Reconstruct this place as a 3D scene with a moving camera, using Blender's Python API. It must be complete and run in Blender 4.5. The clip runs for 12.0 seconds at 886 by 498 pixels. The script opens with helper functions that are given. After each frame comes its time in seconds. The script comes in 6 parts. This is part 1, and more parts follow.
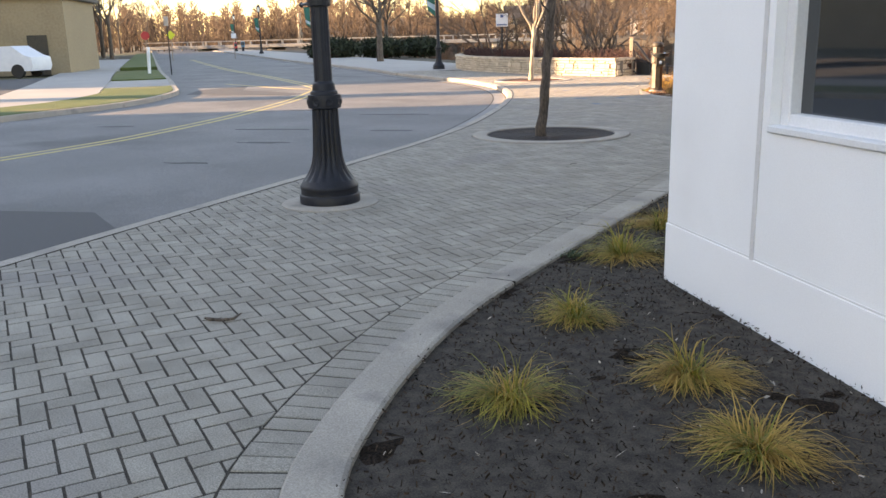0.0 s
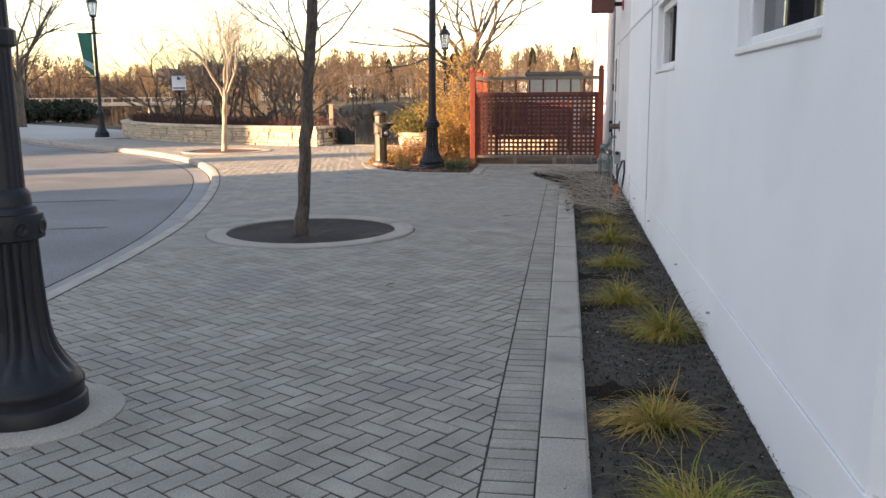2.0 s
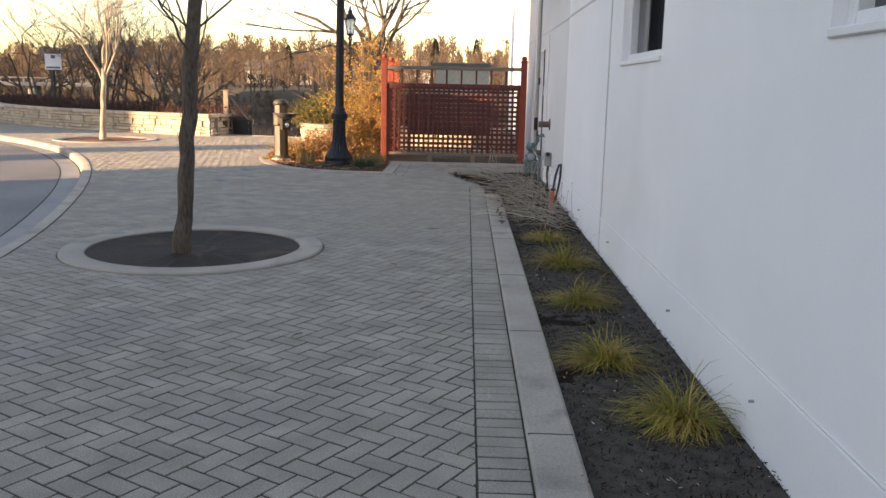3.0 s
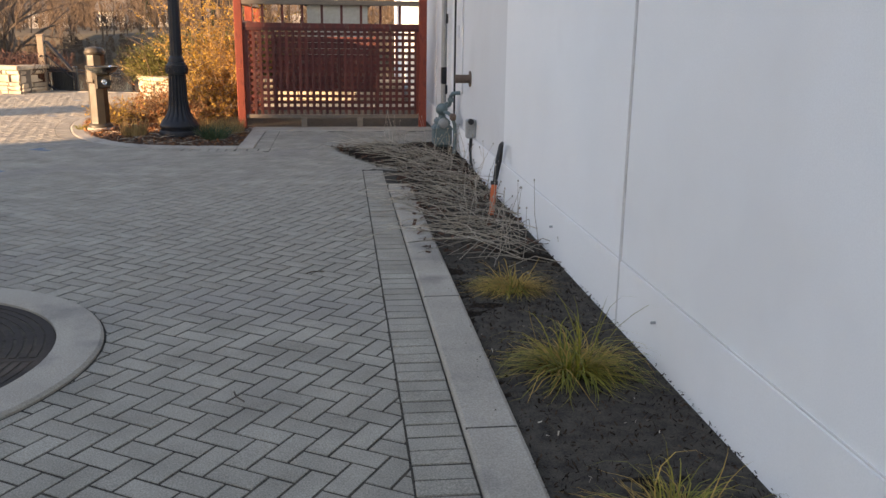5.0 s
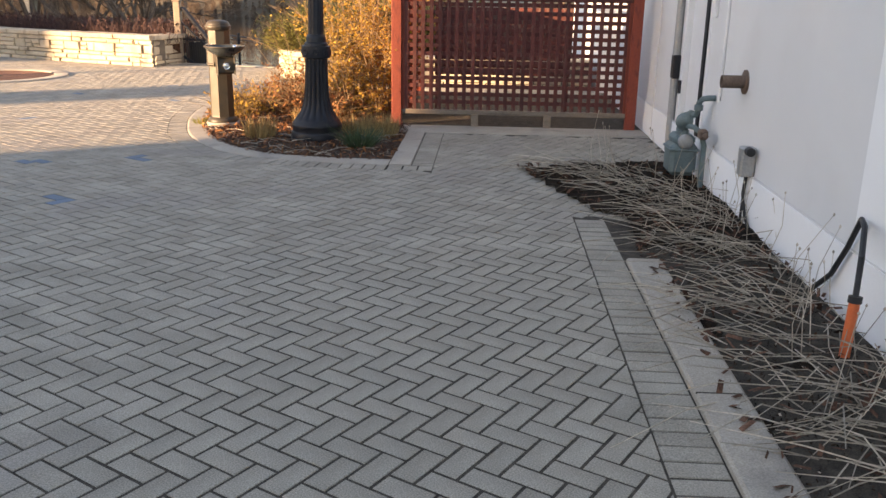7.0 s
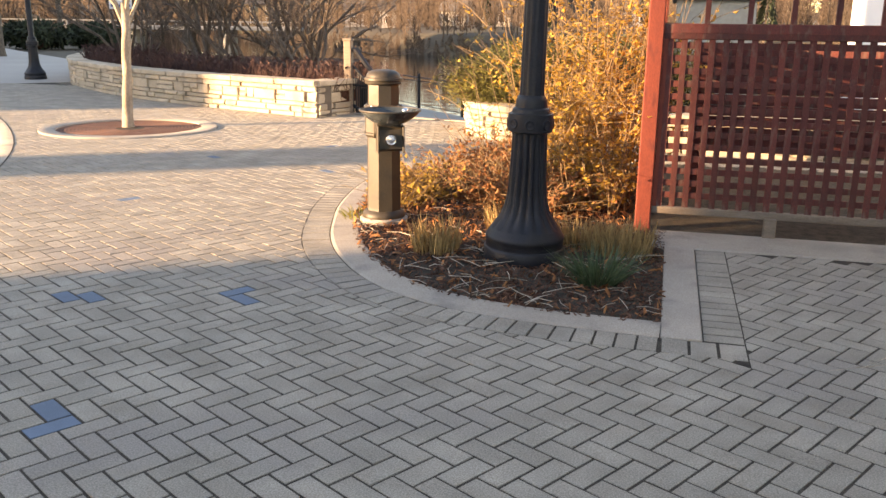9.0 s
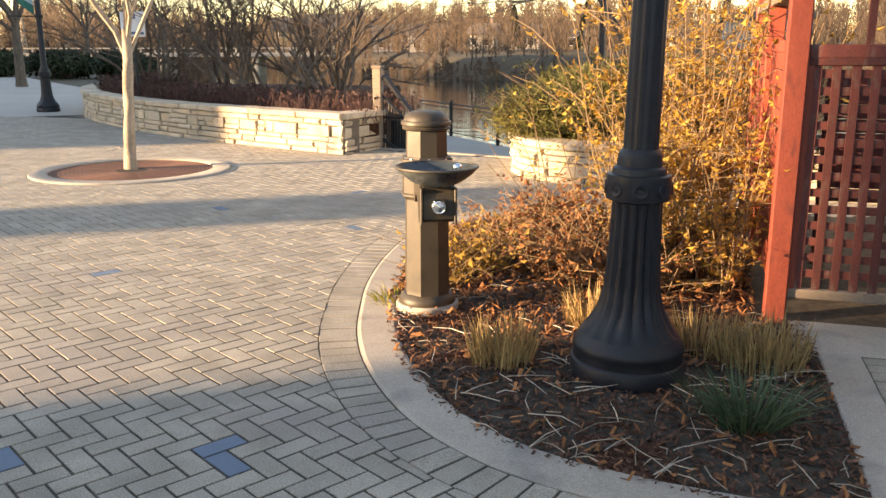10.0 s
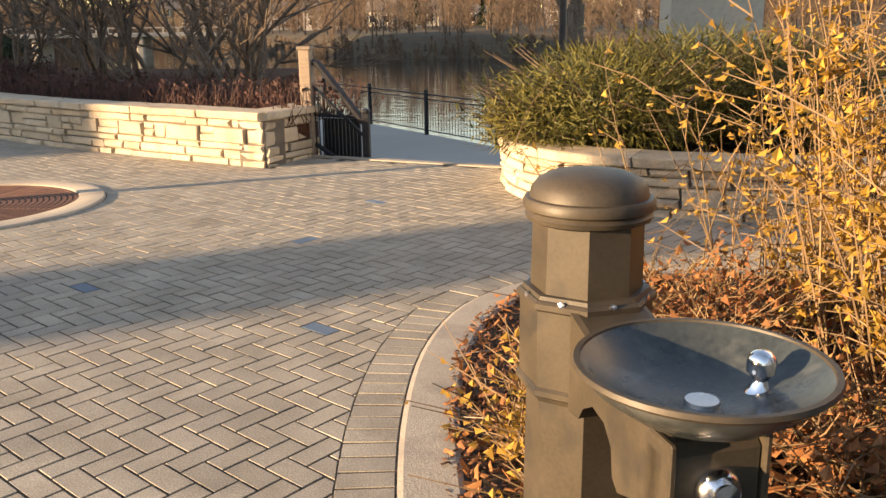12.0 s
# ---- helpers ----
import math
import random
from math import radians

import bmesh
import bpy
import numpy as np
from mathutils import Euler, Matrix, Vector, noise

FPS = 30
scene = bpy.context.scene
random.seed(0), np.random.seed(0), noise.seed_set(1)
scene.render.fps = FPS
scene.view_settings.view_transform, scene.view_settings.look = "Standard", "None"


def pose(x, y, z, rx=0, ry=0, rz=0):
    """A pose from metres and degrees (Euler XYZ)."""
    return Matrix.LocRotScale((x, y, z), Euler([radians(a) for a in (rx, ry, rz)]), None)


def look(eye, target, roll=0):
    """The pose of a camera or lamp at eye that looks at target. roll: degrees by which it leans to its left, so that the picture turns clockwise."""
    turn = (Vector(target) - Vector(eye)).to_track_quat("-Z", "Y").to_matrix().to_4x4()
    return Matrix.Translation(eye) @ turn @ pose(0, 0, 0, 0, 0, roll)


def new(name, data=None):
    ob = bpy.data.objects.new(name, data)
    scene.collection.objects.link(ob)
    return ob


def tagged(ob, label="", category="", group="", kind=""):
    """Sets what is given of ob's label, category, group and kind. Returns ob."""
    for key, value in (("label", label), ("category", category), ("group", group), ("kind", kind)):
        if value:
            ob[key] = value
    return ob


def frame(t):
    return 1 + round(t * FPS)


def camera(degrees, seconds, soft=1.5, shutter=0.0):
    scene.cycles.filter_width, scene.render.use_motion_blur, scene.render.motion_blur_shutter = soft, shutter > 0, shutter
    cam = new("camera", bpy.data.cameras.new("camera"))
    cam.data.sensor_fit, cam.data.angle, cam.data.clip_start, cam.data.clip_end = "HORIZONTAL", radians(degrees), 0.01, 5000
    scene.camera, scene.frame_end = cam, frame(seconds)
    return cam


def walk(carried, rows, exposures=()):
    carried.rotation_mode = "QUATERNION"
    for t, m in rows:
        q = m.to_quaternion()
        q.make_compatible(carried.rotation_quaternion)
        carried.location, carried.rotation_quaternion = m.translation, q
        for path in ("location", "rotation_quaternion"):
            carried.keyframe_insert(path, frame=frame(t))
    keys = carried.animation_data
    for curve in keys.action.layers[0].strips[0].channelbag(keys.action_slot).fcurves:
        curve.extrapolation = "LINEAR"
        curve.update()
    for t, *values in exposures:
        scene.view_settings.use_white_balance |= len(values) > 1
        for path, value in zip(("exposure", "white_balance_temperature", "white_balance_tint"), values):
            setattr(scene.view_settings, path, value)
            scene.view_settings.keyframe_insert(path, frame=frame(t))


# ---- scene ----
cam = camera(55.0, 12.0)
PATH = [
    (0, (0.022, 0.481, 1.424), (-0.976, 2.145, 0.938), -1.5),
    (0.5, (-0.747, 0.873, 1.439), (-1.574, 2.64, 0.996), 0.2),
    (1, (-1.313, 1.567, 1.417), (-1.941, 3.405, 0.937), -2.3),
    (1.5, (-1.833, 2.211, 1.445), (-2.315, 4.119, 1.087), -0.7),
    (2, (-2.2, 2.901, 1.466), (-2.482, 4.849, 1.11), -0.5),
    (2.5, (-2.456, 3.639, 1.459), (-2.755, 5.595, 1.167), -0.5),
    (3, (-2.58, 4.498, 1.465), (-2.627, 6.461, 1.089), 1.2),
    (3.2, (-2.614, 4.801, 1.46), (-2.632, 6.77, 1.108), 0.5),
    (4.8, (-2.714, 7.864, 1.424), (-2.492, 9.792, 0.942), 1.9),
    (5, (-2.721, 8.159, 1.453), (-2.489, 10.081, 0.952), 0.7),
    (5.5, (-2.843, 8.893, 1.504), (-2.585, 10.811, 0.996), -0.6),
    (6, (-2.903, 9.692, 1.466), (-2.704, 11.626, 0.997), 3.8),
    (6.5, (-3.031, 10.5, 1.481), (-2.848, 12.423, 0.963), 0.5),
    (6.7, (-3.072, 10.793, 1.53), (-3.03, 12.711, 0.963), 0.3),
    (8.3, (-3.692, 13.615, 1.459), (-3.943, 15.504, 0.85), 1.5),
    (8.5, (-3.816, 13.919, 1.455), (-4.097, 15.821, 0.905), 1.0),
    (9, (-4.054, 14.672, 1.486), (-4.538, 16.543, 0.975), 0.7),
    (9.5, (-4.338, 15.471, 1.477), (-4.78, 17.377, 1.061), 0.7),
    (10, (-4.655, 16.194, 1.498), (-5.207, 18.06, 1.037), -0.1),
    (10.5, (-5.039, 16.872, 1.511), (-5.529, 18.745, 1.01), 1.4),
    (11, (-5.372, 17.511, 1.53), (-5.856, 19.381, 1.012), -0.3),
    (11.5, (-5.764, 18.205, 1.492), (-6.181, 20.095, 0.987), 2.9),
    (12, (-6.122, 18.983, 1.456), (-6.449, 20.889, 0.945), -0.7),
]
walk(cam, [(t, look(eye, target, roll)) for t, eye, target, roll in PATH],
     [(t, s, 8350 if 8 < t < 9.2 else 8000, 25 if t < 9.2 else 20) for t, s in ((0, 2.35), (0.5, 2.32), (1.5, 2.15), (2.5, 1.93), (3, 1.85), (5, 1.84), (6, 1.88), (8.5, 2.27), (9, 2.25), (9.5, 2.15), (10.5, 1.92), (11, 1.72), (12, 1.62))])
# ---- light ----
SUN_EL, SUN_AZ = 9.5, (0.85, 0.53)          # light travels along SUN_AZ over the ground
sky = bpy.data.worlds.new("sky")
scene.world = sky
sky.use_nodes = True
wn = sky.node_tree.nodes
st = wn.new("ShaderNodeTexSky")
st.sky_type, st.sun_disc = "NISHITA", False
st.sun_elevation = radians(SUN_EL)
st.sun_rotation = math.atan2(-SUN_AZ[0], -SUN_AZ[1])
st.air_density, st.dust_density, st.ozone_density = 1.0, 0.4, 1.3
wn["Background"].inputs["Strength"].default_value = 0.15
sky.node_tree.links.new(st.outputs["Color"], wn["Background"].inputs["Color"])
sun = new("sun", bpy.data.lights.new("sun", "SUN"))
sun.data.energy, sun.data.angle, sun.data.color = 5.0, radians(0.5), (1.0, 0.77, 0.49)
ce = math.cos(radians(SUN_EL))
sun.matrix_world = look((0, 0, 0), (SUN_AZ[0] * ce, SUN_AZ[1] * ce, -math.sin(radians(SUN_EL))))

# ---- materials ----


def surf(name, c1, c2, scale=8.0, rough=0.8, bump=0.3, fine=60.0, metal=0.0, vary=0.0, island=False, spots=None, spot_scale=1.5, depth=0.004, stretch=(1, 1, 1), spec=0.5, through_light=0.0, fleck=0.0, fleck_scale=160.0):
    """Two colours mixed by coarse and fine noise, optional stains, bump, and a change from piece to piece."""
    m = bpy.data.materials.new(name)
    m.use_nodes = True
    t, n, l = m.node_tree, m.node_tree.nodes, m.node_tree.links
    b = n["Principled BSDF"]
    geo = n.new("ShaderNodeTexCoord")
    mp = n.new("ShaderNodeMapping")
    mp.inputs["Scale"].default_value = stretch
    l.new(geo.outputs["Object"], mp.inputs["Vector"])

    def noise_tex(s, d=4.0):
        x = n.new("ShaderNodeTexNoise")
        x.inputs["Scale"].default_value, x.inputs["Detail"].default_value = s, d
        l.new(mp.outputs["Vector"], x.inputs["Vector"])
        return x.outputs["Fac"]

    def ramp(fac, lo, hi):
        r = n.new("ShaderNodeMapRange")
        r.inputs["From Min"].default_value, r.inputs["From Max"].default_value = lo, hi
        l.new(fac, r.inputs["Value"])
        return r.outputs["Result"]

    def mix(fac, a, b_):
        x = n.new("ShaderNodeMix")
        x.data_type = "RGBA"
        for sock, v in ((x.inputs[0], fac), (x.inputs[6], a), (x.inputs[7], b_)):
            if isinstance(v, (tuple, list)):
                sock.default_value = (*v, 1) if len(v) == 3 else v
            elif isinstance(v, float):
                sock.default_value = v
            else:
                l.new(v, sock)
        return x.outputs[2]

    coarse, grain = noise_tex(scale), noise_tex(fine, 6.0)
    add = n.new("ShaderNodeMath")
    add.operation = "ADD"
    l.new(coarse, add.inputs[0]), l.new(grain, add.inputs[1])
    col = mix(ramp(add.outputs[0], 0.75, 1.25), c1, c2)
    if spots:
        col = mix(ramp(noise_tex(spot_scale, 5.0), 0.54, 0.68), col, spots)
    if vary:
        if island:
            g = n.new("ShaderNodeNewGeometry")
            rnd = g.outputs["Random Per Island"]
        else:
            g = n.new("ShaderNodeObjectInfo")
            rnd = g.outputs["Random"]
        hs = n.new("ShaderNodeHueSaturation")
        l.new(ramp(rnd, 0, 1), hs.inputs["Value"])
        hs.inputs["Value"].links[0].from_node.inputs["To Min"].default_value = 1 - vary
        hs.inputs["Value"].links[0].from_node.inputs["To Max"].default_value = 1 + vary
        l.new(col, hs.inputs["Color"])
        col = hs.outputs["Color"]
    if fleck:
        fh = n.new("ShaderNodeHueSaturation")
        l.new(ramp(noise_tex(fleck_scale, 2.0), 0.36, 0.64), fh.inputs["Value"])
        fr = fh.inputs["Value"].links[0].from_node
        fr.inputs["To Min"].default_value, fr.inputs["To Max"].default_value = 1 - fleck, 1 + fleck
        l.new(col, fh.inputs["Color"])
        col = fh.outputs["Color"]
    l.new(col, b.inputs["Base Color"])
    l.new(ramp(coarse, 0.3, 0.7), b.inputs["Roughness"])
    rr = b.inputs["Roughness"].links[0].from_node
    rr.inputs["To Min"].default_value, rr.inputs["To Max"].default_value = max(0.02, rough - 0.08), min(1, rough + 0.08)
    b.inputs["Metallic"].default_value = metal
    b.inputs["Specular IOR Level"].default_value = spec
    if through_light:
        b.inputs["Subsurface Weight"].default_value = 0.0
        tr = n.new("ShaderNodeBsdfTranslucent")
        l.new(col, tr.inputs["Color"])
        ms = n.new("ShaderNodeMixShader")
        ms.inputs[0].default_value = through_light
        l.new(b.outputs[0], ms.inputs[1]), l.new(tr.outputs[0], ms.inputs[2])
        l.new(ms.outputs[0], n["Material Output"].inputs["Surface"])
    if bump:
        bp = n.new("ShaderNodeBump")
        bp.inputs["Strength"].default_value, bp.inputs["Distance"].default_value = bump, depth
        l.new(add.outputs[0], bp.inputs["Height"])
        l.new(bp.outputs["Normal"], b.inputs["Normal"])
    return m


PAVER = surf("paver", (0.244, 0.223, 0.186), (0.392, 0.362, 0.308), 3.5, 0.9, 0.8, 240, vary=0.075, island=True, spots=(0.285, 0.262, 0.232), spot_scale=0.9, depth=0.003, spec=0.2, fleck=0.22)
PAVER_ONE = surf("paver_single", (0.244, 0.223, 0.186), (0.392, 0.362, 0.308), 3.5, 0.9, 0.8, 240, vary=0.075, spots=(0.285, 0.262, 0.232), spot_scale=0.9, depth=0.003, spec=0.2, fleck=0.22)
PAVER_BLUE = surf("blue_paver", (0.085, 0.135, 0.20), (0.13, 0.19, 0.27), 9, 0.75, 0.5, 260, vary=0.1)
JOINT = surf("joint_sand", (0.035, 0.031, 0.027), (0.10, 0.087, 0.072), 14, 0.95, 0.6, 200, spec=0.1)
CONCRETE = surf("concrete", (0.31, 0.278, 0.235), (0.42, 0.382, 0.328), 2.2, 0.88, 0.6, 150, spots=(0.25, 0.23, 0.205), spot_scale=2.6, spec=0.25, fleck=0.14)
WALK = surf("sidewalk_concrete", (0.31, 0.29, 0.265), (0.39, 0.37, 0.34), 0.5, 0.85, 0.3, 60, spots=(0.34, 0.32, 0.30), spot_scale=0.3)
ASPHALT = surf("asphalt", (0.135, 0.13, 0.126), (0.235, 0.228, 0.218), 0.5, 0.8, 0.8, 90, spots=(0.125, 0.12, 0.116), spot_scale=0.35, spec=0.3, fleck=0.2, fleck_scale=90.0)
ASPHALT_DARK = surf("asphalt_patch", (0.06, 0.058, 0.058), (0.09, 0.087, 0.085), 0.8, 0.8, 0.6, 120)
YELLOW_LINE = surf("yellow_line_paint", (0.42, 0.33, 0.12), (0.52, 0.42, 0.18), 3, 0.7, 0.2, 60, spots=(0.28, 0.25, 0.18), spot_scale=4)
SOIL = surf("soil", (0.012, 0.0085, 0.006), (0.040, 0.028, 0.020), 9, 0.97, 1.0, 90, spots=(0.040, 0.029, 0.022), spot_scale=3.0, depth=0.04, spec=0.1, fleck=0.35, fleck_scale=60.0)
MULCH_MAT = surf("mulch", (0.034, 0.017, 0.011), (0.125, 0.062, 0.042), 22, 0.95, 1.0, 70, depth=0.03, spec=0.1)
CRUMB = surf("soil_crumb", (0.013, 0.009, 0.006), (0.07, 0.047, 0.032), 20, 0.97, 0.5, 90, vary=0.6, island=True, spec=0.1)
CHIP = surf("bark_chip", (0.05, 0.025, 0.017), (0.165, 0.088, 0.06), 20, 0.95, 0.5, 90, vary=0.4, island=True, spec=0.2)
STRAW = surf("dry_stem", (0.33, 0.28, 0.22), (0.53, 0.47, 0.39), 9, 0.8, 0.0, 60, vary=0.4, island=True, through_light=0.15)
STUBBLE = surf("clipped_grass", (0.28, 0.18, 0.07), (0.44, 0.31, 0.14), 9, 0.8, 0.0, 60, vary=0.35, island=True, through_light=0.2)
BLADE = surf("sedge_blade", (0.12, 0.15, 0.02), (0.36, 0.28, 0.04), 4.5, 0.6, 0.0, 30, vary=0.35, island=True, through_light=0.25)
BLADE_DRY = surf("dry_sedge_blade", (0.36, 0.21, 0.045), (0.54, 0.36, 0.10), 4.5, 0.7, 0.0, 30, vary=0.3, island=True, through_light=0.25)
BLADE_GREEN = surf("green_blade", (0.045, 0.085, 0.04), (0.085, 0.13, 0.065), 6, 0.6, 0.0, 30, vary=0.3, island=True, through_light=0.2)
LAWN = surf("lawn", (0.065, 0.10, 0.02), (0.11, 0.135, 0.035), 0.8, 0.9, 0.8, 30, spots=(0.16, 0.14, 0.055), spot_scale=0.5, depth=0.03)
STUCCO = surf("white_stucco", (0.84, 0.84, 0.84), (0.90, 0.90, 0.90), 1.2, 0.9, 0.35, 180, spots=(0.81, 0.805, 0.80), spot_scale=0.6, depth=0.002)
TRIM_WHITE = surf("white_trim_paint", (0.72, 0.72, 0.72), (0.8, 0.8, 0.8), 4, 0.5, 0.1, 80)
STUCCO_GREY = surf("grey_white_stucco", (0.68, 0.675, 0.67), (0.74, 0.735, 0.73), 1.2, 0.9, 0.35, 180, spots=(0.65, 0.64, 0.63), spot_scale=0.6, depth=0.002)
GROOVE = surf("joint_sealant", (0.58, 0.57, 0.56), (0.67, 0.66, 0.65), 6, 0.8, 0.2, 80)
IRON = surf("black_painted_iron", (0.010, 0.0115, 0.016), (0.019, 0.021, 0.028), 9, 0.45, 0.35, 90, spots=(0.024, 0.024, 0.025), spot_scale=5, depth=0.002, spec=0.3)
BOWL = surf("dark_enamel", (0.026, 0.034, 0.038), (0.05, 0.062, 0.066), 9, 0.3, 0.15, 90, spots=(0.085, 0.095, 0.095), spot_scale=14, depth=0.001)
GUTTER = surf("grey_gutter_concrete", (0.23, 0.22, 0.21), (0.30, 0.29, 0.275), 2, 0.85, 0.4, 120, spots=(0.18, 0.17, 0.165), spot_scale=0.8)
BROWN_IRON = surf("brown_painted_metal", (0.038, 0.031, 0.021), (0.06, 0.047, 0.031), 7, 0.5, 0.3, 120, spots=(0.03, 0.026, 0.02), spot_scale=9, depth=0.001)
STEEL = surf("stainless_steel", (0.55, 0.55, 0.55), (0.65, 0.65, 0.66), 12, 0.3, 0.1, 120, metal=1.0, depth=0.001)
CHROME = surf("chrome", (0.8, 0.8, 0.82), (0.88, 0.88, 0.9), 12, 0.12, 0.0, 120, metal=1.0)
GRATE = surf("cast_grate", (0.03, 0.024, 0.022), (0.05, 0.04, 0.037), 6, 0.8, 0.6, 80, spec=0.2, spots=(0.09, 0.065, 0.05), spot_scale=2)
RUST_MULCH = surf("rusty_grate", (0.10, 0.045, 0.030), (0.17, 0.075, 0.05), 6, 0.85, 0.6, 60)
RED_WOOD = surf("red_stained_wood", (0.19, 0.032, 0.018), (0.30, 0.060, 0.032), 5, 0.7, 0.4, 60, vary=0.15, spots=(0.15, 0.03, 0.022), spot_scale=5, stretch=(3, 3, 1))
RED_DARK = surf("dark_red_stained_wood", (0.075, 0.019, 0.016), (0.145, 0.034, 0.027), 5, 0.75, 0.4, 60, vary=0.25, spots=(0.13, 0.075, 0.06), spot_scale=7, stretch=(3, 3, 1))
GREY_WOOD = surf("weathered_wood", (0.17, 0.135, 0.105), (0.28, 0.225, 0.175), 5, 0.85, 0.6, 50, vary=0.15, stretch=(1, 6, 6))
BARK = surf("bark", (0.055, 0.042, 0.033), (0.17, 0.13, 0.10), 16, 0.9, 1.0, 60, stretch=(1, 1, 0.25), depth=0.03)
BARK_PALE = surf("pale_bark", (0.24, 0.195, 0.145), (0.42, 0.355, 0.275), 10, 0.9, 0.7, 60, stretch=(1, 1, 0.4), depth=0.006)
TWIG = surf("twig", (0.085, 0.060, 0.045), (0.16, 0.115, 0.08), 3, 0.9, 0.0, 20, vary=0.25, island=True)
WOODS = surf("winter_woods", (0.065, 0.046, 0.036), (0.125, 0.088, 0.062), 0.05, 0.95, 0.0, 1.0, vary=0.35, island=True)
TWIG_DARK = surf("dark_stems", (0.045, 0.022, 0.02), (0.085, 0.04, 0.034), 3, 0.9, 0.0, 20, vary=0.3, island=True)
STEM_GOLD = surf("golden_stems", (0.13, 0.085, 0.045), (0.24, 0.16, 0.085), 3, 0.8, 0.0, 20, vary=0.3, island=True)
LEAF_GOLD = surf("golden_leaf", (0.36, 0.20, 0.035), (0.56, 0.37, 0.08), 2.2, 0.6, 0.0, 20, vary=0.4, island=True, through_light=0.35)
LEAF_BROWN = surf("fallen_leaf", (0.20, 0.075, 0.03), (0.38, 0.17, 0.06), 4, 0.8, 0.0, 30, vary=0.45, island=True, through_light=0.15)
JUNIPER_MAT = surf("evergreen_needles", (0.05, 0.06, 0.014), (0.15, 0.13, 0.026), 2.2, 0.7, 0.0, 15, vary=0.4, island=True, through_light=0.15)
HEDGE_MAT = surf("dark_hedge", (0.014, 0.022, 0.011), (0.03, 0.04, 0.018), 3, 0.9, 0.0, 15, vary=0.4, island=True)
STONE = surf("limestone", (0.42, 0.35, 0.26), (0.56, 0.48, 0.37), 3.5, 0.85, 0.9, 50, vary=0.16, spots=(0.36, 0.30, 0.23), spot_scale=4, depth=0.012)
STONE_JOINED = surf("limestone_far", (0.42, 0.35, 0.26), (0.56, 0.48, 0.37), 3.5, 0.85, 0.9, 50, vary=0.16, island=True, depth=0.012)
MORTAR = surf("recessed_mortar", (0.10, 0.085, 0.07), (0.16, 0.135, 0.11), 8, 0.95, 0.6, 90)
METER_GREY = surf("grey_green_meter_paint", (0.09, 0.135, 0.14), (0.14, 0.19, 0.195), 12, 0.5, 0.2, 90)
PIPE_GREY = surf("galvanised_pipe", (0.30, 0.31, 0.31), (0.40, 0.41, 0.41), 10, 0.5, 0.2, 90, metal=0.5)
RUSTY = surf("rusty_metal", (0.105, 0.068, 0.05), (0.18, 0.125, 0.095), 14, 0.8, 0.5, 90)
BLACK_RUBBER = surf("black_rubber", (0.012, 0.012, 0.013), (0.02, 0.02, 0.022), 12, 0.6, 0.1, 90)
ORANGE = surf("orange_plastic", (0.60, 0.11, 0.03), (0.68, 0.15, 0.045), 8, 0.5, 0.1, 90)
BANNER_GREEN = surf("green_banner_cloth", (0.02, 0.13, 0.10), (0.03, 0.17, 0.13), 3, 0.8, 0.2, 60, through_light=0.2)
BANNER_PALE = surf("pale_blue_banner_cloth", (0.42, 0.55, 0.62), (0.5, 0.62, 0.68), 3, 0.8, 0.2, 60, through_light=0.2)
SIGN_WHITE = surf("white_sign_paint", (0.65, 0.67, 0.70), (0.75, 0.76, 0.78), 4, 0.5, 0.0, 60)
SIGN_BLUE = surf("blue_sign_paint", (0.06, 0.10, 0.22), (0.08, 0.13, 0.27), 4, 0.5, 0.0, 60)
RED_PAINT = surf("red_paint", (0.50, 0.035, 0.035), (0.58, 0.05, 0.045), 4, 0.5, 0.0, 60)
BLUE_PAINT = surf("teal_blue_paint", (0.04, 0.16, 0.26), (0.06, 0.2, 0.31), 4, 0.5, 0.0, 60)
YELLOW_SIGN = surf("yellow_green_sign", (0.62, 0.62, 0.03), (0.7, 0.7, 0.05), 4, 0.5, 0.0, 60)
HOUSE_WHITE = surf("pale_siding", (0.34, 0.31, 0.27), (0.42, 0.39, 0.34), 0.6, 0.8, 0.2, 8)
HOUSE_GREY = surf("grey_siding", (0.26, 0.25, 0.25), (0.34, 0.33, 0.33), 0.6, 0.8, 0.2, 8)
HOUSE_TAN = surf("tan_siding", (0.27, 0.20, 0.12), (0.34, 0.26, 0.16), 0.6, 0.8, 0.2, 8)
ROOF = surf("roof_shingle", (0.09, 0.08, 0.075), (0.14, 0.125, 0.115), 0.7, 0.9, 0.3, 8)
TERRAIN = surf("winter_ground", (0.05, 0.038, 0.024), (0.085, 0.065, 0.04), 0.03, 0.95, 0.3, 1.2, spots=(0.10, 0.10, 0.045), spot_scale=0.02)
RED_TILE = surf("rust_red_metal_box", (0.10, 0.03, 0.025), (0.15, 0.05, 0.04), 6, 0.6, 0.2, 60)


def plain(name, colour, rough, metal=0.0, transmission=0.0, ior=1.45):
    m = bpy.data.materials.new(name)
    m.use_nodes = True
    b = m.node_tree.nodes["Principled BSDF"]
    b.inputs["Base Color"].default_value = (*colour, 1)
    b.inputs["Roughness"].default_value, b.inputs["Metallic"].default_value = rough, metal
    b.inputs["Transmission Weight"].default_value, b.inputs["IOR"].default_value = transmission, ior
    return m


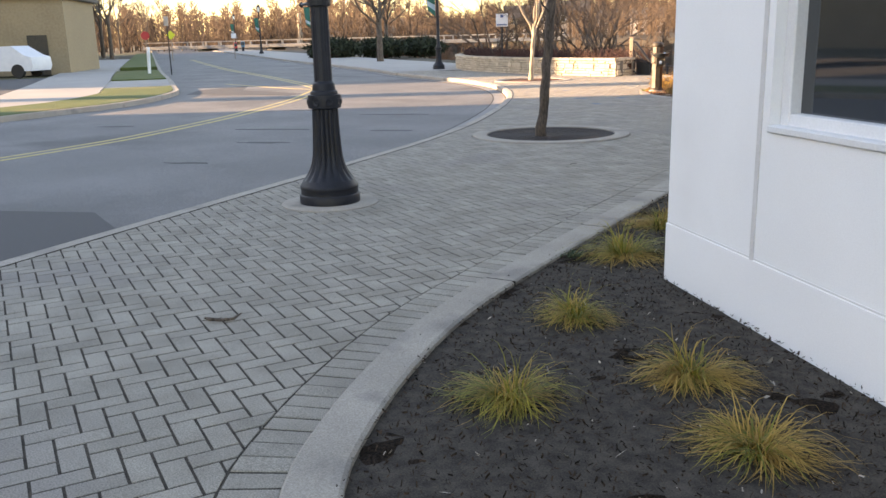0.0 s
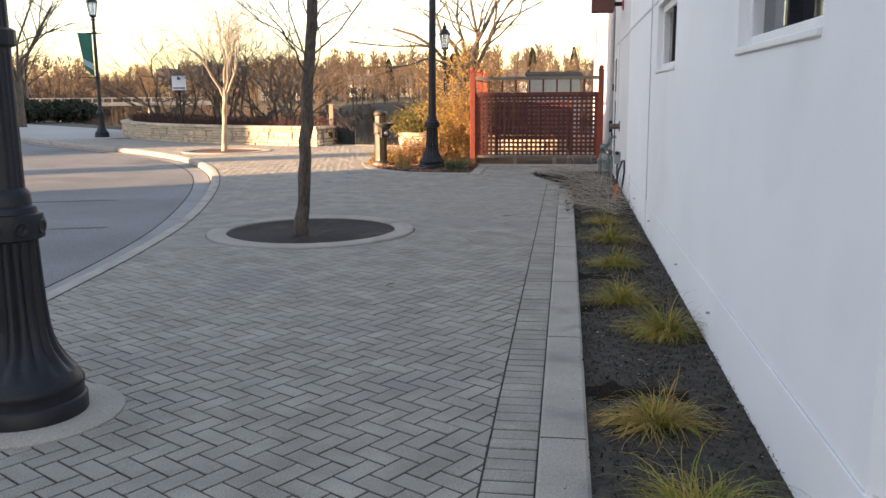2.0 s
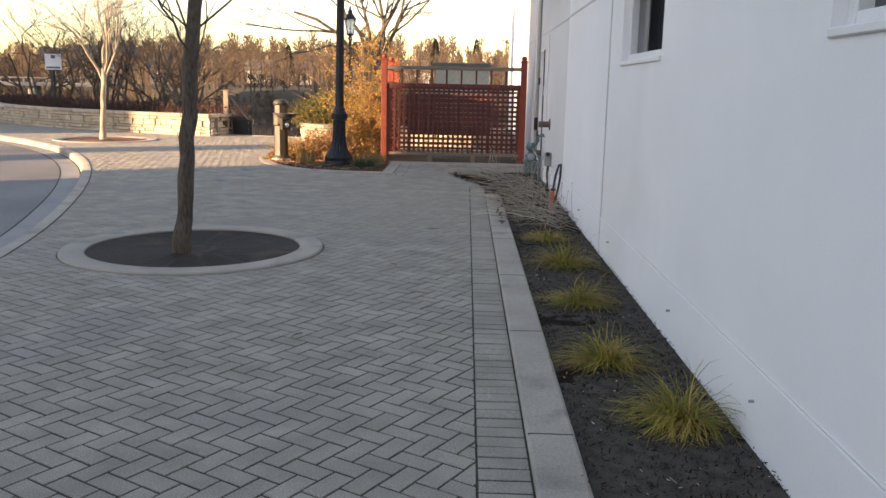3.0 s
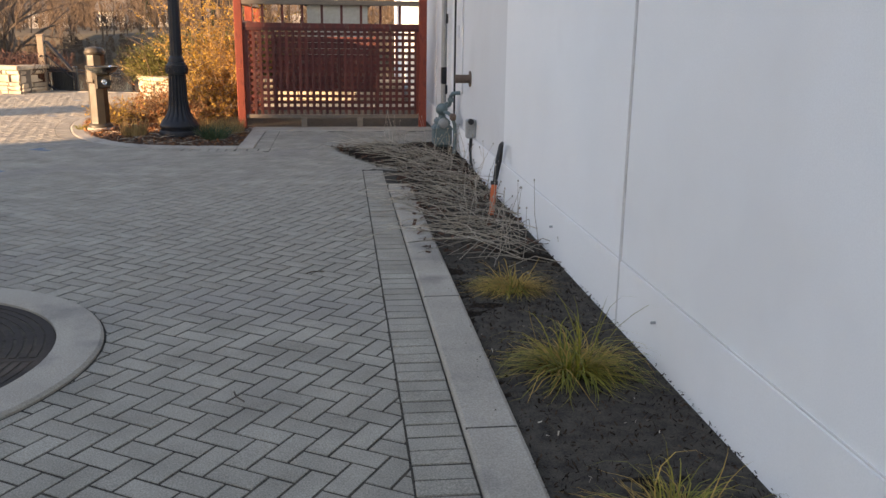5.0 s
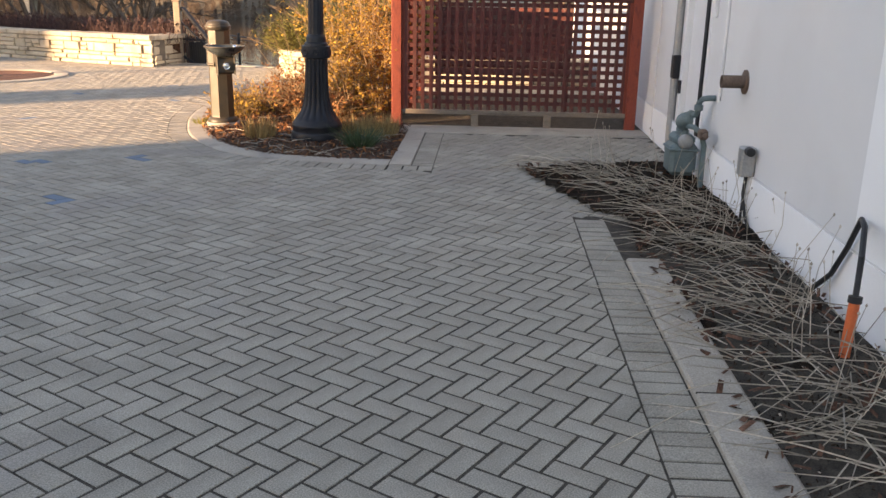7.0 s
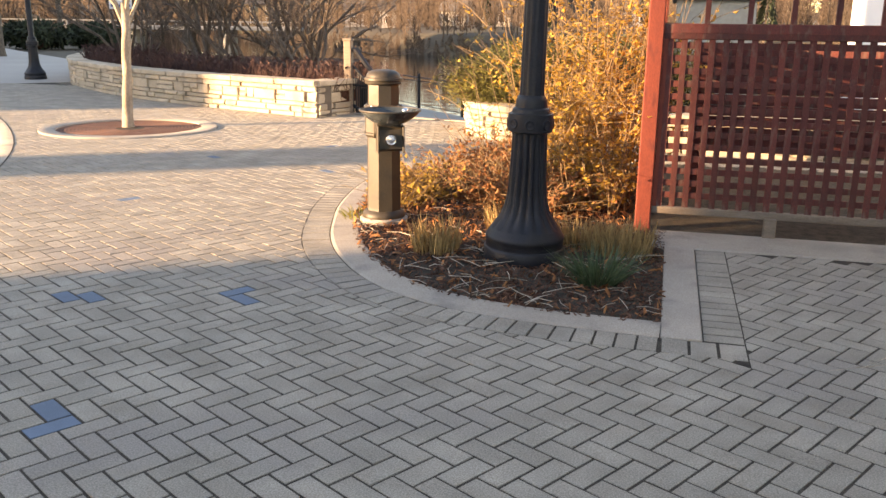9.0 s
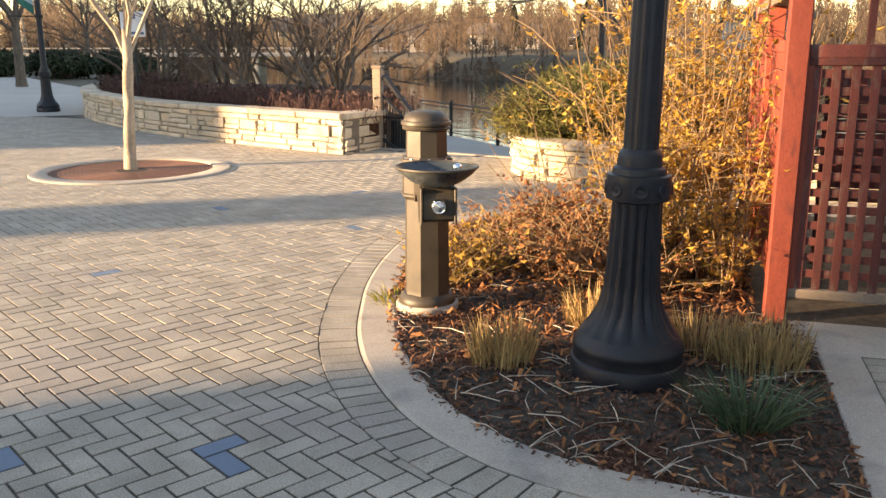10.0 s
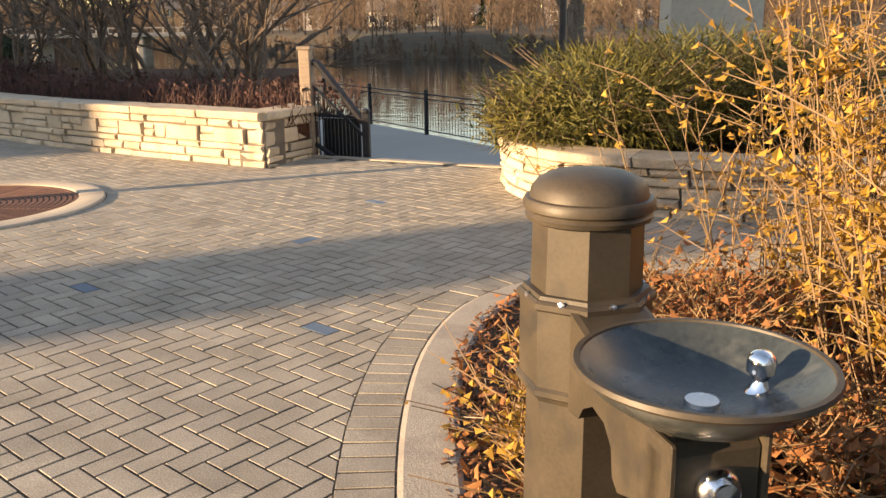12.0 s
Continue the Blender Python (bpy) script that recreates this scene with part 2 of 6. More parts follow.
GLASS = plain("window_glass", (0.02, 0.025, 0.03), 0.03, ior=1.9)
LAMP_GLASS = plain("lantern_glass", (0.85, 0.85, 0.82), 0.25, transmission=0.8)
# near-black that paints the shade inside gaps
DARK = plain("gap_shade", (0.01, 0.01, 0.012), 0.8)
WATER = plain("river_water", (0.018, 0.02, 0.018), 0.025, ior=1.33)
wt = WATER.node_tree
wtex, wmap, wco, wb = (wt.nodes.new("ShaderNode" + k) for k in ("TexNoise", "Mapping", "TexCoord", "Bump"))
wtex.inputs["Scale"].default_value, wtex.inputs["Detail"].default_value = 0.9, 5
wmap.inputs["Scale"].default_value = (0.6, 1.5, 1)
wb.inputs["Strength"].default_value, wb.inputs["Distance"].default_value = 0.10, 0.2
for a, b in ((wco.outputs["Object"], wmap.inputs["Vector"]), (wmap.outputs["Vector"], wtex.inputs["Vector"]), (wtex.outputs["Fac"], wb.inputs["Height"]), (wb.outputs["Normal"], wt.nodes["Principled BSDF"].inputs["Normal"])):
    wt.links.new(a, b)

# ---- mesh building ----


class Build:
    """Collects vertices and faces of one part."""

    def __init__(self):
        self.v, self.f = [], []

    def add(self, vs, fs):
        k = len(self.v)
        self.v.extend(vs)
        self.f.extend([tuple(k + i for i in q) for q in fs])
        return self

    def box(self, c, s, rz=0.0, bevel=0.0, m=None):
        x, y, z = (d / 2 for d in s)
        if bevel:
            e = min(bevel, x * 0.9, y * 0.9, z * 0.9)
            rings = [(-z, x - e, y - e), (-z + e, x, y), (z - e, x, y), (z, x - e, y - e)]
        else:
            e, rings = 0, [(-z, x, y), (z, x, y)]
        vs = []
        for h, a, b in rings:
            if bevel:
                g = e * 0.999 if (a, b) == (x, y) else 0.0
                vs += [(-a + g, -b, h), (a - g, -b, h), (a, -b + g, h), (a, b - g, h), (a - g, b, h), (-a + g, b, h), (-a, b - g, h), (-a, -b + g, h)] if (a, b) == (x, y) else [(-a, -b, h), (a, -b, h), (a, -b, h), (a, b, h), (a, b, h), (-a, b, h), (-a, b, h), (-a, -b, h)]
            else:
                vs += [(-a, -b, h), (a, -b, h), (a, b, h), (-a, b, h)]
        n = 8 if bevel else 4
        fs = []
        for r in range(len(rings) - 1):
            for i in range(n):
                j = (i + 1) % n
                fs.append((r * n + i, r * n + j, r * n + n + j, r * n + n + i))
        if bevel:
            k = 3 * n
            fs += [(6, 4, 2, 0), (k, k + 2, k + 4, k + 6)]
        else:
            fs += [(3, 2, 1, 0), (4, 5, 6, 7)]
        t = Matrix.Translation(c) @ Matrix.Rotation(rz, 4, "Z") if m is None else Matrix.Translation(c) @ m
        return self.add([tuple(t @ Vector(p)) for p in vs], fs)

    def lathe(self, prof, n=24, c=(0, 0, 0), flute=None, m=None, a0=0.0, cap=True):
        """prof: rows of (radius, height[, flute depth]). flute: how many grooves."""
        vs, fs = [], []
        for row in prof:
            r, h, d = (*row, 0.0)[:3]
            for i in range(n):
                a = a0 + 2 * math.pi * i / n
                q = r * (1 - d * (0.5 + 0.5 * math.cos(flute * a)) ** 2) if flute and d else r
                vs.append((q * math.cos(a), q * math.sin(a), h))
        for k in range(len(prof) - 1):
            for i in range(n):
                j = (i + 1) % n
                fs.append((k * n + i, k * n + j, k * n + n + j, k * n + n + i))
        if cap and prof[0][0] > 1e-4:
            fs.append(tuple(range(n))[::-1])
        if cap and prof[-1][0] > 1e-4:
            fs.append(tuple((len(prof) - 1) * n + i for i in range(n)))
        t = Matrix.Translation(c) @ (m or Matrix())
        return self.add([tuple(t @ Vector(p)) for p in vs], fs)

    def tube(self, pts, radii, n=6, cap=True):
        vs, fs = [], []
        pts = [Vector(p) for p in pts]
        if not isinstance(radii, (list, tuple)):
            radii = [radii] * len(pts)
        ref = Vector((0.31, 0.17, 0.93)).normalized()
        for i, p in enumerate(pts):
            d = (pts[min(i + 1, len(pts) - 1)] - pts[max(i - 1, 0)]).normalized()
            u = d.cross(ref if abs(d.dot(ref)) < 0.95 else Vector((1, 0, 0))).normalized()
            w = d.cross(u)
            for k in range(n):
                a = 2 * math.pi * k / n
                vs.append(tuple(p + (u * math.cos(a) + w * math.sin(a)) * radii[i]))
        for i in range(len(pts) - 1):
            for k in range(n):
                j = (k + 1) % n
                fs.append((i * n + k, i * n + j, i * n + n + j, i * n + n + k))
        if cap:
            fs.append(tuple(range(n))[::-1])
            fs.append(tuple((len(pts) - 1) * n + k for k in range(n)))
        return self.add(vs, fs)

    def prism(self, poly, z0, z1):
        n = len(poly)
        vs = [(x, y, z0) for x, y in poly] + [(x, y, z1) for x, y in poly]
        fs = [tuple(range(n, 2 * n)), tuple(range(n))[::-1]] + [(i, (i + 1) % n, n + (i + 1) % n, n + i) for i in range(n)]
        return self.add(vs, fs)

    def ribbon(self, left, right, z0, z1, ends=True):
        """A closed band between two lines of the plan, from z0 up to z1."""
        n = len(left)
        vs = []
        for (a, b), (c, d) in zip(left, right):
            vs += [(a, b, z0), (c, d, z0), (c, d, z1), (a, b, z1)]
        fs = []
        for i in range(n - 1):
            for k in range(4):
                j = (k + 1) % 4
                fs.append((4 * i + k, 4 * i + j, 4 * i + 4 + j, 4 * i + 4 + k))
        if ends:
            fs += [(3, 2, 1, 0), (4 * n - 4, 4 * n - 3, 4 * n - 2, 4 * n - 1)]
        return self.add(vs, fs)


def mesh_of(b, name, material, smooth=False):
    me = bpy.data.meshes.new(name)
    me.from_pydata(b.v, [], b.f)
    me.materials.append(material)
    if smooth:
        me.polygons.foreach_set("use_smooth", [True] * len(me.polygons))
        me.set_sharp_from_angle(angle=radians(40))
    me.update()
    return me


def part(name, b, material, parent=None, label="", smooth=False, kind=""):
    me = b if isinstance(b, bpy.types.Mesh) else mesh_of(b, name, material, smooth)
    ob = new(name, me)
    ob.parent = parent
    return tagged(ob, label, kind=kind)


def thing(name, label, category, m=None, group="", kind=""):
    ob = new(name)
    ob.empty_display_size = 0.1
    if m is not None:
        ob.matrix_world = m
    return tagged(ob, label, category, group, kind)


def structure(name, b, material, label, category, smooth=False):
    return tagged(part(name, b, material, smooth=smooth), label, category, kind="structure")


def smooth_line(pts, step=0.3):
    """Catmull-Rom through the points, about one point each step."""
    pts = [Vector((*p, 0)) for p in pts]
    out = []
    for i in range(len(pts) - 1):
        p0, p1, p2, p3 = pts[max(i - 1, 0)], pts[i], pts[i + 1], pts[min(i + 2, len(pts) - 1)]
        k = max(1, int((p2 - p1).length / step))
        for j in range(k):
            t = j / k
            out.append(0.5 * ((2 * p1) + (p2 - p0) * t + (2 * p0 - 5 * p1 + 4 * p2 - p3) * t * t + (3 * p1 - p0 - 3 * p2 + p3) * t ** 3))
    out.append(pts[-1])
    return [(p.x, p.y) for p in out]


def offset(line, d):
    """The line moved d metres to its right."""
    out = []
    for i, p in enumerate(line):
        a, b = Vector(line[max(i - 1, 0)]), Vector(line[min(i + 1, len(line) - 1)])
        t = (b - a).normalized()
        out.append((p[0] + t.y * d, p[1] - t.x * d))
    return out


def side(line, x, y):
    """Distance from the nearest point of the line (positive to its right), that point, and the way away from the line."""
    arr = line if isinstance(line, np.ndarray) else np.array(line)
    a, d = arr[:-1], arr[1:] - arr[:-1]
    p = np.array((x, y))
    t = np.clip(((p - a) * d).sum(1) / (d * d).sum(1), 0, 1)
    q = a + d * t[:, None]
    r = ((p - q) ** 2).sum(1)
    i = int(r.argmin())
    n = np.array((d[i][1], -d[i][0])) / np.hypot(*d[i])
    return float(((p - q[i]) * n).sum()) if 0 < t[i] < 1 else math.copysign(math.sqrt(r[i]), float(((p - q[i]) * n).sum())), q[i], n


def clip(poly, q, n):
    """The polygon's share on the side of the point q to which n leads."""
    out = []
    for i, a in enumerate(poly):
        b = poly[(i + 1) % len(poly)]
        da, db = (a[0] - q[0]) * n[0] + (a[1] - q[1]) * n[1], (b[0] - q[0]) * n[0] + (b[1] - q[1]) * n[1]
        if da >= 0:
            out.append(a)
        if (da > 0) != (db > 0) and abs(da - db) > 1e-9:
            t = da / (da - db)
            out.append((a[0] + (b[0] - a[0]) * t, a[1] + (b[1] - a[1]) * t))
    return out


rng = random.Random(7)

# ---- plan lines ----
ROAD_R = smooth_line([(-4.0, -30), (-4.7, -8), (-5.2, 0), (-5.7, 4.5), (-5.94, 6.4), (-6.17, 8.2), (-6.55, 10.8), (-7.15, 13.3), (-8.4, 16.9), (-9.85, 20.05), (-11.6, 22.8), (-13.7, 25.1), (-15.5, 26.6), (-19.7, 30), (-26.2, 36), (-44.8, 51.7), (-83, 85.5), (-200, 186)], 0.6)
ROAD_L = smooth_line([(-14.5, -40), (-15.5, -10), (-16.6, 5), (-17.6, 13.2), (-18.4, 16.0), (-20.3, 18.9), (-22.6, 21.0), (-27.5, 25.2), (-40.9, 36.5), (-89, 78), (-205, 178)], 0.6)
ROAD_R = offset(ROAD_R, 0.10)
KERB_IN = offset(ROAD_R, 0.15)
BED1 = smooth_line([(2.6, 0.9), (1.2, 1.0), (0.2, 1.1), (-0.7, 1.35), (-1.3, 1.78), (-1.72, 2.33), (-1.92, 2.78), (-2.08, 3.3), (-2.2, 3.85), (-2.26, 4.4), (-2.285, 5.2), (-2.29, 6.5), (-2.29, 10), (-2.29, 14), (-2.29, 17.05)], 0.15)     # kerb's outer edge
BED2 = smooth_line([(-4.0, 19.0), (-4.5, 19.02), (-4.85, 19.07), (-5.18, 19.17), (-5.54, 19.42), (-5.88, 19.85), (-6.12, 20.3), (-6.30, 20.8), (-6.45, 21.3), (-6.58, 22.0), (-6.62, 22.7), (-6.5, 23.3), (-6.1, 23.75), (-5.4, 23.95), (-4.3, 24.0)], 0.12)       # soil's edge
BED2_BAND = offset(BED2, -0.424)
STONE_LINE = smooth_line([(-9.5, 27.5), (-10.3, 27.82), (-11.7, 28.38), (-13.2, 29.05), (-15.0, 30.1), (-17.3, 31.9), (-19.3, 34.3), (-20.6, 37.0), (-21.3, 41)], 0.25)
STONE2_LINE = smooth_line([(-6.95, 28.4), (-6.95, 27.3), (-6.86, 26.7), (-6.66, 26.2), (-6.3, 25.83), (-5.7, 25.6), (-4.8, 25.45), (-3.2, 25.3), (-1.5, 25.2)], 0.2)
RINGS = [((-4.97, 11.91), 1.13, 0.92), ((-11.42, 25.3), 1.2, 0.98)]
WALL_X, WALL_END, CORNER = -1.34, 23.6, 5.3
EDGE = [(-9.35, 28.45), (-6.95, 27.85)]


def near_shore(x):
    return 38.7 + max(0.0, -8.1 - x) * 1.1


def far_shore(x):
    return 112 + max(0.0, -30 - x) * 1.0


def land(x, y):
    d = near_shore(x) - y
    if x < -115 and y > 70 and d < 14:
        return -0.3 + 9 * min(1, (-115 - x) / 70)
    if d > 10.4:
        return -0.17
    if d > -0.5:
        return -1.6
    e = y - far_shore(x)
    if e < 0:
        return -3.6
    hill = 12 * min(1, max(0, e - 60) / 400) * (0.7 + 0.5 * noise.noise(Vector((x * 0.004, y * 0.004, 0)))) + (9 * min(1, max(0, e - 40) / 160) if x < -80 else 0)
    return -3.6 + 3.4 * min(1, e / 9) + 1.4 * min(1, e / 40) + hill


# ---- ground, river, road ----
def steps(fine0, fine1, step, far):
    mid = list(np.arange(fine0, fine1, step))
    out, d = [], step
    while not out or abs(out[-1] - fine1) < far:
        d *= 1.35
        out.append((out[-1] if out else fine1) + d)
    low, d = [], step
    while not low or abs(low[-1] - fine0) < far:
        d *= 1.35
        low.append((low[-1] if low else fine0) - d)
    return low[::-1] + mid + out


gx, gy = steps(-110, 40, 2.0, 2500), steps(-40, 190, 2.0, 2500)
g = Build()
g.v = [(x, y, land(x, y)) for y in gy for x in gx]
w = len(gx)
g.f = [(j * w + i, j * w + i + 1, j * w + w + i + 1, j * w + w + i) for j in range(len(gy) - 1) for i in range(w - 1)]
structure("ground", g, TERRAIN, "brown winter grass and bare earth around the plaza", "ground", smooth=True)
structure("water", Build().add([(-900, 30, -2.25), (900, 30, -2.25), (900, 900, -2.25), (-900, 900, -2.25)], [(0, 1, 2, 3)]), WATER, "calm dark river reflecting the bare trees", "river")


def resample(line, n):
    p = np.array(line)
    s = np.concatenate([[0], np.cumsum(np.hypot(*(p[1:] - p[:-1]).T))])
    u = np.linspace(0, s[-1], n)
    return list(zip(np.interp(u, s, p[:, 0]), np.interp(u, s, p[:, 1])))


def part_of(line, y0, y1):
    return [p for p in line if y0 <= p[1] <= y1]


road_l, road_r = resample(ROAD_L, 160), resample(ROAD_R, 160)
structure("road", Build().ribbon(road_l, road_r, -0.3, -0.125), ASPHALT, "grey worn asphalt street curving along the river", "road")
gut_in, gut_out = offset(ROAD_R, -0.32), ROAD_R
structure("gutter", Build().ribbon(gut_in, gut_out, -0.3, -0.117), GUTTER, "grey concrete gutter beside the street", "gutter")
kb = Build()
kp = [(-0.02, -0.3), (0.0, -0.05), (0.0, -0.02), (0.03, 0.004), (0.15, 0.004), (0.15, -0.3)]
lines = [offset(ROAD_R, a) for a, _ in kp]
kb.v = [(x, y, kp[k][1]) for k in range(6) for x, y in lines[k]]
nk = len(ROAD_R)
kb.f = [(k * nk + i, (k + 1) * nk + i, (k + 1) * nk + i + 1, k * nk + i + 1) for k in range(5) for i in range(nk - 1)]
structure("kerb_1", kb, CONCRETE, "pale concrete kerb with a rounded edge along the street", "kerb", smooth=True)
structure("kerb_seam", Build().ribbon(offset(ROAD_R, -0.028), offset(ROAD_R, -0.004), -0.3, -0.112), JOINT, "thin dark line between kerb and gutter", "joint")
structure("kerb_seam", Build().ribbon(offset(ROAD_R, -0.335), offset(ROAD_R, -0.318), -0.3, -0.1145), JOINT, "dark seam between gutter and asphalt", "joint")
near_kerb = [p for p in ROAD_R if -8 < p[1] < 30]
structure("kerb_seam", Build().ribbon(offset(near_kerb, 0.149), offset(near_kerb, 0.163), -0.2, 0.0035), JOINT, "dark seam between kerb and pavers", "joint")
lk = Build().ribbon(offset(ROAD_L, -0.16), ROAD_L, -0.3, 0.0)
structure("kerb_2", lk, CONCRETE, "concrete kerb on the far side of the street", "kerb")
verge = [p for p in ROAD_L if -20 < p[1] < 21.5]
structure("lawn_1", Build().ribbon(offset(verge, -2.3), offset(verge, -0.17), -0.2, 0.01), LAWN, "strip of short green lawn beside the kerb", "lawn")
walkway = [p for p in ROAD_L if -20 < p[1] < 60]
structure("pavement_2", Build().ribbon(offset(walkway, -5.2), offset(walkway, -2.35), -0.2, 0.0), WALK, "pale concrete footpath behind the lawn", "pavement")
verge2 = [p for p in ROAD_L if 25.5 < p[1] < 34]
structure("lawn_2", Build().ribbon(offset(verge2, -2.3), offset(verge2, -0.17), -0.2, 0.02), LAWN, "green lawn wedge beyond the driveway", "lawn")
verge3 = [p for p in ROAD_L if 38 < p[1] < 90]
structure("lawn_3", Build().ribbon(offset(verge3, -2.3), offset(verge3, -0.17), -0.2, 0.02), LAWN, "green lawn strip along the street", "lawn")
drive = [p for p in ROAD_L if 21.5 <= p[1] <= 25.5]
structure("driveway", Build().ribbon(offset(drive, -2.35), offset(drive, -0.1), -0.2, -0.02), WALK, "pale concrete driveway apron crossing the kerb", "driveway")
lot = [p for p in ROAD_L if -20 < p[1] < 30]
structure("parking_lot", Build().ribbon(offset(lot, -18), offset(lot, -5.25), -0.2, -0.01), ASPHALT_DARK, "dark asphalt parking lot", "parking lot")
far_walk = [p for p in ROAD_R if p[1] > 30.5]
structure("pavement_3", Build().ribbon(offset(far_walk, 0.15), offset(far_walk, 5.5), -0.2, 0.0), WALK, "pale concrete riverside footpath", "pavement")

yl = smooth_line([(-8.2, -30), (-9.6, -8), (-11.2, 4), (-11.75, 9), (-12.2, 11), (-13.3, 14.2), (-15.0, 18.0), (-16.5, 20.6), (-17.9, 22.6), (-21.7, 25.9), (-29.1, 31.7), (-36.8, 37.6), (-60, 57)], 0.4)
for o in (-0.13, 0.13):
    structure("road_marking", Build().ribbon(offset(yl, o - 0.05), offset(yl, o + 0.05), -0.13, -0.121), YELLOW_LINE, "worn double yellow centre line", "road marking")
yb = smooth_line([(-17.6, 22.0), (-19.6, 22.6), (-23.5, 24.2)], 0.4)
structure("road_marking", Build().ribbon(offset(yb, -0.06), offset(yb, 0.06), -0.13, -0.12), YELLOW_LINE, "worn yellow line branching from the centre line", "road marking")
structure("asphalt_patch", Build().prism([(-21.5, 21.0), (-20.2, 19.2), (-16.4, 19.4), (-16.6, 20.3), (-19.8, 21.2), (-21.6, 23.4)], -0.15, -0.121), ASPHALT_DARK, "darker asphalt repair in the street", "road patch")
structure("asphalt_patch", Build().prism([(-6.0, 5.15), (-6.9, 5.6), (-8.6, 5.0), (-9.5, 3.6), (-8.8, 1.5), (-5.75, 1.2), (-5.85, 3.6)], -0.15, -0.119), ASPHALT_DARK, "darker area on the street beside the kerb", "road patch")

# ---- plaza base ----
plaza = [p for p in KERB_IN if -8 < p[1] < 30.2] + [(-21.0, 33.0), (-19.5, 33.2), (-15, 30.4), (-9.6, 27.9), EDGE[0], EDGE[1], (-6.8, 26.5), (-1.3, 25.6), (-1.3, 5.3), (2.5, 1.4), (12, -8)]
base = structure("pavement", Build().prism(plaza, -0.25, -0.0028), JOINT, "grey concrete pavers in herringbone with dark sand joints", "pavement")
front = structure("retaining_wall", Build().prism([EDGE[0], (EDGE[0][0], EDGE[0][1] - 0.12), (EDGE[1][0], EDGE[1][1] - 0.12), EDGE[1]], -1.7, 0.012), CONCRETE, "concrete edge of the plaza above the lower terrace", "retaining wall")
structure("terrace", Build().prism([(-14, 28.5), (-6.95, 27.9), (6, 27.9), (6, 38.6), (-8.2, 38.9), (-16.7, 48.2), (-24, 56.2), (-30, 56.2)], -3.0, -1.36), WALK, "smooth concrete riverside terrace below the plaza", "terrace")

# ---- building ----
H = 4.2
WINDOWS = [(10.13, 11.58), (6.05, 7.54)]
Z0, Z1 = 1.67, 2.29


def wall_panels(name, p0, p1, openings, t=0.3, z_top=H, z_low=-0.2, mat=STUCCO):
    """A wall from p0 to p1 with its body to the right of the way, pierced by openings (from, to, z0, z1) along it."""
    d = (Vector(p1) - Vector(p0))
    length = d.length
    d.normalize()
    n = Vector((d.y, -d.x))
    b = Build()

    def piece(a0, a1, z0, z1):
        c = Vector(p0) + d * (a0 + a1) / 2 + n * t / 2
        b.box((c.x, c.y, (z0 + z1) / 2), (a1 - a0, t, z1 - z0), math.atan2(d.y, d.x))
    at = 0.0
    for a0, a1, z0, z1 in sorted(openings):
        piece(at, a0, z_low, z_top)
        piece(a0, a1, z_low, z0)
        piece(a0, a1, z1, z_top)
        at = a1
    piece(at, length, z_low, z_top)
    return structure(name, b, mat, "smooth white stucco wall of the building", "wall")


wall_panels("wall_west", (WALL_X, CORNER), (WALL_X, 15.35), [(a - CORNER, b - CORNER, Z0, Z1) for a, b in WINDOWS])
# the stretch beyond y = 15.35 is set back 18 mm and toned greyer
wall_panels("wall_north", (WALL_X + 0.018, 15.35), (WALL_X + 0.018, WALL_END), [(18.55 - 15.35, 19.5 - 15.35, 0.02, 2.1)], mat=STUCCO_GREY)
CH = Vector((0.68, -0.733))
c_end = Vector((WALL_X, CORNER)) + CH * 6.5
wall_panels("wall_south", tuple(c_end), (WALL_X, CORNER), [(6.5 - 2.9, 6.5 - 0.95, 0.975, 2.6)])
structure("wall_east", Build().box((5.2, 12, 2), (0.3, 24, 4.4)), STUCCO, "plain white far wall of the building", "wall")
structure("roof", Build().prism([(WALL_X - 0.05, CORNER), (WALL_X - 0.05, WALL_END), (5.4, WALL_END), (5.4, 0.3), (c_end.x, c_end.y)], H, H + 0.15), CONCRETE, "flat roof of the white building", "roof")
structure("floor_inside", Build().prism([(WALL_X + 0.25, CORNER + 0.2), (WALL_X + 0.25, WALL_END), (5.2, WALL_END), (5.2, 0.5), (c_end.x + 0.4, c_end.y + 0.3)], -0.2, 0.02), CONCRETE, "plain floor inside the building", "floor")
structure("wall_back", Build().box((2.0, WALL_END - 0.15, 2), (6.4, 0.3, 4.4)), STUCCO, "plain white end wall of the building", "wall")

# plinth with a sloping ledge
pl = Build()
prof = [(-0.007, -0.2), (-0.007, 0.334), (0.002, 0.337)]
for (a, b_) in (((WALL_X, CORNER), (WALL_X, WALL_END)), (tuple(c_end), (WALL_X, CORNER))):
    d = (Vector(b_) - Vector(a)).normalized()
    n = Vector((d.y, -d.x))
    vs = []
    for o, z in prof:
        for p in (a, b_):
            e = 0.006 if p == b_ else -0.006
            vs.append((p[0] + n.x * o + d.x * e, p[1] + n.y * o + d.y * e, z))
    pl.add(vs, [(0, 1, 3, 2), (2, 3, 5, 4)])
structure("plinth", pl, STUCCO, "slightly proud white plinth with a sloping ledge", "plinth")

# groove over the plinth: a thin proud strip, its shade put into a greyer colour
gv = Build().box((WALL_X - 0.0015, (CORNER + WALL_END) / 2, 0.3445), (0.007, WALL_END - CORNER - 0.02, 0.007))
gp = Vector((WALL_X, CORNER)) + CH * 3.25
gv.box((gp.x, gp.y, 0.3445), (6.46, 0.007, 0.007), math.atan2(CH.y, CH.x))
structure("wall_joint", gv, STUCCO_GREY, "thin greyer strip standing in for the shaded groove above the plinth", "joint")

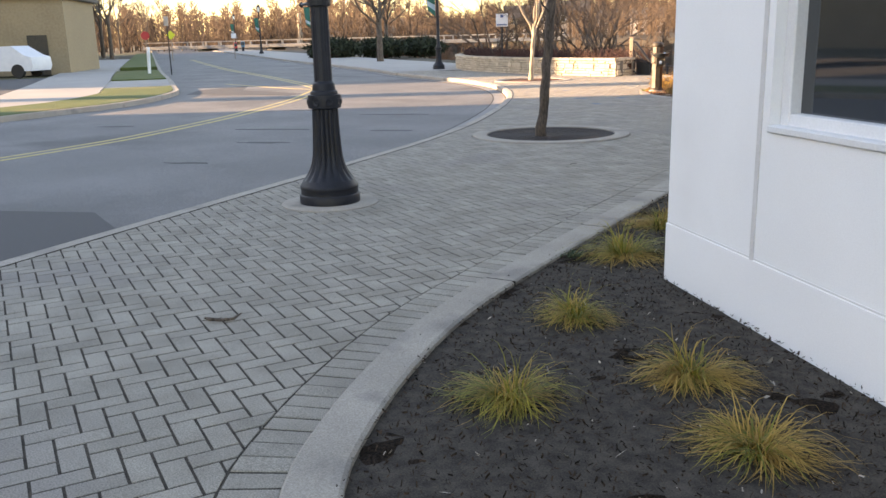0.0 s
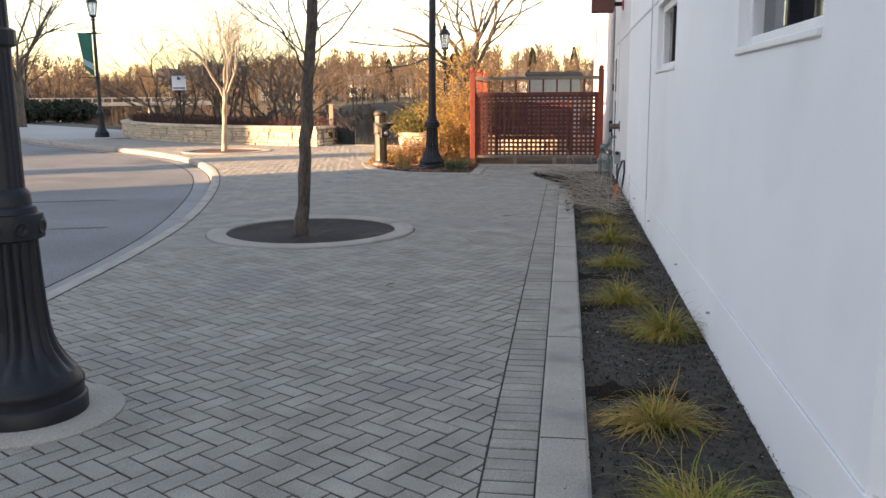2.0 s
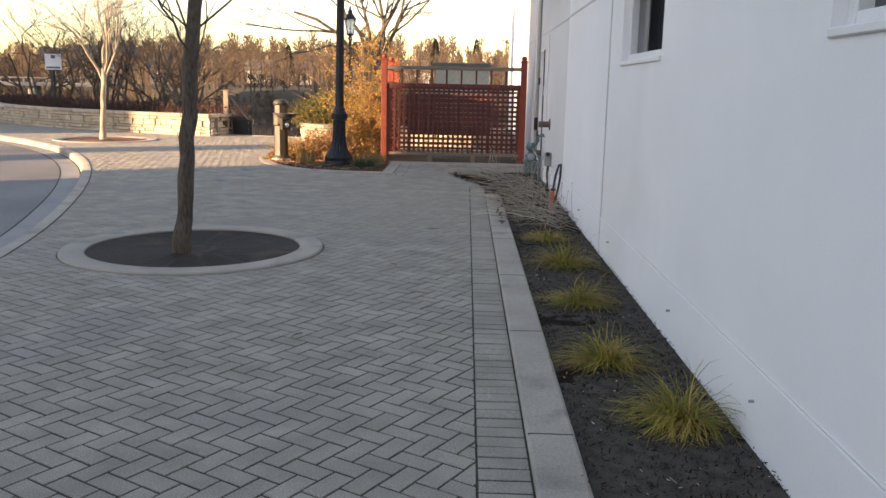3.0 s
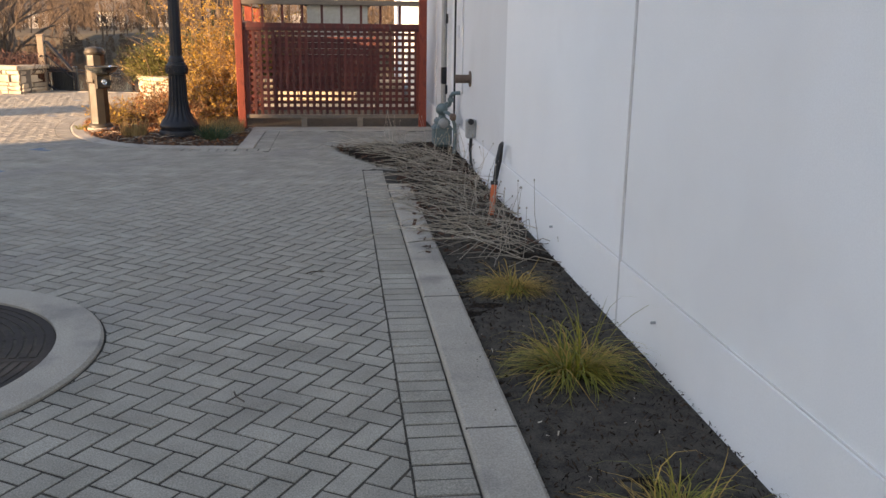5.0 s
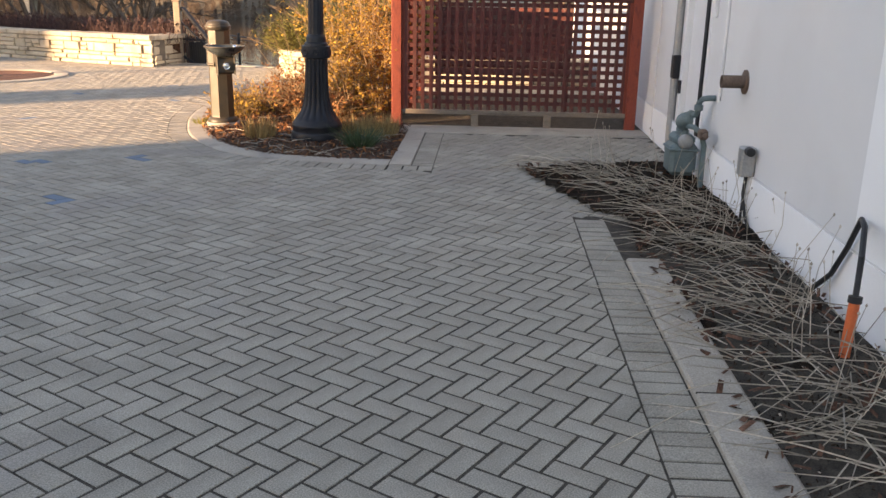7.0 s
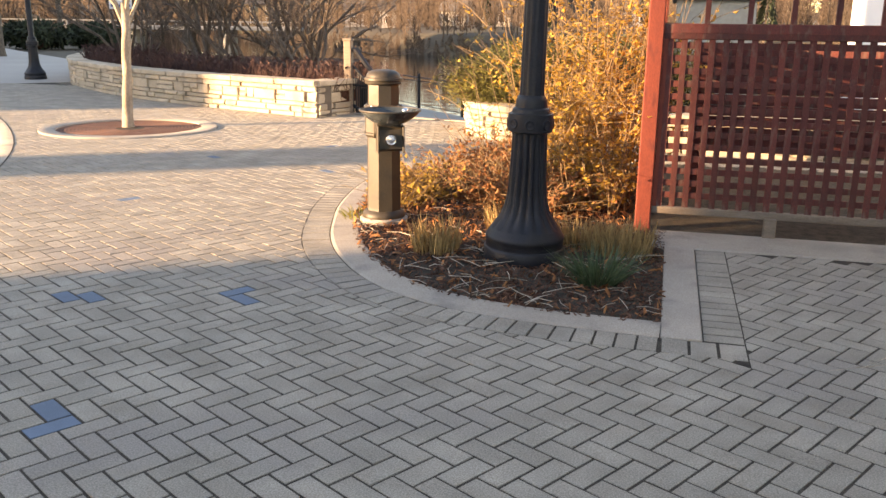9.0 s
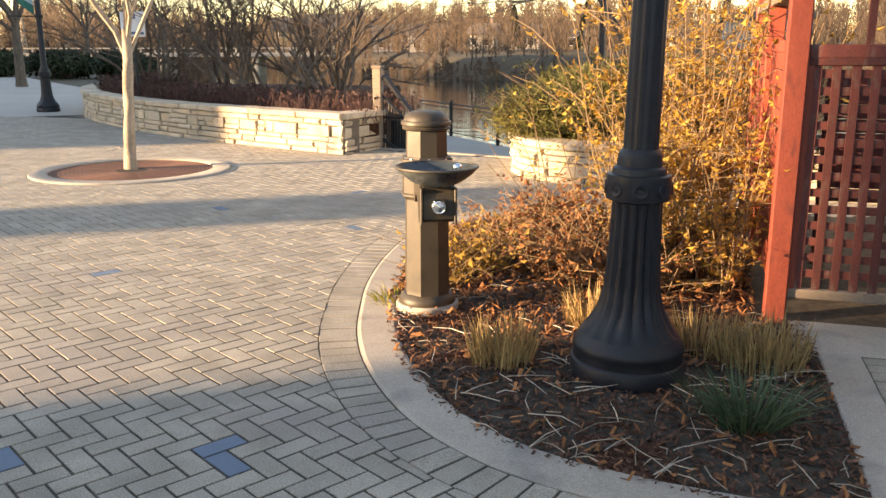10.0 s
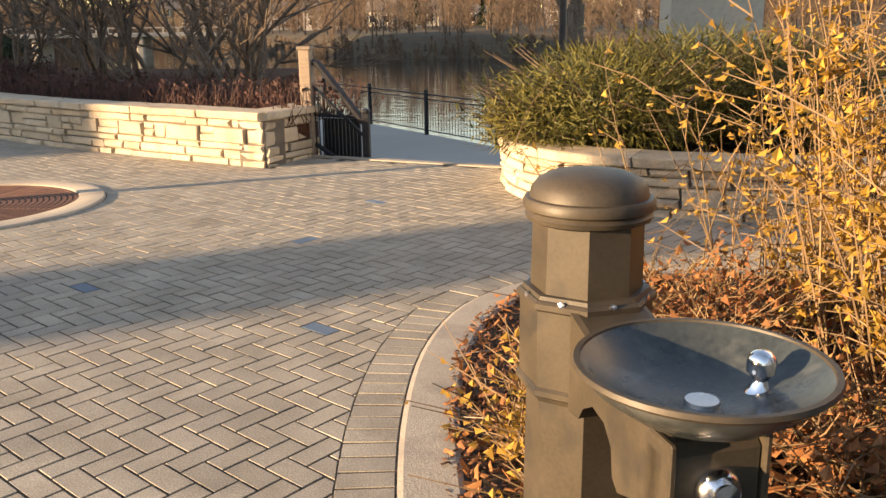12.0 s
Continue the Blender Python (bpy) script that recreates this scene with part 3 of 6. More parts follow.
# vertical and horizontal sealed joints
for y, z0, z1 in ((12.14, -0.05, H), (20.6, 0.0, H)):
    structure("wall_joint", Build().box((WALL_X - 0.006, y, (z0 + z1) / 2), (0.010, 0.014, z1 - z0)), GROOVE, "sealed vertical joint in the stucco wall", "joint")
structure("wall_joint", Build().box((WALL_X - 0.001, 13.45, 2.335), (0.012, 3.75, 0.022)), GROOVE, "horizontal joint above the windows", "joint")
structure("wall_joint", Build().box((WALL_X + 0.017, 19.5, 2.335), (0.012, 8.2, 0.022)), GROOVE, "horizontal joint above the windows", "joint")
for s in (0.88, 3.2):
    p = Vector((WALL_X, CORNER)) + CH * s
    structure("wall_joint", Build().box((p.x, p.y, 2.0), (0.03, 0.012, 4.2), math.atan2(CH.y, CH.x)), GROOVE, "sealed vertical joint in the stucco wall", "joint")


def window(name, centre, width, z0, z1, rz, label):
    """A window set back in its opening; local x along the wall, local -y to the outside."""
    h = z1 - z0
    ob = thing(name, label, "window", pose(*centre, 0, 0, math.degrees(rz)), kind="structure")
    fr = Build()
    for s in (-1, 1):
        fr.box((s * (width / 2 - 0.035), 0.10, h / 2), (0.07, 0.10, h), bevel=0.006)
        fr.box((0, 0.10, h / 2 + s * (h / 2 - 0.035)), (width - 0.14, 0.10, 0.07), bevel=0.006)
    part("window_frame", fr, TRIM_WHITE, ob)
    part("mullion", Build().box((0, 0.10, h / 2), (0.05, 0.09, h - 0.14), bevel=0.006), IRON, ob, "dark mullion")
    for s in (-1, 1):
        part("pane", Build().box((s * (width / 4 - 0.02), 0.115, h / 2), (width / 2 - 0.095, 0.012, h - 0.14)), GLASS, ob)
    part("window_sill", Build().box((0, 0.055, 0.0), (width - 0.004, 0.14, 0.035), bevel=0.006), TRIM_WHITE, ob)
    return ob


for i, (a, b_) in enumerate(WINDOWS):
    window("window_%d" % (i + 1), (WALL_X, (a + b_) / 2, Z0), b_ - a, Z0, Z1, -math.pi / 2, "white-framed ribbon window set into the stucco wall")
wc = Vector((WALL_X, CORNER)) + CH * 1.925
window("window_3", (wc.x, wc.y, 0.975), 1.95, 0.975, 2.6, math.atan2(CH.y, CH.x), "white-framed dark window with blinds in the angled wall")

# ---- bed by the wall ----
def soil_sheet(name, outline_fn, x0, x1, y0, y1, material, label, category, h=0.03, step=0.07):
    b, idx = Build(), {}
    xs, ys = np.arange(x0, x1, step), np.arange(y0, y1, step)
    for j, y in enumerate(ys):
        for i, x in enumerate(xs):
            if outline_fn(x, y):
                idx[i, j] = len(b.v)
                b.v.append((x, y, -0.015 + (0.04 * min(1, max(0, (y - 16.2) / 0.6)) if x > -3.4 and y < 19.4 else 0) + h * noise.noise(Vector((x * 2.2, y * 2.2, 3))) + 0.5 * h * noise.noise(Vector((x * 9, y * 9, 5))) + 0.3 * h * noise.noise(Vector((x * 24, y * 24, 8)))))
    for (i, j), k in idx.items():
        q = [idx.get(c) for c in ((i + 1, j), (i + 1, j + 1), (i, j + 1))]
        if None not in q:
            b.f.append((k, *q))
    return structure(name, b, material, label, category, smooth=True)


bed1 = np.array(BED1)


def in_bed1(x, y):
    if y > 17.2:
        # spills over the pavers as a tongue
        return -2.35 - 0.35 * (y - 17.2) < x < -1.25 and y < min(18.8 + (x + 2.87) * 0.33, 19.15)
    s = side(bed1, x, y)[0]
    return s > 0.1 and x - WALL_X + 0.05 < (0.1 if y > CORNER else 0.1 + (CORNER - y) * 0.93 + 0.1)


soil_sheet("planting_bed_1", in_bed1, -3.2, 3.0, 0.9, 19.3, SOIL, "dark bare soil bed along the white wall", "planting bed")
kerb = [p for p in BED1 if p[1] < 16.2 or p[0] > -1]
bk = Build()
prof = [(0.0, -0.2), (0.0, 0.018), (0.012, 0.028), (0.19, 0.028), (0.205, 0.018), (0.205, -0.2)]
ls = [offset(kerb, a) for a, _ in prof]
nb = len(kerb)
bk.v = [(x, y, prof[k][1]) for k in range(6) for x, y in ls[k]]
bk.f = [(k * nb + i, (k + 1) * nb + i, (k + 1) * nb + i + 1, k * nb + i + 1) for k in range(5) for i in range(nb - 1)]
for y in (4.77, 6.35, 7.9, 9.45, 11.0, 12.6, 14.35, 15.6):
    structure("kerb_joint", Build().box((-2.19 + (0.03 if y < 5 else 0), y, 0.01), (0.19, 0.008, 0.0385)), JOINT, "dark joint across the concrete edging", "joint")
structure("kerb_3", bk, CONCRETE, "flat concrete edging of the planting bed", "kerb")

# ---- bed with the lamp and the fountain ----
b2line = np.array(BED2)


def in_bed2(x, y):
    return side(b2line, x, y)[0] > -0.06 and -6.8 < x and (x < -3.97 if y < 21.1 else x < -4.25) and 18.9 < y < 24.1


soil_sheet("planting_bed_2", in_bed2, -6.9, -3.9, 18.9, 24.1, MULCH_MAT, "dark bark mulch bed round the lamp post and fountain", "planting bed", h=0.045)
k2 = Build()
prof = [(-0.22, -0.2), (-0.22, 0.001), (-0.20, 0.008), (-0.02, 0.012), (0.0, 0.002), (0.0, -0.2)]
ls = [offset(BED2, a) for a, _ in prof]
nb = len(BED2)
k2.v = [(x, y, prof[k][1]) for k in range(6) for x, y in ls[k]]
k2.f = [(k * nb + i, k * nb + i + 1, (k + 1) * nb + i + 1, (k + 1) * nb + i) for k in range(5) for i in range(nb - 1)]
k2.box((-3.9, 19.69, -0.104), (0.2, 1.84, 0.23), bevel=0.006)
structure("kerb_4", k2, CONCRETE, "flat curved concrete edging of the mulch bed", "kerb")
structure("concrete_strip", Build().box((-2.72, 20.86, -0.09), (2.75, 0.5, 0.2), bevel=0.01), CONCRETE, "concrete strip under the red fence", "concrete strip")


# ---- unseen blocks added behind the camera, across the street, to cast shade ----
def across(name, p0, p1, q0, q1, h, label):
    a, n = Vector((0.85, 0.53)), Vector((-0.53, 0.85))
    poly = [tuple(a * q + n * p) for q, p in ((q0, p0), (q1, p0), (q1, p1), (q0, p1))]
    ob = thing(name, label, "building")
    part("wall", Build().prism(poly, -0.2, h), HOUSE_TAN, ob)
    c = [sum(p[k] for p in poly) / 4 for k in (0, 1)]
    part("roof", Build().prism([(c[0] + (x - c[0]) * 1.04, c[1] + (y - c[1]) * 1.04) for x, y in poly], h, h + 0.3), ROOF, ob)
    return ob


# placed out of view so the gaps between them leave the sunlit stripes
across("shade_block", -30, 20.0, -46, -33, 14, "tall unseen block added to shade the plaza")
across("shade_block", 23.6, 25.0, -41, -33, 11, "narrow unseen block added to cast a shadow band on the plaza")
across("shade_block", 30.4, 66, -60, -46, 13.5, "unseen block added to shade the stone wall and shrubs")

across("shade_block", 66, 125, -95, -80, 22, "tall unseen block added to shade the woods by the far street")


# ---- lamp posts ----
def lamp_post(m, banner=True, arm=True, label="black cast-iron lamp post with fluted shaft", zb=2.25, far=False):
    ob = thing("street_lamp", label, "lamp post", m, "lamp posts along the plaza")
    n = 24 if far else 96
    part("base", Build().lathe([(0.262, -0.02), (0.267, 0.0), (0.267, 0.075), (0.261, 0.083), (0.255, 0.087), (0.253, 0.125), (0.256, 0.13), (0.259, 0.142), (0.257, 0.156), (0.248, 0.17), (0.238, 0.185), (0.226, 0.205)], n), IRON, ob, smooth=True)
    part("fluted_skirt", Build().lathe([(0.226, 0.205, 0.0), (0.214, 0.222, 0.05), (0.186, 0.262, 0.085), (0.160, 0.31, 0.10), (0.143, 0.36, 0.11), (0.132, 0.42, 0.115)], n, flute=16), IRON, ob, smooth=True)
    part("fluted_shaft", Build().lathe([(0.132, 0.42, 0.115), (0.125, 0.50, 0.12), (0.120, 0.60, 0.12), (0.116, 0.72, 0.12), (0.114, 0.79, 0.12), (0.113, 0.825, 0.02)], n, flute=16), IRON, ob, smooth=True)
    col = Build().lathe([(0.115, 0.825), (0.143, 0.835), (0.147, 0.90), (0.142, 0.945), (0.122, 0.95), (0.116, 0.975), (0.102, 0.985), (0.097, 1.03), (0.092, 1.045), (0.08, 1.06)], 12 if far else 32)
    if not far:
        for i in range(8):
            a = i * math.pi / 4
            col.lathe([(0.0, 0.004), (0.012, 0.0), (0.02, 0.005), (0.03, 0.006), (0.034, 0.0)], 14, (0.144 * math.cos(a), 0.144 * math.sin(a), 0.885), m=Matrix.Rotation(a, 4, "Z") @ Matrix.Rotation(math.pi / 2, 4, "Y"))
    part("collar", col, IRON, ob, "collar with round rosettes", smooth=True)
    part("pole", Build().lathe([(0.079, 1.055, 0.0), (0.078, 1.08, 0.09), (0.068, 3.4, 0.09), (0.062, 4.3, 0.09), (0.075, 4.31), (0.08, 4.36), (0.05, 4.42)], 12 if far else 60, flute=12), IRON, ob, smooth=True)
    cross = Build().tube([(-0.26, 0, 3.86), (0.26, 0, 3.86)], 0.02, 6)
    cross.lathe([(0.09, 3.82), (0.095, 3.84), (0.09, 3.90)], 16)
    cross.lathe([(0.0, -0.03), (0.03, 0.0), (0.0, 0.03)], 8, (0.27, 0, 3.86))
    if arm:
        part("ladder_bar", cross, IRON, ob, "short ladder bar with knobs", smooth=True)
    lan = part("lantern", Build().lathe([(0.05, 4.42), (0.12, 4.46), (0.14, 4.50), (0.12, 4.515)], 8), IRON, ob)
    part("glass", Build().lathe([(0.115, 4.515), (0.185, 4.98)], 8), LAMP_GLASS, lan, "pale glass")
    for i in range(8):
        a = i * math.pi / 4
        part("glazing_bar", Build().tube([(0.118 * math.cos(a), 0.118 * math.sin(a), 4.51), (0.19 * math.cos(a), 0.19 * math.sin(a), 4.99)], 0.009, 4), IRON, lan)
    part("lantern_roof", Build().lathe([(0.22, 4.98), (0.215, 5.0), (0.10, 5.16), (0.07, 5.19), (0.085, 5.24), (0.06, 5.28), (0.03, 5.33), (0.04, 5.37), (0.0, 5.44)], 8), IRON, lan)
    if banner:
        for z in (zb + 1.6, zb - 0.02):
            part("banner_arm", Build().tube([(0, 0, z), (-0.62, 0, z)], 0.014, 6).lathe([(0.0, -0.03), (0.03, 0), (0.0, 0.03)], 8, (-0.63, 0, z)).lathe([(0.088, z - 0.04), (0.1, z - 0.03), (0.1, z + 0.03), (0.088, z + 0.04)], 16), IRON, ob)
        bn = Build()
        k = 9
        for i in range(k):
            for j in range(5):
                u, v = i / (k - 1), j / 4
                bn.v.append((-0.09 - 0.5 * u * (1 - 0.35 * v), 0.03 * math.sin(6 * u + 2 * v), zb + 1.6 - 1.6 * v + (0.28 * v * u)))
        bn.f = [(i * 5 + j, i * 5 + j + 1, i * 5 + 6 + j, i * 5 + 5 + j) for i in range(k - 1) for j in range(4)]
        ban = part("banner", bn, BANNER_GREEN, ob, "green cloth banner hanging from two arms", smooth=True)
        bs = Build()
        for i in range(k):
            for j in range(2):
                u, v = i / (k - 1), 0.70 + 0.16 * j
                bs.v.append((-0.09 - 0.5 * u * (1 - 0.35 * v), 0.03 * math.sin(6 * u + 2 * v) - 0.006, zb + 1.6 - 1.6 * v + 0.28 * v * u))
        bs.f = [(i * 2, i * 2 + 1, i * 2 + 3, i * 2 + 2) for i in range(k - 1)]
        part("banner_stripe", bs, BANNER_PALE, ban, "pale blue stripe")
    return ob


LAMP_A, LAMP_B = (-4.69, 6.4), (-4.9, 20.08)
lamp_post(pose(*LAMP_A, 0.01, 0, 0, -37), label="black fluted lamp post with green banner, standing on a concrete disc", zb=1.74)
lamp_post(pose(*LAMP_B, 0.0, 0.4, 0.8, 8), banner=False, label="black fluted lamp post standing in the mulch bed")
lamp_post(pose(-19.75, 33.5, 0, 0, 0, 35), label="black lamp post with green banner before the stone wall", far=True)
for x, y in ((-43.8, 54.5), (-67, 74), (-91, 95)):
    lamp_post(pose(x, y, 0, 0, 0, 35), label="black lamp post with green banner on the riverside footpath", far=True)
lamp_post(pose(-6.6, 34.2, -1.36, 0, 0, 10), banner=False, label="black lamp post standing on the lower terrace", far=True)
pad = structure("lamp_pad", Build().lathe([(0.43, -0.1), (0.43, 0.008), (0.42, 0.016), (0.0, 0.016)], 40, (*LAMP_A, 0)), CONCRETE, "round concrete footing of the lamp post", "footing", smooth=True)


# ---- tree rings ----
for (c, r, ri), mat, lab in zip(RINGS, (GRATE, RUST_MULCH), ("dark cast-iron tree grate in a concrete ring", "rust-red tree grate in a concrete ring")):
    structure("tree_ring", Build().lathe([(ri, -0.15), (ri, 0.012), (ri + 0.01, 0.02), (r - 0.012, 0.02), (r, 0.008), (r, -0.15)], 72, (*c, 0)), CONCRETE, "flat concrete ring round the tree", "tree ring", smooth=True)
    gr = thing("tree_grate", lab, "tree grate", pose(*c, 0))
    # under the cast grate a near-black sheet stands in for shade below the slots
    part("backing", Build().lathe([(ri - 0.005, -0.05), (ri - 0.005, -0.028), (0.20, -0.028)], 48), DARK if mat is GRATE else RUST_MULCH, gr)
    gb = Build()
    k = 14
    for ring_i in range(k):
        r0 = 0.26 + (ri - 0.30) * ring_i / k
        r1 = r0 + (ri - 0.30) / k * 0.66
        for s in range(4):
            a0, a1 = s * math.pi / 2 + 0.03, (s + 1) * math.pi / 2 - 0.03
            for q in range(10):
                b0, b1 = a0 + (a1 - a0) * q / 10, a0 + (a1 - a0) * (q + 1) / 10
                gb.prism([(r0 * math.cos(b0), r0 * math.sin(b0)), (r1 * math.cos(b0), r1 * math.sin(b0)), (r1 * math.cos(b1), r1 * math.sin(b1)), (r0 * math.cos(b1), r0 * math.sin(b1))], -0.02, 0.0)
    for s in range(16):
        a = s * math.pi / 8
        gb.box((math.cos(a) * (ri + 0.2) / 2, math.sin(a) * (ri + 0.2) / 2, -0.011), (ri - 0.22, 0.035, 0.02), a)
    gb.lathe([(ri - 0.045, -0.03), (ri - 0.045, 0.001), (ri - 0.004, 0.001), (ri - 0.004, -0.03)], 64)
    gb.lathe([(0.2, -0.03), (0.2, 0.001), (0.25, 0.001), (0.25, -0.03)], 32)
    part("grate", gb, mat, gr)


# ---- bare trees ----
def grow(b, rg, p, d, length, r, level, crook=0.16, droop=0.0, sides=6, split=(3, 5), thin=0.62, twigs=None):
    k = 5 if level > 1 else 3
    pts, rad = [p], [r]
    for i in range(k):
        d = (d + Vector((rg.gauss(0, crook), rg.gauss(0, crook), rg.gauss(0, crook * 0.6) - droop))).normalized()
        p = p + d * length / k
        pts.append(p)
        rad.append(r * (1 - 0.5 * (i + 1) / k))
    (b if level > 1 or twigs is None else twigs).tube(pts, rad, max(3, sides), cap=False)
    if level <= 0:
        return
    for _ in range(rg.randint(*split)):
        t = rg.uniform(0.35, 1.0)
        i = min(k, max(1, round(t * k)))
        q = pts[i]
        side_d = Vector((rg.gauss(0, 1), rg.gauss(0, 1), rg.uniform(-0.2, 0.8))).normalized()
        nd = (d * rg.uniform(0.5, 1.0) + side_d * rg.uniform(0.5, 0.95)).normalized()
        grow(b, rg, q, nd, length * rg.uniform(0.5, 0.8), rad[i] * thin, level - 1, crook, droop, sides - 1, split, thin, twigs)


def bare_tree(m, seed, height, r, label, fork=0.4, level=4, bark=BARK, twig=TWIG, lean=(0, 0), spread=0.7, limbs=6, name="tree", group="", limb_r=0.45, low=0.75, reach=1.0, wobble=0.0026):
    rg = random.Random(seed)
    ob = thing(name, label, "tree", m, group)
    tr, cr, tw = Build(), Build(), Build()
    pts, rad = [], []
    top = Vector((lean[0], lean[1], height * fork))
    k = 10 if wobble < 0.003 else 20
    for i in range(k + 1):
        t = i / k
        w = wobble * height
        pts.append(Vector((top.x * t + rg.gauss(0, w * 0.3), top.y * t + rg.gauss(0, w * 0.3), -0.05 + top.z * t)))
        rad.append(r * (1.25 - 0.25 * min(1, t * 6)) * (1 - 0.25 * t) * rg.uniform(0.94, 1.06) * (1 + (0.07 * math.sin(i * 2.1) if wobble > 0.003 else 0)))
    tr.tube(pts, rad, 14)
    part("trunk", tr, bark, ob, smooth=True)
    for i in range(limbs):
        a = 2 * math.pi * (i + rg.uniform(-0.3, 0.3)) / limbs
        z = rg.uniform(0.0, 0.25) if i else 0.0
        q = pts[max(k * 4 // 10, k - int(z * 4 * (1 - low) * k))] if i else pts[k]
        s = rg.uniform(0.4, 1.0) * spread
        d = Vector((math.cos(a) * s, math.sin(a) * s, 1.0)).normalized() if i else Vector((rg.gauss(0, 0.1), rg.gauss(0, 0.1), 1)).normalized()
        grow(cr, rg, q, d, height * reach * rg.uniform(0.30, 0.42), r * limb_r * rg.uniform(0.75, 1.25), level - 1, 0.2, 0.0, 7, (3, 5), 0.6, tw)
    part("crown", cr, bark, ob, "bare limbs", smooth=True)
    part("twig_crown", tw, twig, ob, "fine bare twigs")
    return ob


bare_tree(pose(-5.03, 11.70, 0), 3, 5.6, 0.068, "slender bare street tree with rough dark bark in a grate", fork=0.62, lean=(0.3, 0.02), spread=1.3, limbs=20, limb_r=0.13, low=0.35, reach=0.55, level=5, wobble=0.0042)
bare_tree(pose(-11.55, 25.43, 0), 8, 5.2, 0.075, "young bare tree with pale bark in a rusty grate", fork=0.34, bark=BARK_PALE, twig=STEM_GOLD, lean=(0.12, 0.0), spread=0.65, limbs=6, level=5)
bare_tree(pose(-30.5, 44.5, -0.1), 21, 12.5, 0.20, "large bare riverside tree with spreading limbs", fork=0.22, spread=1.25, limbs=6, level=5)
bare_tree(pose(-6.5, 40.6, -1.7), 14, 13, 0.26, "tall bare tree with several upright trunks by the river", fork=0.28, spread=0.5, limbs=6, level=5, twig=STEM_GOLD)
bare_tree(pose(-46, 68, -0.2), 31, 10, 0.2, "bare tree beside the far footpath", fork=0.3, spread=1.0, limbs=5)
for i, (x, y, h) in enumerate(((-58, 50, 13), (-66, 60, 14), (-74, 64, 15), (-85, 74, 15), (-98, 84, 16), (-110, 92, 15), (-62, 44, 12), (-120, 105, 16), (-128, 118, 16))):
    bare_tree(pose(x - 6, y - 2, -0.2), 50 + i, h, 0.2, "bare tall tree beside the far street", fork=0.3, spread=0.6, limbs=5, level=4, group="trees along the far street")
# many-stemmed bare shrubs behind the stone wall
for i, (x, y, h) in enumerate(((-12.6, 31.2, 4.3), (-14.3, 32.6, 4.9), (-16.6, 33.4, 4.8), (-10.9, 30.3, 3.3), (-18.4, 35.5, 4.4), (-13.0, 34.5, 4.8), (-15.6, 34.9, 4.6), (-11.6, 32.2, 4.0))):
    rg = random.Random(70 + i)
    ob = thing("bare_shrub", "dark bare many-stemmed shrub behind the stone wall", "shrub", pose(x, y, 0.4), "shrubs behind the stone wall")
    st, tw = Build(), Build()
    for k in range(6):
        a = k * 1.05 + rg.uniform(-0.3, 0.3)
        grow(st, rg, Vector((0.12 * math.cos(a), 0.12 * math.sin(a), -0.15)), Vector((math.cos(a) * 0.55, math.sin(a) * 0.55, 1)).normalized(), h * rg.uniform(0.42, 0.6), 0.045, 4, 0.17, 0, 5, (3, 4), 0.62, tw)
    part("stem", st, BARK, ob)
    part("twig_crown", tw, TWIG, ob)

# ---- far bank ----
def woods(name, spots, label, h0, h1, seed, blades=190, width=0.07):
    rg = random.Random(seed)
    b = Build()
    for x, y in spots:
        h, z = rg.uniform(h0, h1), land(x, y) - 0.2
        lean = Vector((rg.gauss(0, 0.05), rg.gauss(0, 0.05), 1))
        b.tube([(x, y, z), (x + lean.x * h * 0.5, y + lean.y * h * 0.5, z + h * 0.5), (x + lean.x * h, y + lean.y * h, z + h * 0.92)], [0.018 * h, 0.011 * h, 0.003 * h], 3, cap=False)
        for _ in range(blades):
            t = rg.uniform(0.12, 0.95)
            c = Vector((x + lean.x * h * t, y + lean.y * h * t, z + h * t))
            a = rg.uniform(0, 2 * math.pi)
            reach = h * (0.12 + 0.26 * math.sin(math.pi * min(1, t + 0.12)) * rg.random())
            c = c + Vector((math.cos(a), math.sin(a), 0)) * reach * rg.uniform(0.0, 0.7)
            e = c + Vector((math.cos(a) * rg.uniform(0.2, 0.6), math.sin(a) * rg.uniform(0.2, 0.6), rg.uniform(0.2, 1.0))) * h * 0.14
            w = width * rg.uniform(0.5, 1.2)
            b.add([tuple(c + Vector((w, 0, 0))), tuple(c - Vector((w, 0, 0))), tuple(e)], [(0, 1, 2)])
    return tagged(part(name, b, WOODS), label, "woods", kind="stuff")


rg = random.Random(4)
spots = []
for i in range(430):
    x = rg.uniform(-150, 60)
    spots.append((x, far_shore(x) + 44 + 60 * rg.random() ** 1.4))
woods("far_woods", spots, "brown bare woods on the far river bank", 6, 10.5, 5, 260)
woods("bank_trees", [(x, far_shore(x) + rg.uniform(3, 34)) for x in (rg.uniform(-150, 60) for _ in range(420))], "thin bare trees before the houses on the far bank", 4.0, 8.0, 15, 200, 0.05)
woods("bank_scrub", [(x, far_shore(x) + rg.uniform(0.5, 6)) for x in (rg.uniform(-140, 60) for _ in range(1200))], "low brown scrub along the far bank", 0.7, 2.2, 6, 100, 0.05)
woods("near_scrub", [(x, near_shore(x) + 1.0) for x in (rg.uniform(-100, -22) for _ in range(60))], "brown reeds and scrub at the near water edge", 1.0, 2.2, 8, 70, 0.03)
woods("street_woods", [(-x, x * 0.80 + rg.uniform(-26, -8)) for x in (rg.uniform(70, 190) for _ in range(90))], "brown bare woods beside the far street", 9, 15, 9, 200, 0.07)
hill = []
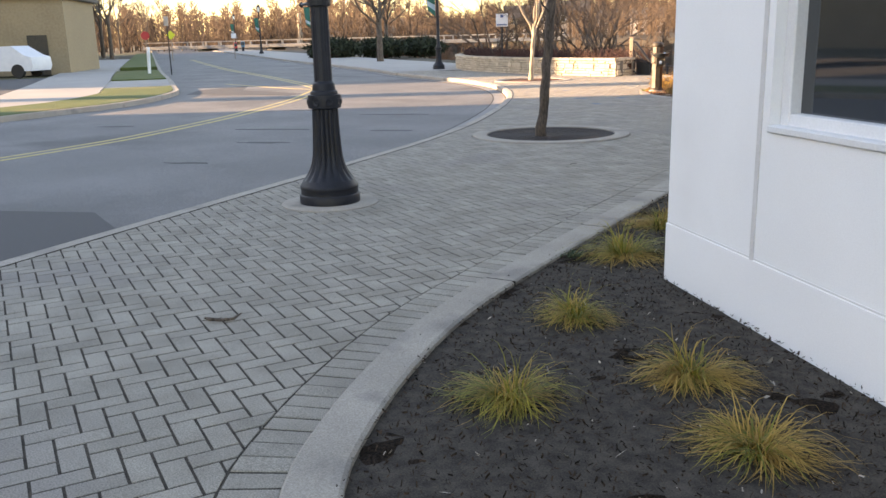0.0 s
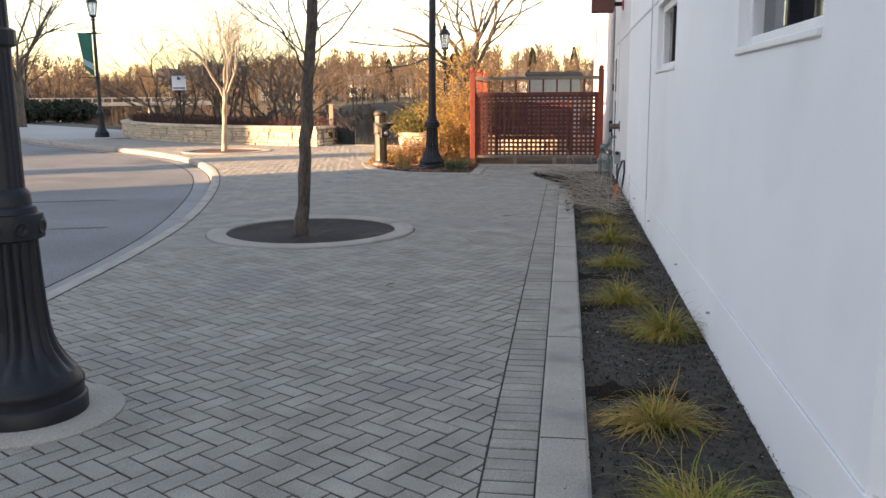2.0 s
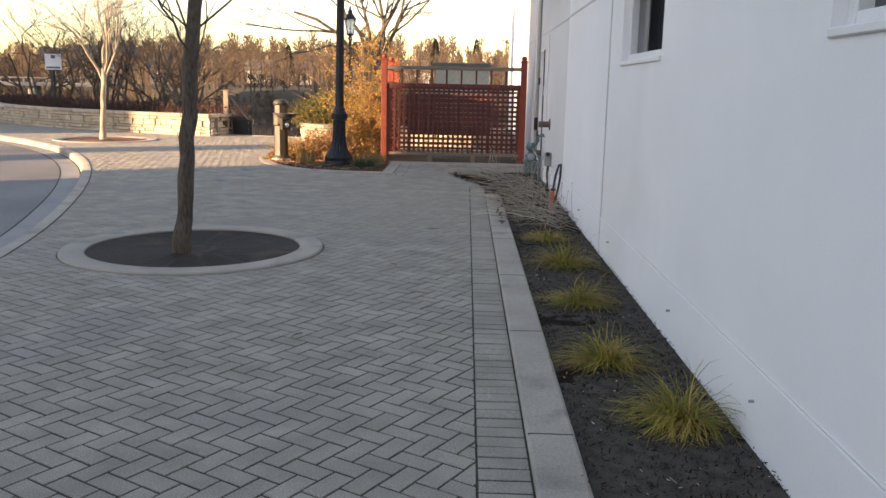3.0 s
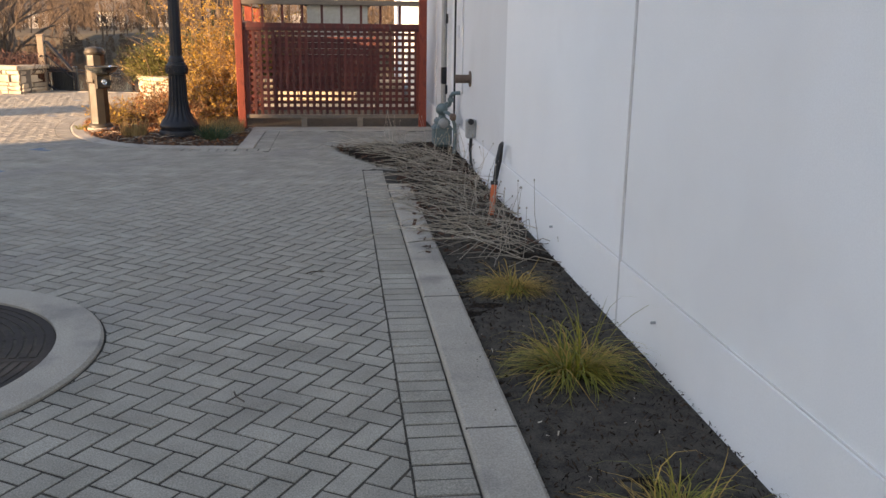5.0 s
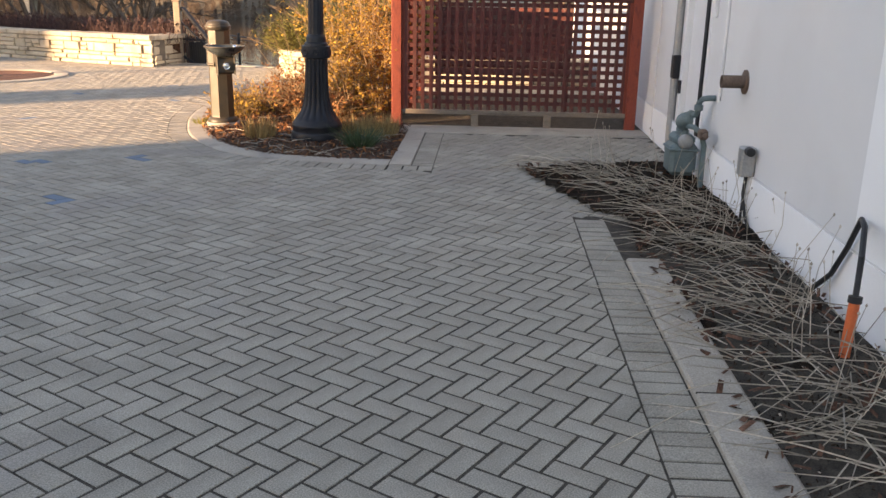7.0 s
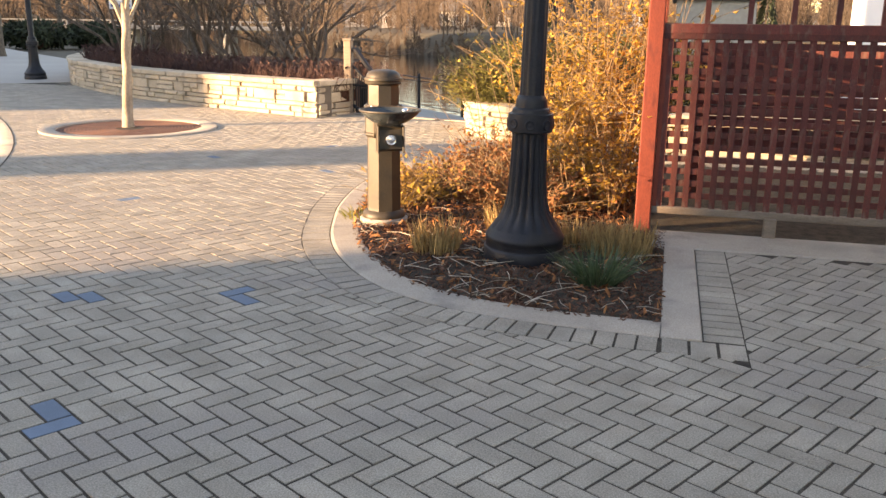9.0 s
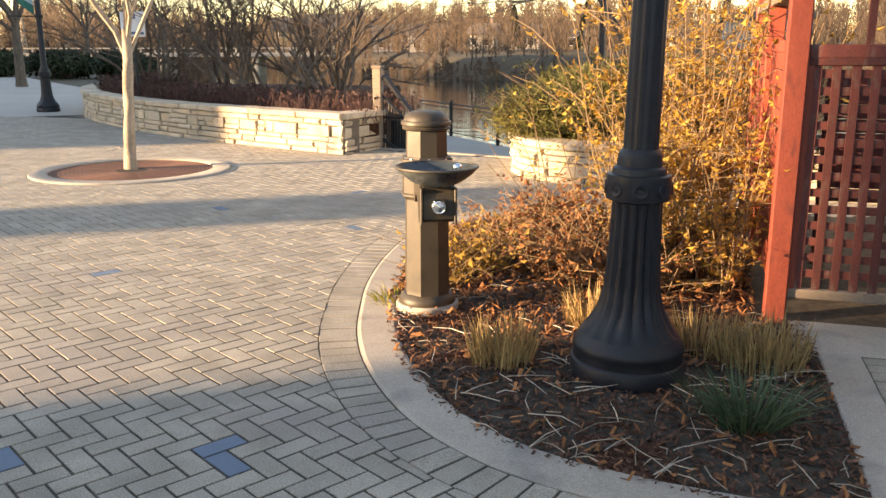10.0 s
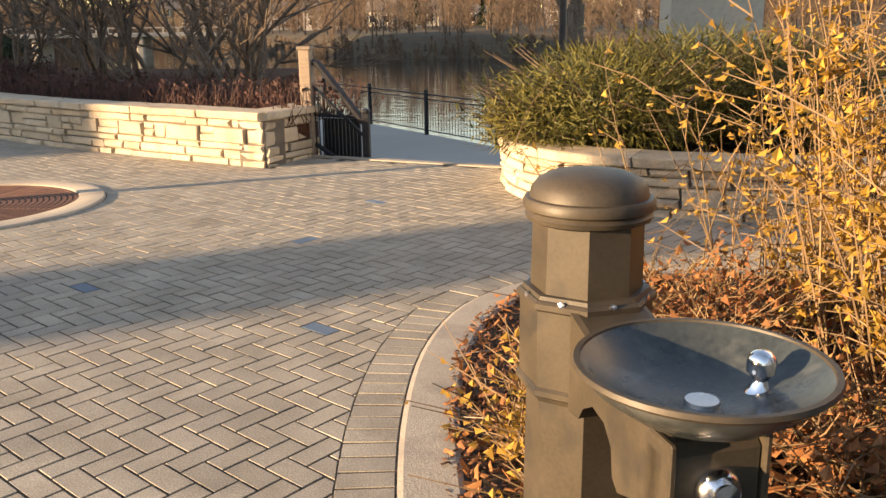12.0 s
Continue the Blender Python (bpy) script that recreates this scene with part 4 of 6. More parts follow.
for _ in range(190):
    az, d = radians(rg.uniform(46.5, 66)), rg.uniform(75, 150)
    hill.append((-math.sin(az) * d, math.cos(az) * d))
woods("river_end_woods", [(-math.sin(a) * d, math.cos(a) * d) for a, d in ((radians(rg.uniform(30, 53)), rg.uniform(165, 270)) for _ in range(330))], "brown hazy woods where the river bends", 6, 11, 29, 150, 0.13)
woods("hillside_woods", [p for p in hill if side(ROAD_L, *p)[0] < -7], "dense brown bare woods left of the far street", 9, 15, 19, 230, 0.08)
for x, y, h in ((-20, 138, 7), (-8, 150, 8), (-1, 170, 9), (-31, 142, 6.5), (6, 120, 7)):
    fb = Build()
    fr = random.Random(int(x + 90))
    for _ in range(700):
        t = fr.random() ** 0.8
        a, r = fr.uniform(0, 6.283), (1 - t) * h * 0.22 * fr.uniform(0.5, 1)
        c = Vector((r * math.cos(a), r * math.sin(a), h * (0.08 + 0.92 * t)))
        fb.add([tuple(c), tuple(c + Vector((math.cos(a) * 0.4, math.sin(a) * 0.4, -0.22))), tuple(c + Vector((0.18 * -math.sin(a), 0.18 * math.cos(a), 0.3)))], [(0, 1, 2)])
    ob = thing("conifer", "dark evergreen conifer on the far bank", "tree", pose(x, y, land(x, y) - 0.1), "conifers on the far bank")
    part("trunk", Build().tube([(0, 0, 0), (0, 0, h * 0.9)], [0.2, 0.03], 6), BARK, ob)
    part("crown", fb, HEDGE_MAT, ob)


def house(x, y, w, d, h, mat, rz, label):
    y += 16
    z = land(x, y) - 0.3
    ob = thing("house", label, "house", pose(x, y, z, 0, 0, rz), "houses on the far bank")
    part("wall", Build().box((0, 0, h / 2), (w, d, h)).add([(-w / 2, -d / 2, h), (-w / 2, d / 2, h), (-w / 2, 0, h + d * 0.32), (w / 2, -d / 2, h), (w / 2, d / 2, h), (w / 2, 0, h + d * 0.32)], [(0, 2, 1), (3, 4, 5)]), mat, ob)
    o = 0.35
    for s in (-1, 1):
        part("roof", Build().add([(-w / 2 - o, s * (d / 2 + o), h - 0.2), (w / 2 + o, s * (d / 2 + o), h - 0.2), (w / 2 + o, 0, h + d * 0.32 + 0.06), (-w / 2 - o, 0, h + d * 0.32 + 0.06), (-w / 2 - o, s * (d / 2 + o), h - 0.05), (w / 2 + o, s * (d / 2 + o), h - 0.05), (w / 2 + o, 0, h + d * 0.32 + 0.2), (-w / 2 - o, 0, h + d * 0.32 + 0.2)], [(0, 1, 2, 3), (4, 5, 6, 7), (0, 1, 5, 4), (1, 2, 6, 5), (3, 0, 4, 7)]), ROOF, ob)
    k = max(2, int(w / 3))
    for i in range(k):
        for zz in ((1.5, 4.1) if h > 4.5 else (1.5,)):
            win = part("window", Build().box((-w / 2 + (i + 0.5) * w / k, -d / 2 - 0.02, zz), (1.1, 0.1, 1.3)), TRIM_WHITE, ob, "white window")
            part("pane", Build().box((-w / 2 + (i + 0.5) * w / k, -d / 2 - 0.06, zz), (0.9, 0.1, 1.1)), GLASS, win)
    part("chimney", Build().box((w * 0.2, 0.3, h + d * 0.32 + 0.3), (0.6, 0.6, 1.3)), RUSTY, ob)


house(-51, 147, 6, 5, 3.2, HOUSE_GREY, 10, "grey two-storey house among bare trees")
house(-41, 150, 5, 5, 2.9, HOUSE_WHITE, -8, "pale house among bare trees on the bank")
house(-62, 158, 6, 5, 3.4, HOUSE_GREY, 20, "grey house behind the river")
house(-32, 139, 5, 5, 2.4, HOUSE_WHITE, 5, "low cream house with a gabled roof")
house(-22, 134, 5, 4, 1.9, HOUSE_TAN, -4, "low tan boathouse at the water")
house(-10, 136, 6, 5, 3.0, HOUSE_GREY, 0, "grey house behind bare trees")
house(-74, 160, 11, 8, 5, HOUSE_WHITE, 25, "white house on the far hillside")
house(6, 150, 10, 6, 2.8, HOUSE_WHITE, 0, "long cream building with a dark roof")
house(-90, 176, 10, 8, 5, HOUSE_TAN, 25, "tan house on the far hillside")
# bridge
br = thing("bridge", "low pale concrete bridge over the river", "bridge")
p0, p1 = Vector((-118, 108)), Vector((-58, 128))
dd = (p1 - p0)
ang, ln = math.atan2(dd.y, dd.x), dd.length
cc = (p0 + p1) / 2
part("deck", Build().box((cc.x, cc.y, 0.55), (ln + 8, 7, 0.5), ang, bevel=0.05), GUTTER, br)
for s in (-1, 1):
    o = Vector((-math.sin(ang), math.cos(ang))) * 3.3 * s
    part("railing", Build().box((cc.x + o.x, cc.y + o.y, 1.45), (ln + 8, 0.2, 0.16), ang), GUTTER, br)
    for i in range(22):
        q = p0 + dd * (i + 0.5) / 22 + o
        part("rail_post", Build().box((q.x, q.y, 1.1), (0.2, 0.2, 0.8), ang), GUTTER, br)
for i in range(5):
    q = p0 + dd * (i + 0.5) / 5
    part("pier", Build().box((q.x, q.y, -1.7), (1.0, 6, 4.0), ang, bevel=0.2), CONCRETE, br)
ob = thing("monument", "tall pale stone chimney beyond the river", "chimney", pose(-118, 142, 0))
part("shaft", Build().lathe([(0.55, -2), (0.5, 2.2), (0.36, 6.5), (0.25, 6.7)], 8), STONE, ob)

# ---- hedge, boxes and signs by the far street ----
def leaf_mass(b, rg, c, s, n, size, shell=0.55, wide=0.4, long=1.5):
    for _ in range(n):
        v = Vector((rg.gauss(0, 1), rg.gauss(0, 1), rg.gauss(0, 1))).normalized()
        f = rg.uniform(shell, 1.0) * (1 + 0.22 * noise.noise(v * 2.3 + Vector(c)))
        p = Vector((c[0] + v.x * s[0] * f, c[1] + v.y * s[1] * f, max(c[2] - s[2] * 0.95, c[2] + v.z * s[2] * f)))
        u = Vector((rg.gauss(0, 1), rg.gauss(0, 1), rg.gauss(0, 1))).normalized()
        w = u.cross(v).normalized() if abs(u.dot(v)) < 0.98 else Vector((1, 0, 0))
        q = size * rg.uniform(0.6, 1.3)
        e = (v * 0.7 + u * 0.8).normalized()
        b.add([tuple(p - w * q * wide), tuple(p + w * q * wide), tuple(p + e * q * long)], [(0, 1, 2)])


for x, y, s in ((-41.5, 54.2, (2.6, 1.5, 0.75)), (-38.6, 56.6, (2.4, 1.4, 0.7)), (-36.3, 58.6, (2.0, 1.3, 0.65))):
    hb = Build()
    leaf_mass(hb, random.Random(int(x)), (0, 0, s[2] * 0.9), s, 2600, 0.22)
    ob = thing("hedge", "dark clipped evergreen hedge beside the footpath", "hedge", pose(x, y, 0), "hedges by the footpath")
    part("foliage", hb, HEDGE_MAT, ob)
    part("stem_core", Build().lathe([(s[0] * 0.3, -0.1), (s[0] * 0.45, s[2])], 8), TWIG_DARK, ob)
bx = Vector((-89.6, 96.3))
for i, (mt, lab, h) in enumerate(((RED_PAINT, "red metal newspaper box on the footpath", 1.25), (BLUE_PAINT, "blue metal newspaper box on the footpath", 1.4))):
    ob = thing("newspaper_box", lab, "newspaper box", pose(bx.x - 1.2 + i * 0.75, bx.y - 1.6 + i * 0.75, 0.0, 0, 0, 45), "newspaper boxes")
    part("cabinet", Build().box((0, 0, h - 0.42), (0.55, 0.45, 0.84), bevel=0.05), mt, ob)
    part("pedestal", Build().box((0, 0, (h - 0.84) / 2), (0.32, 0.3, h - 0.84), bevel=0.02), IRON, ob)
    part("window_flap", Build().box((0, -0.235, h - 0.35), (0.42, 0.02, 0.45), bevel=0.01), GLASS, ob)
for x, y, mt, lab, s, z in ((-62.5, 54.2, RED_PAINT, "red octagonal stop sign on a post", 0.38, 2.1), (-60.5, 55.3, YELLOW_SIGN, "yellow-green diamond warning sign on a post", 0.40, 2.1), (-57, 59.5, SIGN_WHITE, "white rectangular street sign on a post", 0.3, 1.9)):
    ob = thing("road_sign", lab, "road sign", pose(x, y, 0, 0, 0, 48))
    k = 8 if mt is RED_PAINT else 4
    part("post", Build().tube([(0, 0, -0.2), (0, 0, z + 0.3)], 0.035, 6), GREY_WOOD, ob)
    part("panel", Build().lathe([(s, -0.02), (s, 0.02)], k, (0, -0.06, z), m=Matrix.Rotation(math.pi / 2, 4, "X"), a0=math.pi / 8 if k == 8 else (0 if mt is YELLOW_SIGN else math.pi / 4)), mt, ob)
ob = thing("utility_pole", "white marker post leaning on the lawn", "post", pose(-33.5, 29.3, 0, 0, 4, 0))
part("post", Build().box((0, 0, 0.6), (0.12, 0.12, 1.3), bevel=0.01), SIGN_WHITE, ob)
ob = thing("sign_post", "thin dark sign pole on the lawn", "post", pose(-33.2, 30.4, 0))
part("post", Build().tube([(0, 0, -0.1), (0, 0, 2.7)], 0.03, 6), IRON, ob)
part("panel", Build().box((0, -0.04, 2.45), (0.3, 0.02, 0.45)), PIPE_GREY, ob)

# ---- red lattice enclosure ----
FX0, FX1, FY = -4.17, -1.5, 21.12
fence = thing("lattice_fence", "weathered red lattice fence screening a corner beside the white wall", "fence")
post = Build().box((0, 0, 0.95), (0.115, 0.115, 2.0), bevel=0.008)
post.box((0, 0, 1.965), (0.14, 0.14, 0.035), bevel=0.008).lathe([(0.04, 1.98), (0.055, 2.01), (0.05, 2.05), (0.0, 2.075)], 10)
pm = mesh_of(post, "post", RED_WOOD)
for x, y in ((FX0, FY), (FX1, FY), (FX0, FY + 1.5), (FX0, FY + 2.95)):
    o = part("post", pm, RED_WOOD, fence)
    o.location = (x, y, -0.02)
L = FX1 - FX0 - 0.115
cx = (FX0 + FX1) / 2
for z, h, t, mat, lab in ((1.80, 0.07, 0.10, GREY_WOOD, "grey weathered top rail"), (1.475, 0.07, 0.05, RED_DARK, ""), (1.425, 0.05, 0.045, RED_DARK, ""), (0.165, 0.055, 0.05, GREY_WOOD, "weathered bottom rail")):
    part("rail", Build().box((cx, FY, z), (L if z < 1.7 else L + 0.115, t, h), bevel=0.006), mat, fence, lab)
bal = mesh_of(Build().box((0, 0, 0.13), (0.035, 0.035, 0.29)), "baluster", RED_DARK)
for i in range(8):
    o = part("baluster", bal, RED_DARK, fence)
    o.location = (FX0 + 0.06 + L * (i + 1) / 9, FY, 1.495)
vert = mesh_of(Build().box((0, 0, 0), (0.044, 0.011, 1.25), bevel=0.002), "slat", RED_DARK)
hori = mesh_of(Build().box((0, 0, 0), (L, 0.011, 0.045), bevel=0.002), "slat", RED_DARK)
nv = 27
for i in range(nv):
    o = part("slat", vert, RED_DARK, fence)
    o.location = (FX0 + 0.06 + L * (i + 0.5) / nv, FY - 0.006, 0.805)
for i in range(13):
    o = part("slat", hori, RED_DARK, fence)
    o.location = (cx, FY + 0.006, 0.235 + 1.17 * (i + 0.5) / 13)
for s in (-0.035, 0.035):
    part("lattice_edge", Build().box((FX0 + 0.075 if s < 0 else FX1 - 0.075, FY, 0.8), (0.03, 0.04, 1.24)), RED_WOOD, fence)
for x in (-3.27, -2.44):
    part("foot_block", Build().box((x, FY - 0.02, 0.065), (0.085, 0.07, 0.17), bevel=0.006), GREY_WOOD, fence, "grey foot block")
side_len = 2.85
for z in (1.80, 1.5, 0.2):
    part("side_rail", Build().box((FX0, FY + 1.48, z), (0.06 if z < 1.7 else 0.1, side_len + (0.1 if z > 1.7 else 0), 0.07), bevel=0.005), RED_WOOD if z < 1.7 else GREY_WOOD, fence)
board = mesh_of(Build().box((0, 0, 0), (0.02, 1.385, 0.105), bevel=0.003), "side_board", RED_WOOD)
for k in range(2):
    for i in range(11):
        o = part("side_board", board, RED_WOOD, fence)
        o.location = (FX0 - 0.012, FY + 0.75 + 1.48 * k, 0.29 + i * 0.113)
inner = thing("screen_panel", "dark red board screen standing behind the lattice", "screen")
for i in range(9):
    part("board", Build().box((-2.95, 22.55, 0.5 + 0.095 * i), (1.75, 0.025, 0.09), bevel=0.003), RED_DARK, inner)
for x in (-3.78, -2.12):
    part("leg", Build().box((x, 22.58, 0.66), (0.07, 0.05, 1.35)), RED_DARK, inner)
structure("ground_pad", Build().prism([(-4.1, 21.2), (-1.36, 21.2), (-1.36, 25.2), (-4.1, 25.2)], -0.2, -0.03), SOIL, "bare earth behind the fence", "ground")

# ---- wing of the building beyond the fence, in the sun ----
wing = thing("building_wing", "sunlit white wing of the building beyond the fence", "building")
part("wall", Build().box((0.85, 27.2, 2.6), (4.5, 4.6, 5.6)), STUCCO, wing)
part("parapet", Build().box((0.85, 27.2, 5.45), (4.6, 4.7, 0.15)), CONCRETE, wing)
shed = thing("garden_shed", "low cream building with flat roof behind the fence", "shed")
part("wall", Build().box((-2.8, 45.6, 0.3), (2.4, 4, 4.0)), HOUSE_WHITE, shed)
part("roof", Build().box((-2.8, 45.6, 2.4), (2.7, 4.4, 0.2), bevel=0.03), ROOF, shed)
part("footing", Build().box((-2.8, 45.6, -2.6), (2.4, 4, 1.9)), CONCRETE, shed)

# ---- drinking fountain ----
FC = Vector((-6.13, 20.80))
ft = thing("drinking_fountain", "brown octagonal drinking fountain with dark bowl in the mulch bed", "drinking fountain", pose(FC.x + 0.015, FC.y, 0, 0, 0, 24))
a8 = math.pi / 8
part("footing", Build().lathe([(0.185, -0.1), (0.185, 0.035), (0.175, 0.045), (0.0, 0.045)], 28), CONCRETE, ft, "round concrete footing", smooth=True)
part("foot_flange", Build().lathe([(0.165, 0.045), (0.167, 0.065), (0.155, 0.085), (0.138, 0.10)], 28), BROWN_IRON, ft, smooth=True)
part("lower_post", Build().lathe([(0.136, 0.09), (0.134, 0.12), (0.128, 0.71)], 8, a0=a8), BROWN_IRON, ft)
part("sleeve", Build().lathe([(0.138, 0.66), (0.145, 0.675), (0.145, 0.885), (0.138, 0.90)], 8, a0=a8), BROWN_IRON, ft)
for i in range(8):
    a = i * math.pi / 4
    part("bolt", Build().lathe([(0.009, 0), (0.009, 0.004), (0.0, 0.007)], 6, (0.136 * math.cos(a), 0.136 * math.sin(a), 0.888), m=Matrix.Rotation(a, 4, "Z") @ Matrix.Rotation(math.pi / 2, 4, "Y")), STEEL, ft, "bright bolt head")
part("upper_post", Build().lathe([(0.122, 0.89), (0.119, 1.07)], 8, a0=a8), BROWN_IRON, ft)
part("cap", Build().lathe([(0.118, 1.045), (0.134, 1.052), (0.137, 1.062), (0.131, 1.07), (0.141, 1.076), (0.142, 1.09), (0.137, 1.098), (0.128, 1.10), (0.124, 1.118), (0.110, 1.136), (0.08, 1.149), (0.04, 1.155), (0.0, 1.157)], 32), BROWN_IRON, ft, "domed cap with rings", smooth=True)
BO = 0.48
arm = [(-0.11, 0.885), (-0.30, 0.825), (-0.52, 0.80), (-0.52, 0.72), (-0.47, 0.64), (-0.36, 0.60), (-0.335, 0.62), (-0.325, 0.68), (-0.29, 0.715), (-0.235, 0.725), (-0.19, 0.70), (-0.165, 0.665), (-0.11, 0.66)]
bk_ = Build()
na = len(arm)
for wx, e in ((-0.085, 0.012), (-0.073, 0.0), (0.073, 0.0), (0.085, 0.012)):
    ay, az = sum(p[0] for p in arm) / na, sum(p[1] for p in arm) / na
    bk_.v += [(wx, y + (ay - y) * e * 3, z + (az - z) * e * 3) for y, z in arm]
bk_.f = [(r * na + i, r * na + (i + 1) % na, (r + 1) * na + (i + 1) % na, (r + 1) * na + i) for r in range(3) for i in range(na)] + [tuple(range(na))[::-1], tuple(3 * na + i for i in range(na))]
part("bracket", bk_, BROWN_IRON, ft, "arched cast bracket under the bowl")
part("sleeve_band", Build().lathe([(0.146, 0.672), (0.153, 0.678), (0.153, 0.69), (0.146, 0.696)], 8, a0=a8).lathe([(0.146, 0.868), (0.153, 0.874), (0.153, 0.886), (0.146, 0.892)], 8, a0=a8), BROWN_IRON, ft, "raised bands of the sleeve")
bowl = part("bowl", Build().lathe([(0.0, 0.79), (0.07, 0.793), (0.13, 0.818), (0.185, 0.858), (0.21, 0.886), (0.214, 0.893), (0.208, 0.899), (0.20, 0.893), (0.175, 0.872), (0.135, 0.85), (0.08, 0.835), (0.0, 0.83)], 48, (0, -BO, 0.008)), BOWL, ft, "dark metal bowl", smooth=True)
part("rim", Build().lathe([(0.212, 0.886), (0.218, 0.892), (0.215, 0.9), (0.205, 0.9), (0.203, 0.894)], 48, (0, -BO, 0.008), cap=False), BROWN_IRON, bowl, "worn brown rim", smooth=True)
part("drain", Build().lathe([(0.0, 0.839), (0.028, 0.84), (0.032, 0.828)], 20, (-0.01, -BO - 0.02, 0.008)), STEEL, bowl, smooth=True)
part("bubbler", Build().lathe([(0.026, 0.835), (0.018, 0.843), (0.013, 0.858), (0.018, 0.866), (0.024, 0.872), (0.025, 0.890), (0.022, 0.901), (0.013, 0.909), (0.0, 0.911)], 20, (0.105, -BO - 0.01, 0.008)), CHROME, bowl, "chrome bubbler", smooth=True)
sh = Build().box((0.0, -0.50, 0.705), (0.19, 0.09, 0.17), bevel=0.018)
for s in (-0.088, 0.088):
    sh.box((s, -0.50, 0.705), (0.014, 0.11, 0.19), bevel=0.004)
plate = part("push_plate", sh, BROWN_IRON, ft)
part("push_button", Build().lathe([(0.042, 0.0), (0.042, 0.012), (0.034, 0.022), (0.026, 0.02), (0.024, 0.032), (0.0, 0.036)], 24, (0.0, -0.545, 0.705), m=Matrix.Rotation(math.pi / 2, 4, "X")), CHROME, plate, "round steel push button", smooth=True)

# ---- stone walls ----
def stone_wall(name, line, height, label, seed, flip=1, near=lambda x, y: True, back=0.35):
    rg = random.Random(seed)
    outer, inner_l = line, offset(line, back * flip)
    ob = thing(name, label, "stone wall", kind="structure")
    part("core", Build().ribbon(offset(line, 0.03 * flip), inner_l, -0.3, height - 0.09), MORTAR, ob, "recessed dark mortar")
    cap_o, cap_i = offset(line, -0.035 * flip), offset(line, (back + 0.02) * flip)
    p = np.array(line)
    s = np.concatenate([[0], np.cumsum(np.hypot(*(p[1:] - p[:-1]).T))])

    def at(u, o):
        x, y = np.interp(u, s, p[:, 0]), np.interp(u, s, p[:, 1])
        x2, y2 = np.interp(min(u + 0.05, s[-1]), s, p[:, 0]), np.interp(min(u + 0.05, s[-1]), s, p[:, 1])
        x1, y1 = np.interp(max(u - 0.05, 0), s, p[:, 0]), np.interp(max(u - 0.05, 0), s, p[:, 1])
        t = Vector((x2 - x1, y2 - y1)).normalized()
        return (x + t.y * o * flip, y - t.x * o * flip)

    def block(b, u0, u1, z0, z1, o0, o1, soft=0.012):
        k = max(2, int((u1 - u0) / 0.25) + 1)
        us = [u0 + (u1 - u0) * i / (k - 1) for i in range(k)]
        rows = [(o1, z0), (o0 + soft, z0), (o0, z0 + soft), (o0, z1 - soft), (o0 + soft, z1), (o1, z1)]
        vs = [(*at(u + (soft if i == 0 and r in (2, 3) else -soft if i == k - 1 and r in (2, 3) else 0), o + rg.uniform(-0.009, 0.009)), z + rg.uniform(-0.004, 0.004)) for i, u in enumerate(us) for r, (o, z) in enumerate(rows)]
        fs = [(i * 6 + r, i * 6 + r + 1, i * 6 + 7 + r, i * 6 + 6 + r) for i in range(k - 1) for r in range(5)] + [tuple(range(6))[::-1], tuple((k - 1) * 6 + r for r in range(6))]
        b.add(vs, fs)

    rest = Build()
    z = -0.04
    course = 0
    while z < height - 0.1:
        h = min(rg.choice((0.075, 0.10, 0.13, 0.17)), height - 0.09 - z)
        if height - 0.09 - z - h < 0.05:
            h = height - 0.09 - z
        u = 0.0
        while u < s[-1] - 0.02:
            l = rg.uniform(0.16, 0.62) * (1.25 if h < 0.11 else 1.0)
            if s[-1] - u - l < 0.15:
                l = s[-1] - u
            pieces = [(z, z + h)]
            if h > 0.12 and rg.random() < 0.45:
                m = z + h * rg.uniform(0.4, 0.6)
                pieces = [(z, m), (m, z + h)]
            for z0, z1 in pieces:
                x, y = at(u + l / 2, 0)
                if near(x, y):
                    b = Build()
                    block(b, u + 0.006, u + l - 0.006, z0 + 0.005, z1 - 0.005, rg.uniform(-0.028, 0.014), 0.12, rg.uniform(0.008, 0.022))
                    part("stone", b, STONE, ob)
                else:
                    block(rest, u + 0.006, u + l - 0.006, z0 + 0.005, z1 - 0.005, rg.uniform(-0.018, 0.012), 0.12)
            u += l
        z += h
        course += 1
    if rest.v:
        part("stones", rest, STONE_JOINED, ob, kind="stuff")
    u = 0.0
    while u < s[-1] - 0.02:
        l = min(rg.uniform(0.8, 1.3), s[-1] - u)
        b = Build()
        block(b, u + 0.003, u + l - 0.003, height - 0.085, height, -0.04, back + 0.02, 0.012)
        part("coping_stone", b, STONE, ob, "smooth pale coping")
        u += l
    return ob


stone_wall("wall_stone", STONE_LINE, 0.58, "rough pale limestone retaining wall with smooth coping", 1, flip=1, near=lambda x, y: x > -15)
stone_wall("wall_stone_end", [(-9.2, 28.5), (-9.35, 28.0), (-9.475, 27.53)], 0.58, "end face of the rough limestone wall", 2, flip=1)
stone_wall("wall_stone_planter", STONE2_LINE[:70], 0.46, "curved limestone planter wall", 3, flip=-1)
structure("planter_soil", Build().prism([(-9.4, 27.9), (-9.2, 28.5), (-12, 33), (-13, 40), (-21, 40), (-20.4, 37.5), (-19, 34.8), (-17.2, 32.4), (-15, 30.5), (-13.2, 29.4), (-11.7, 28.7), (-10.3, 28.1)], -1.7, 0.42), MULCH_MAT, "raised planting soil behind the stone wall", "soil")
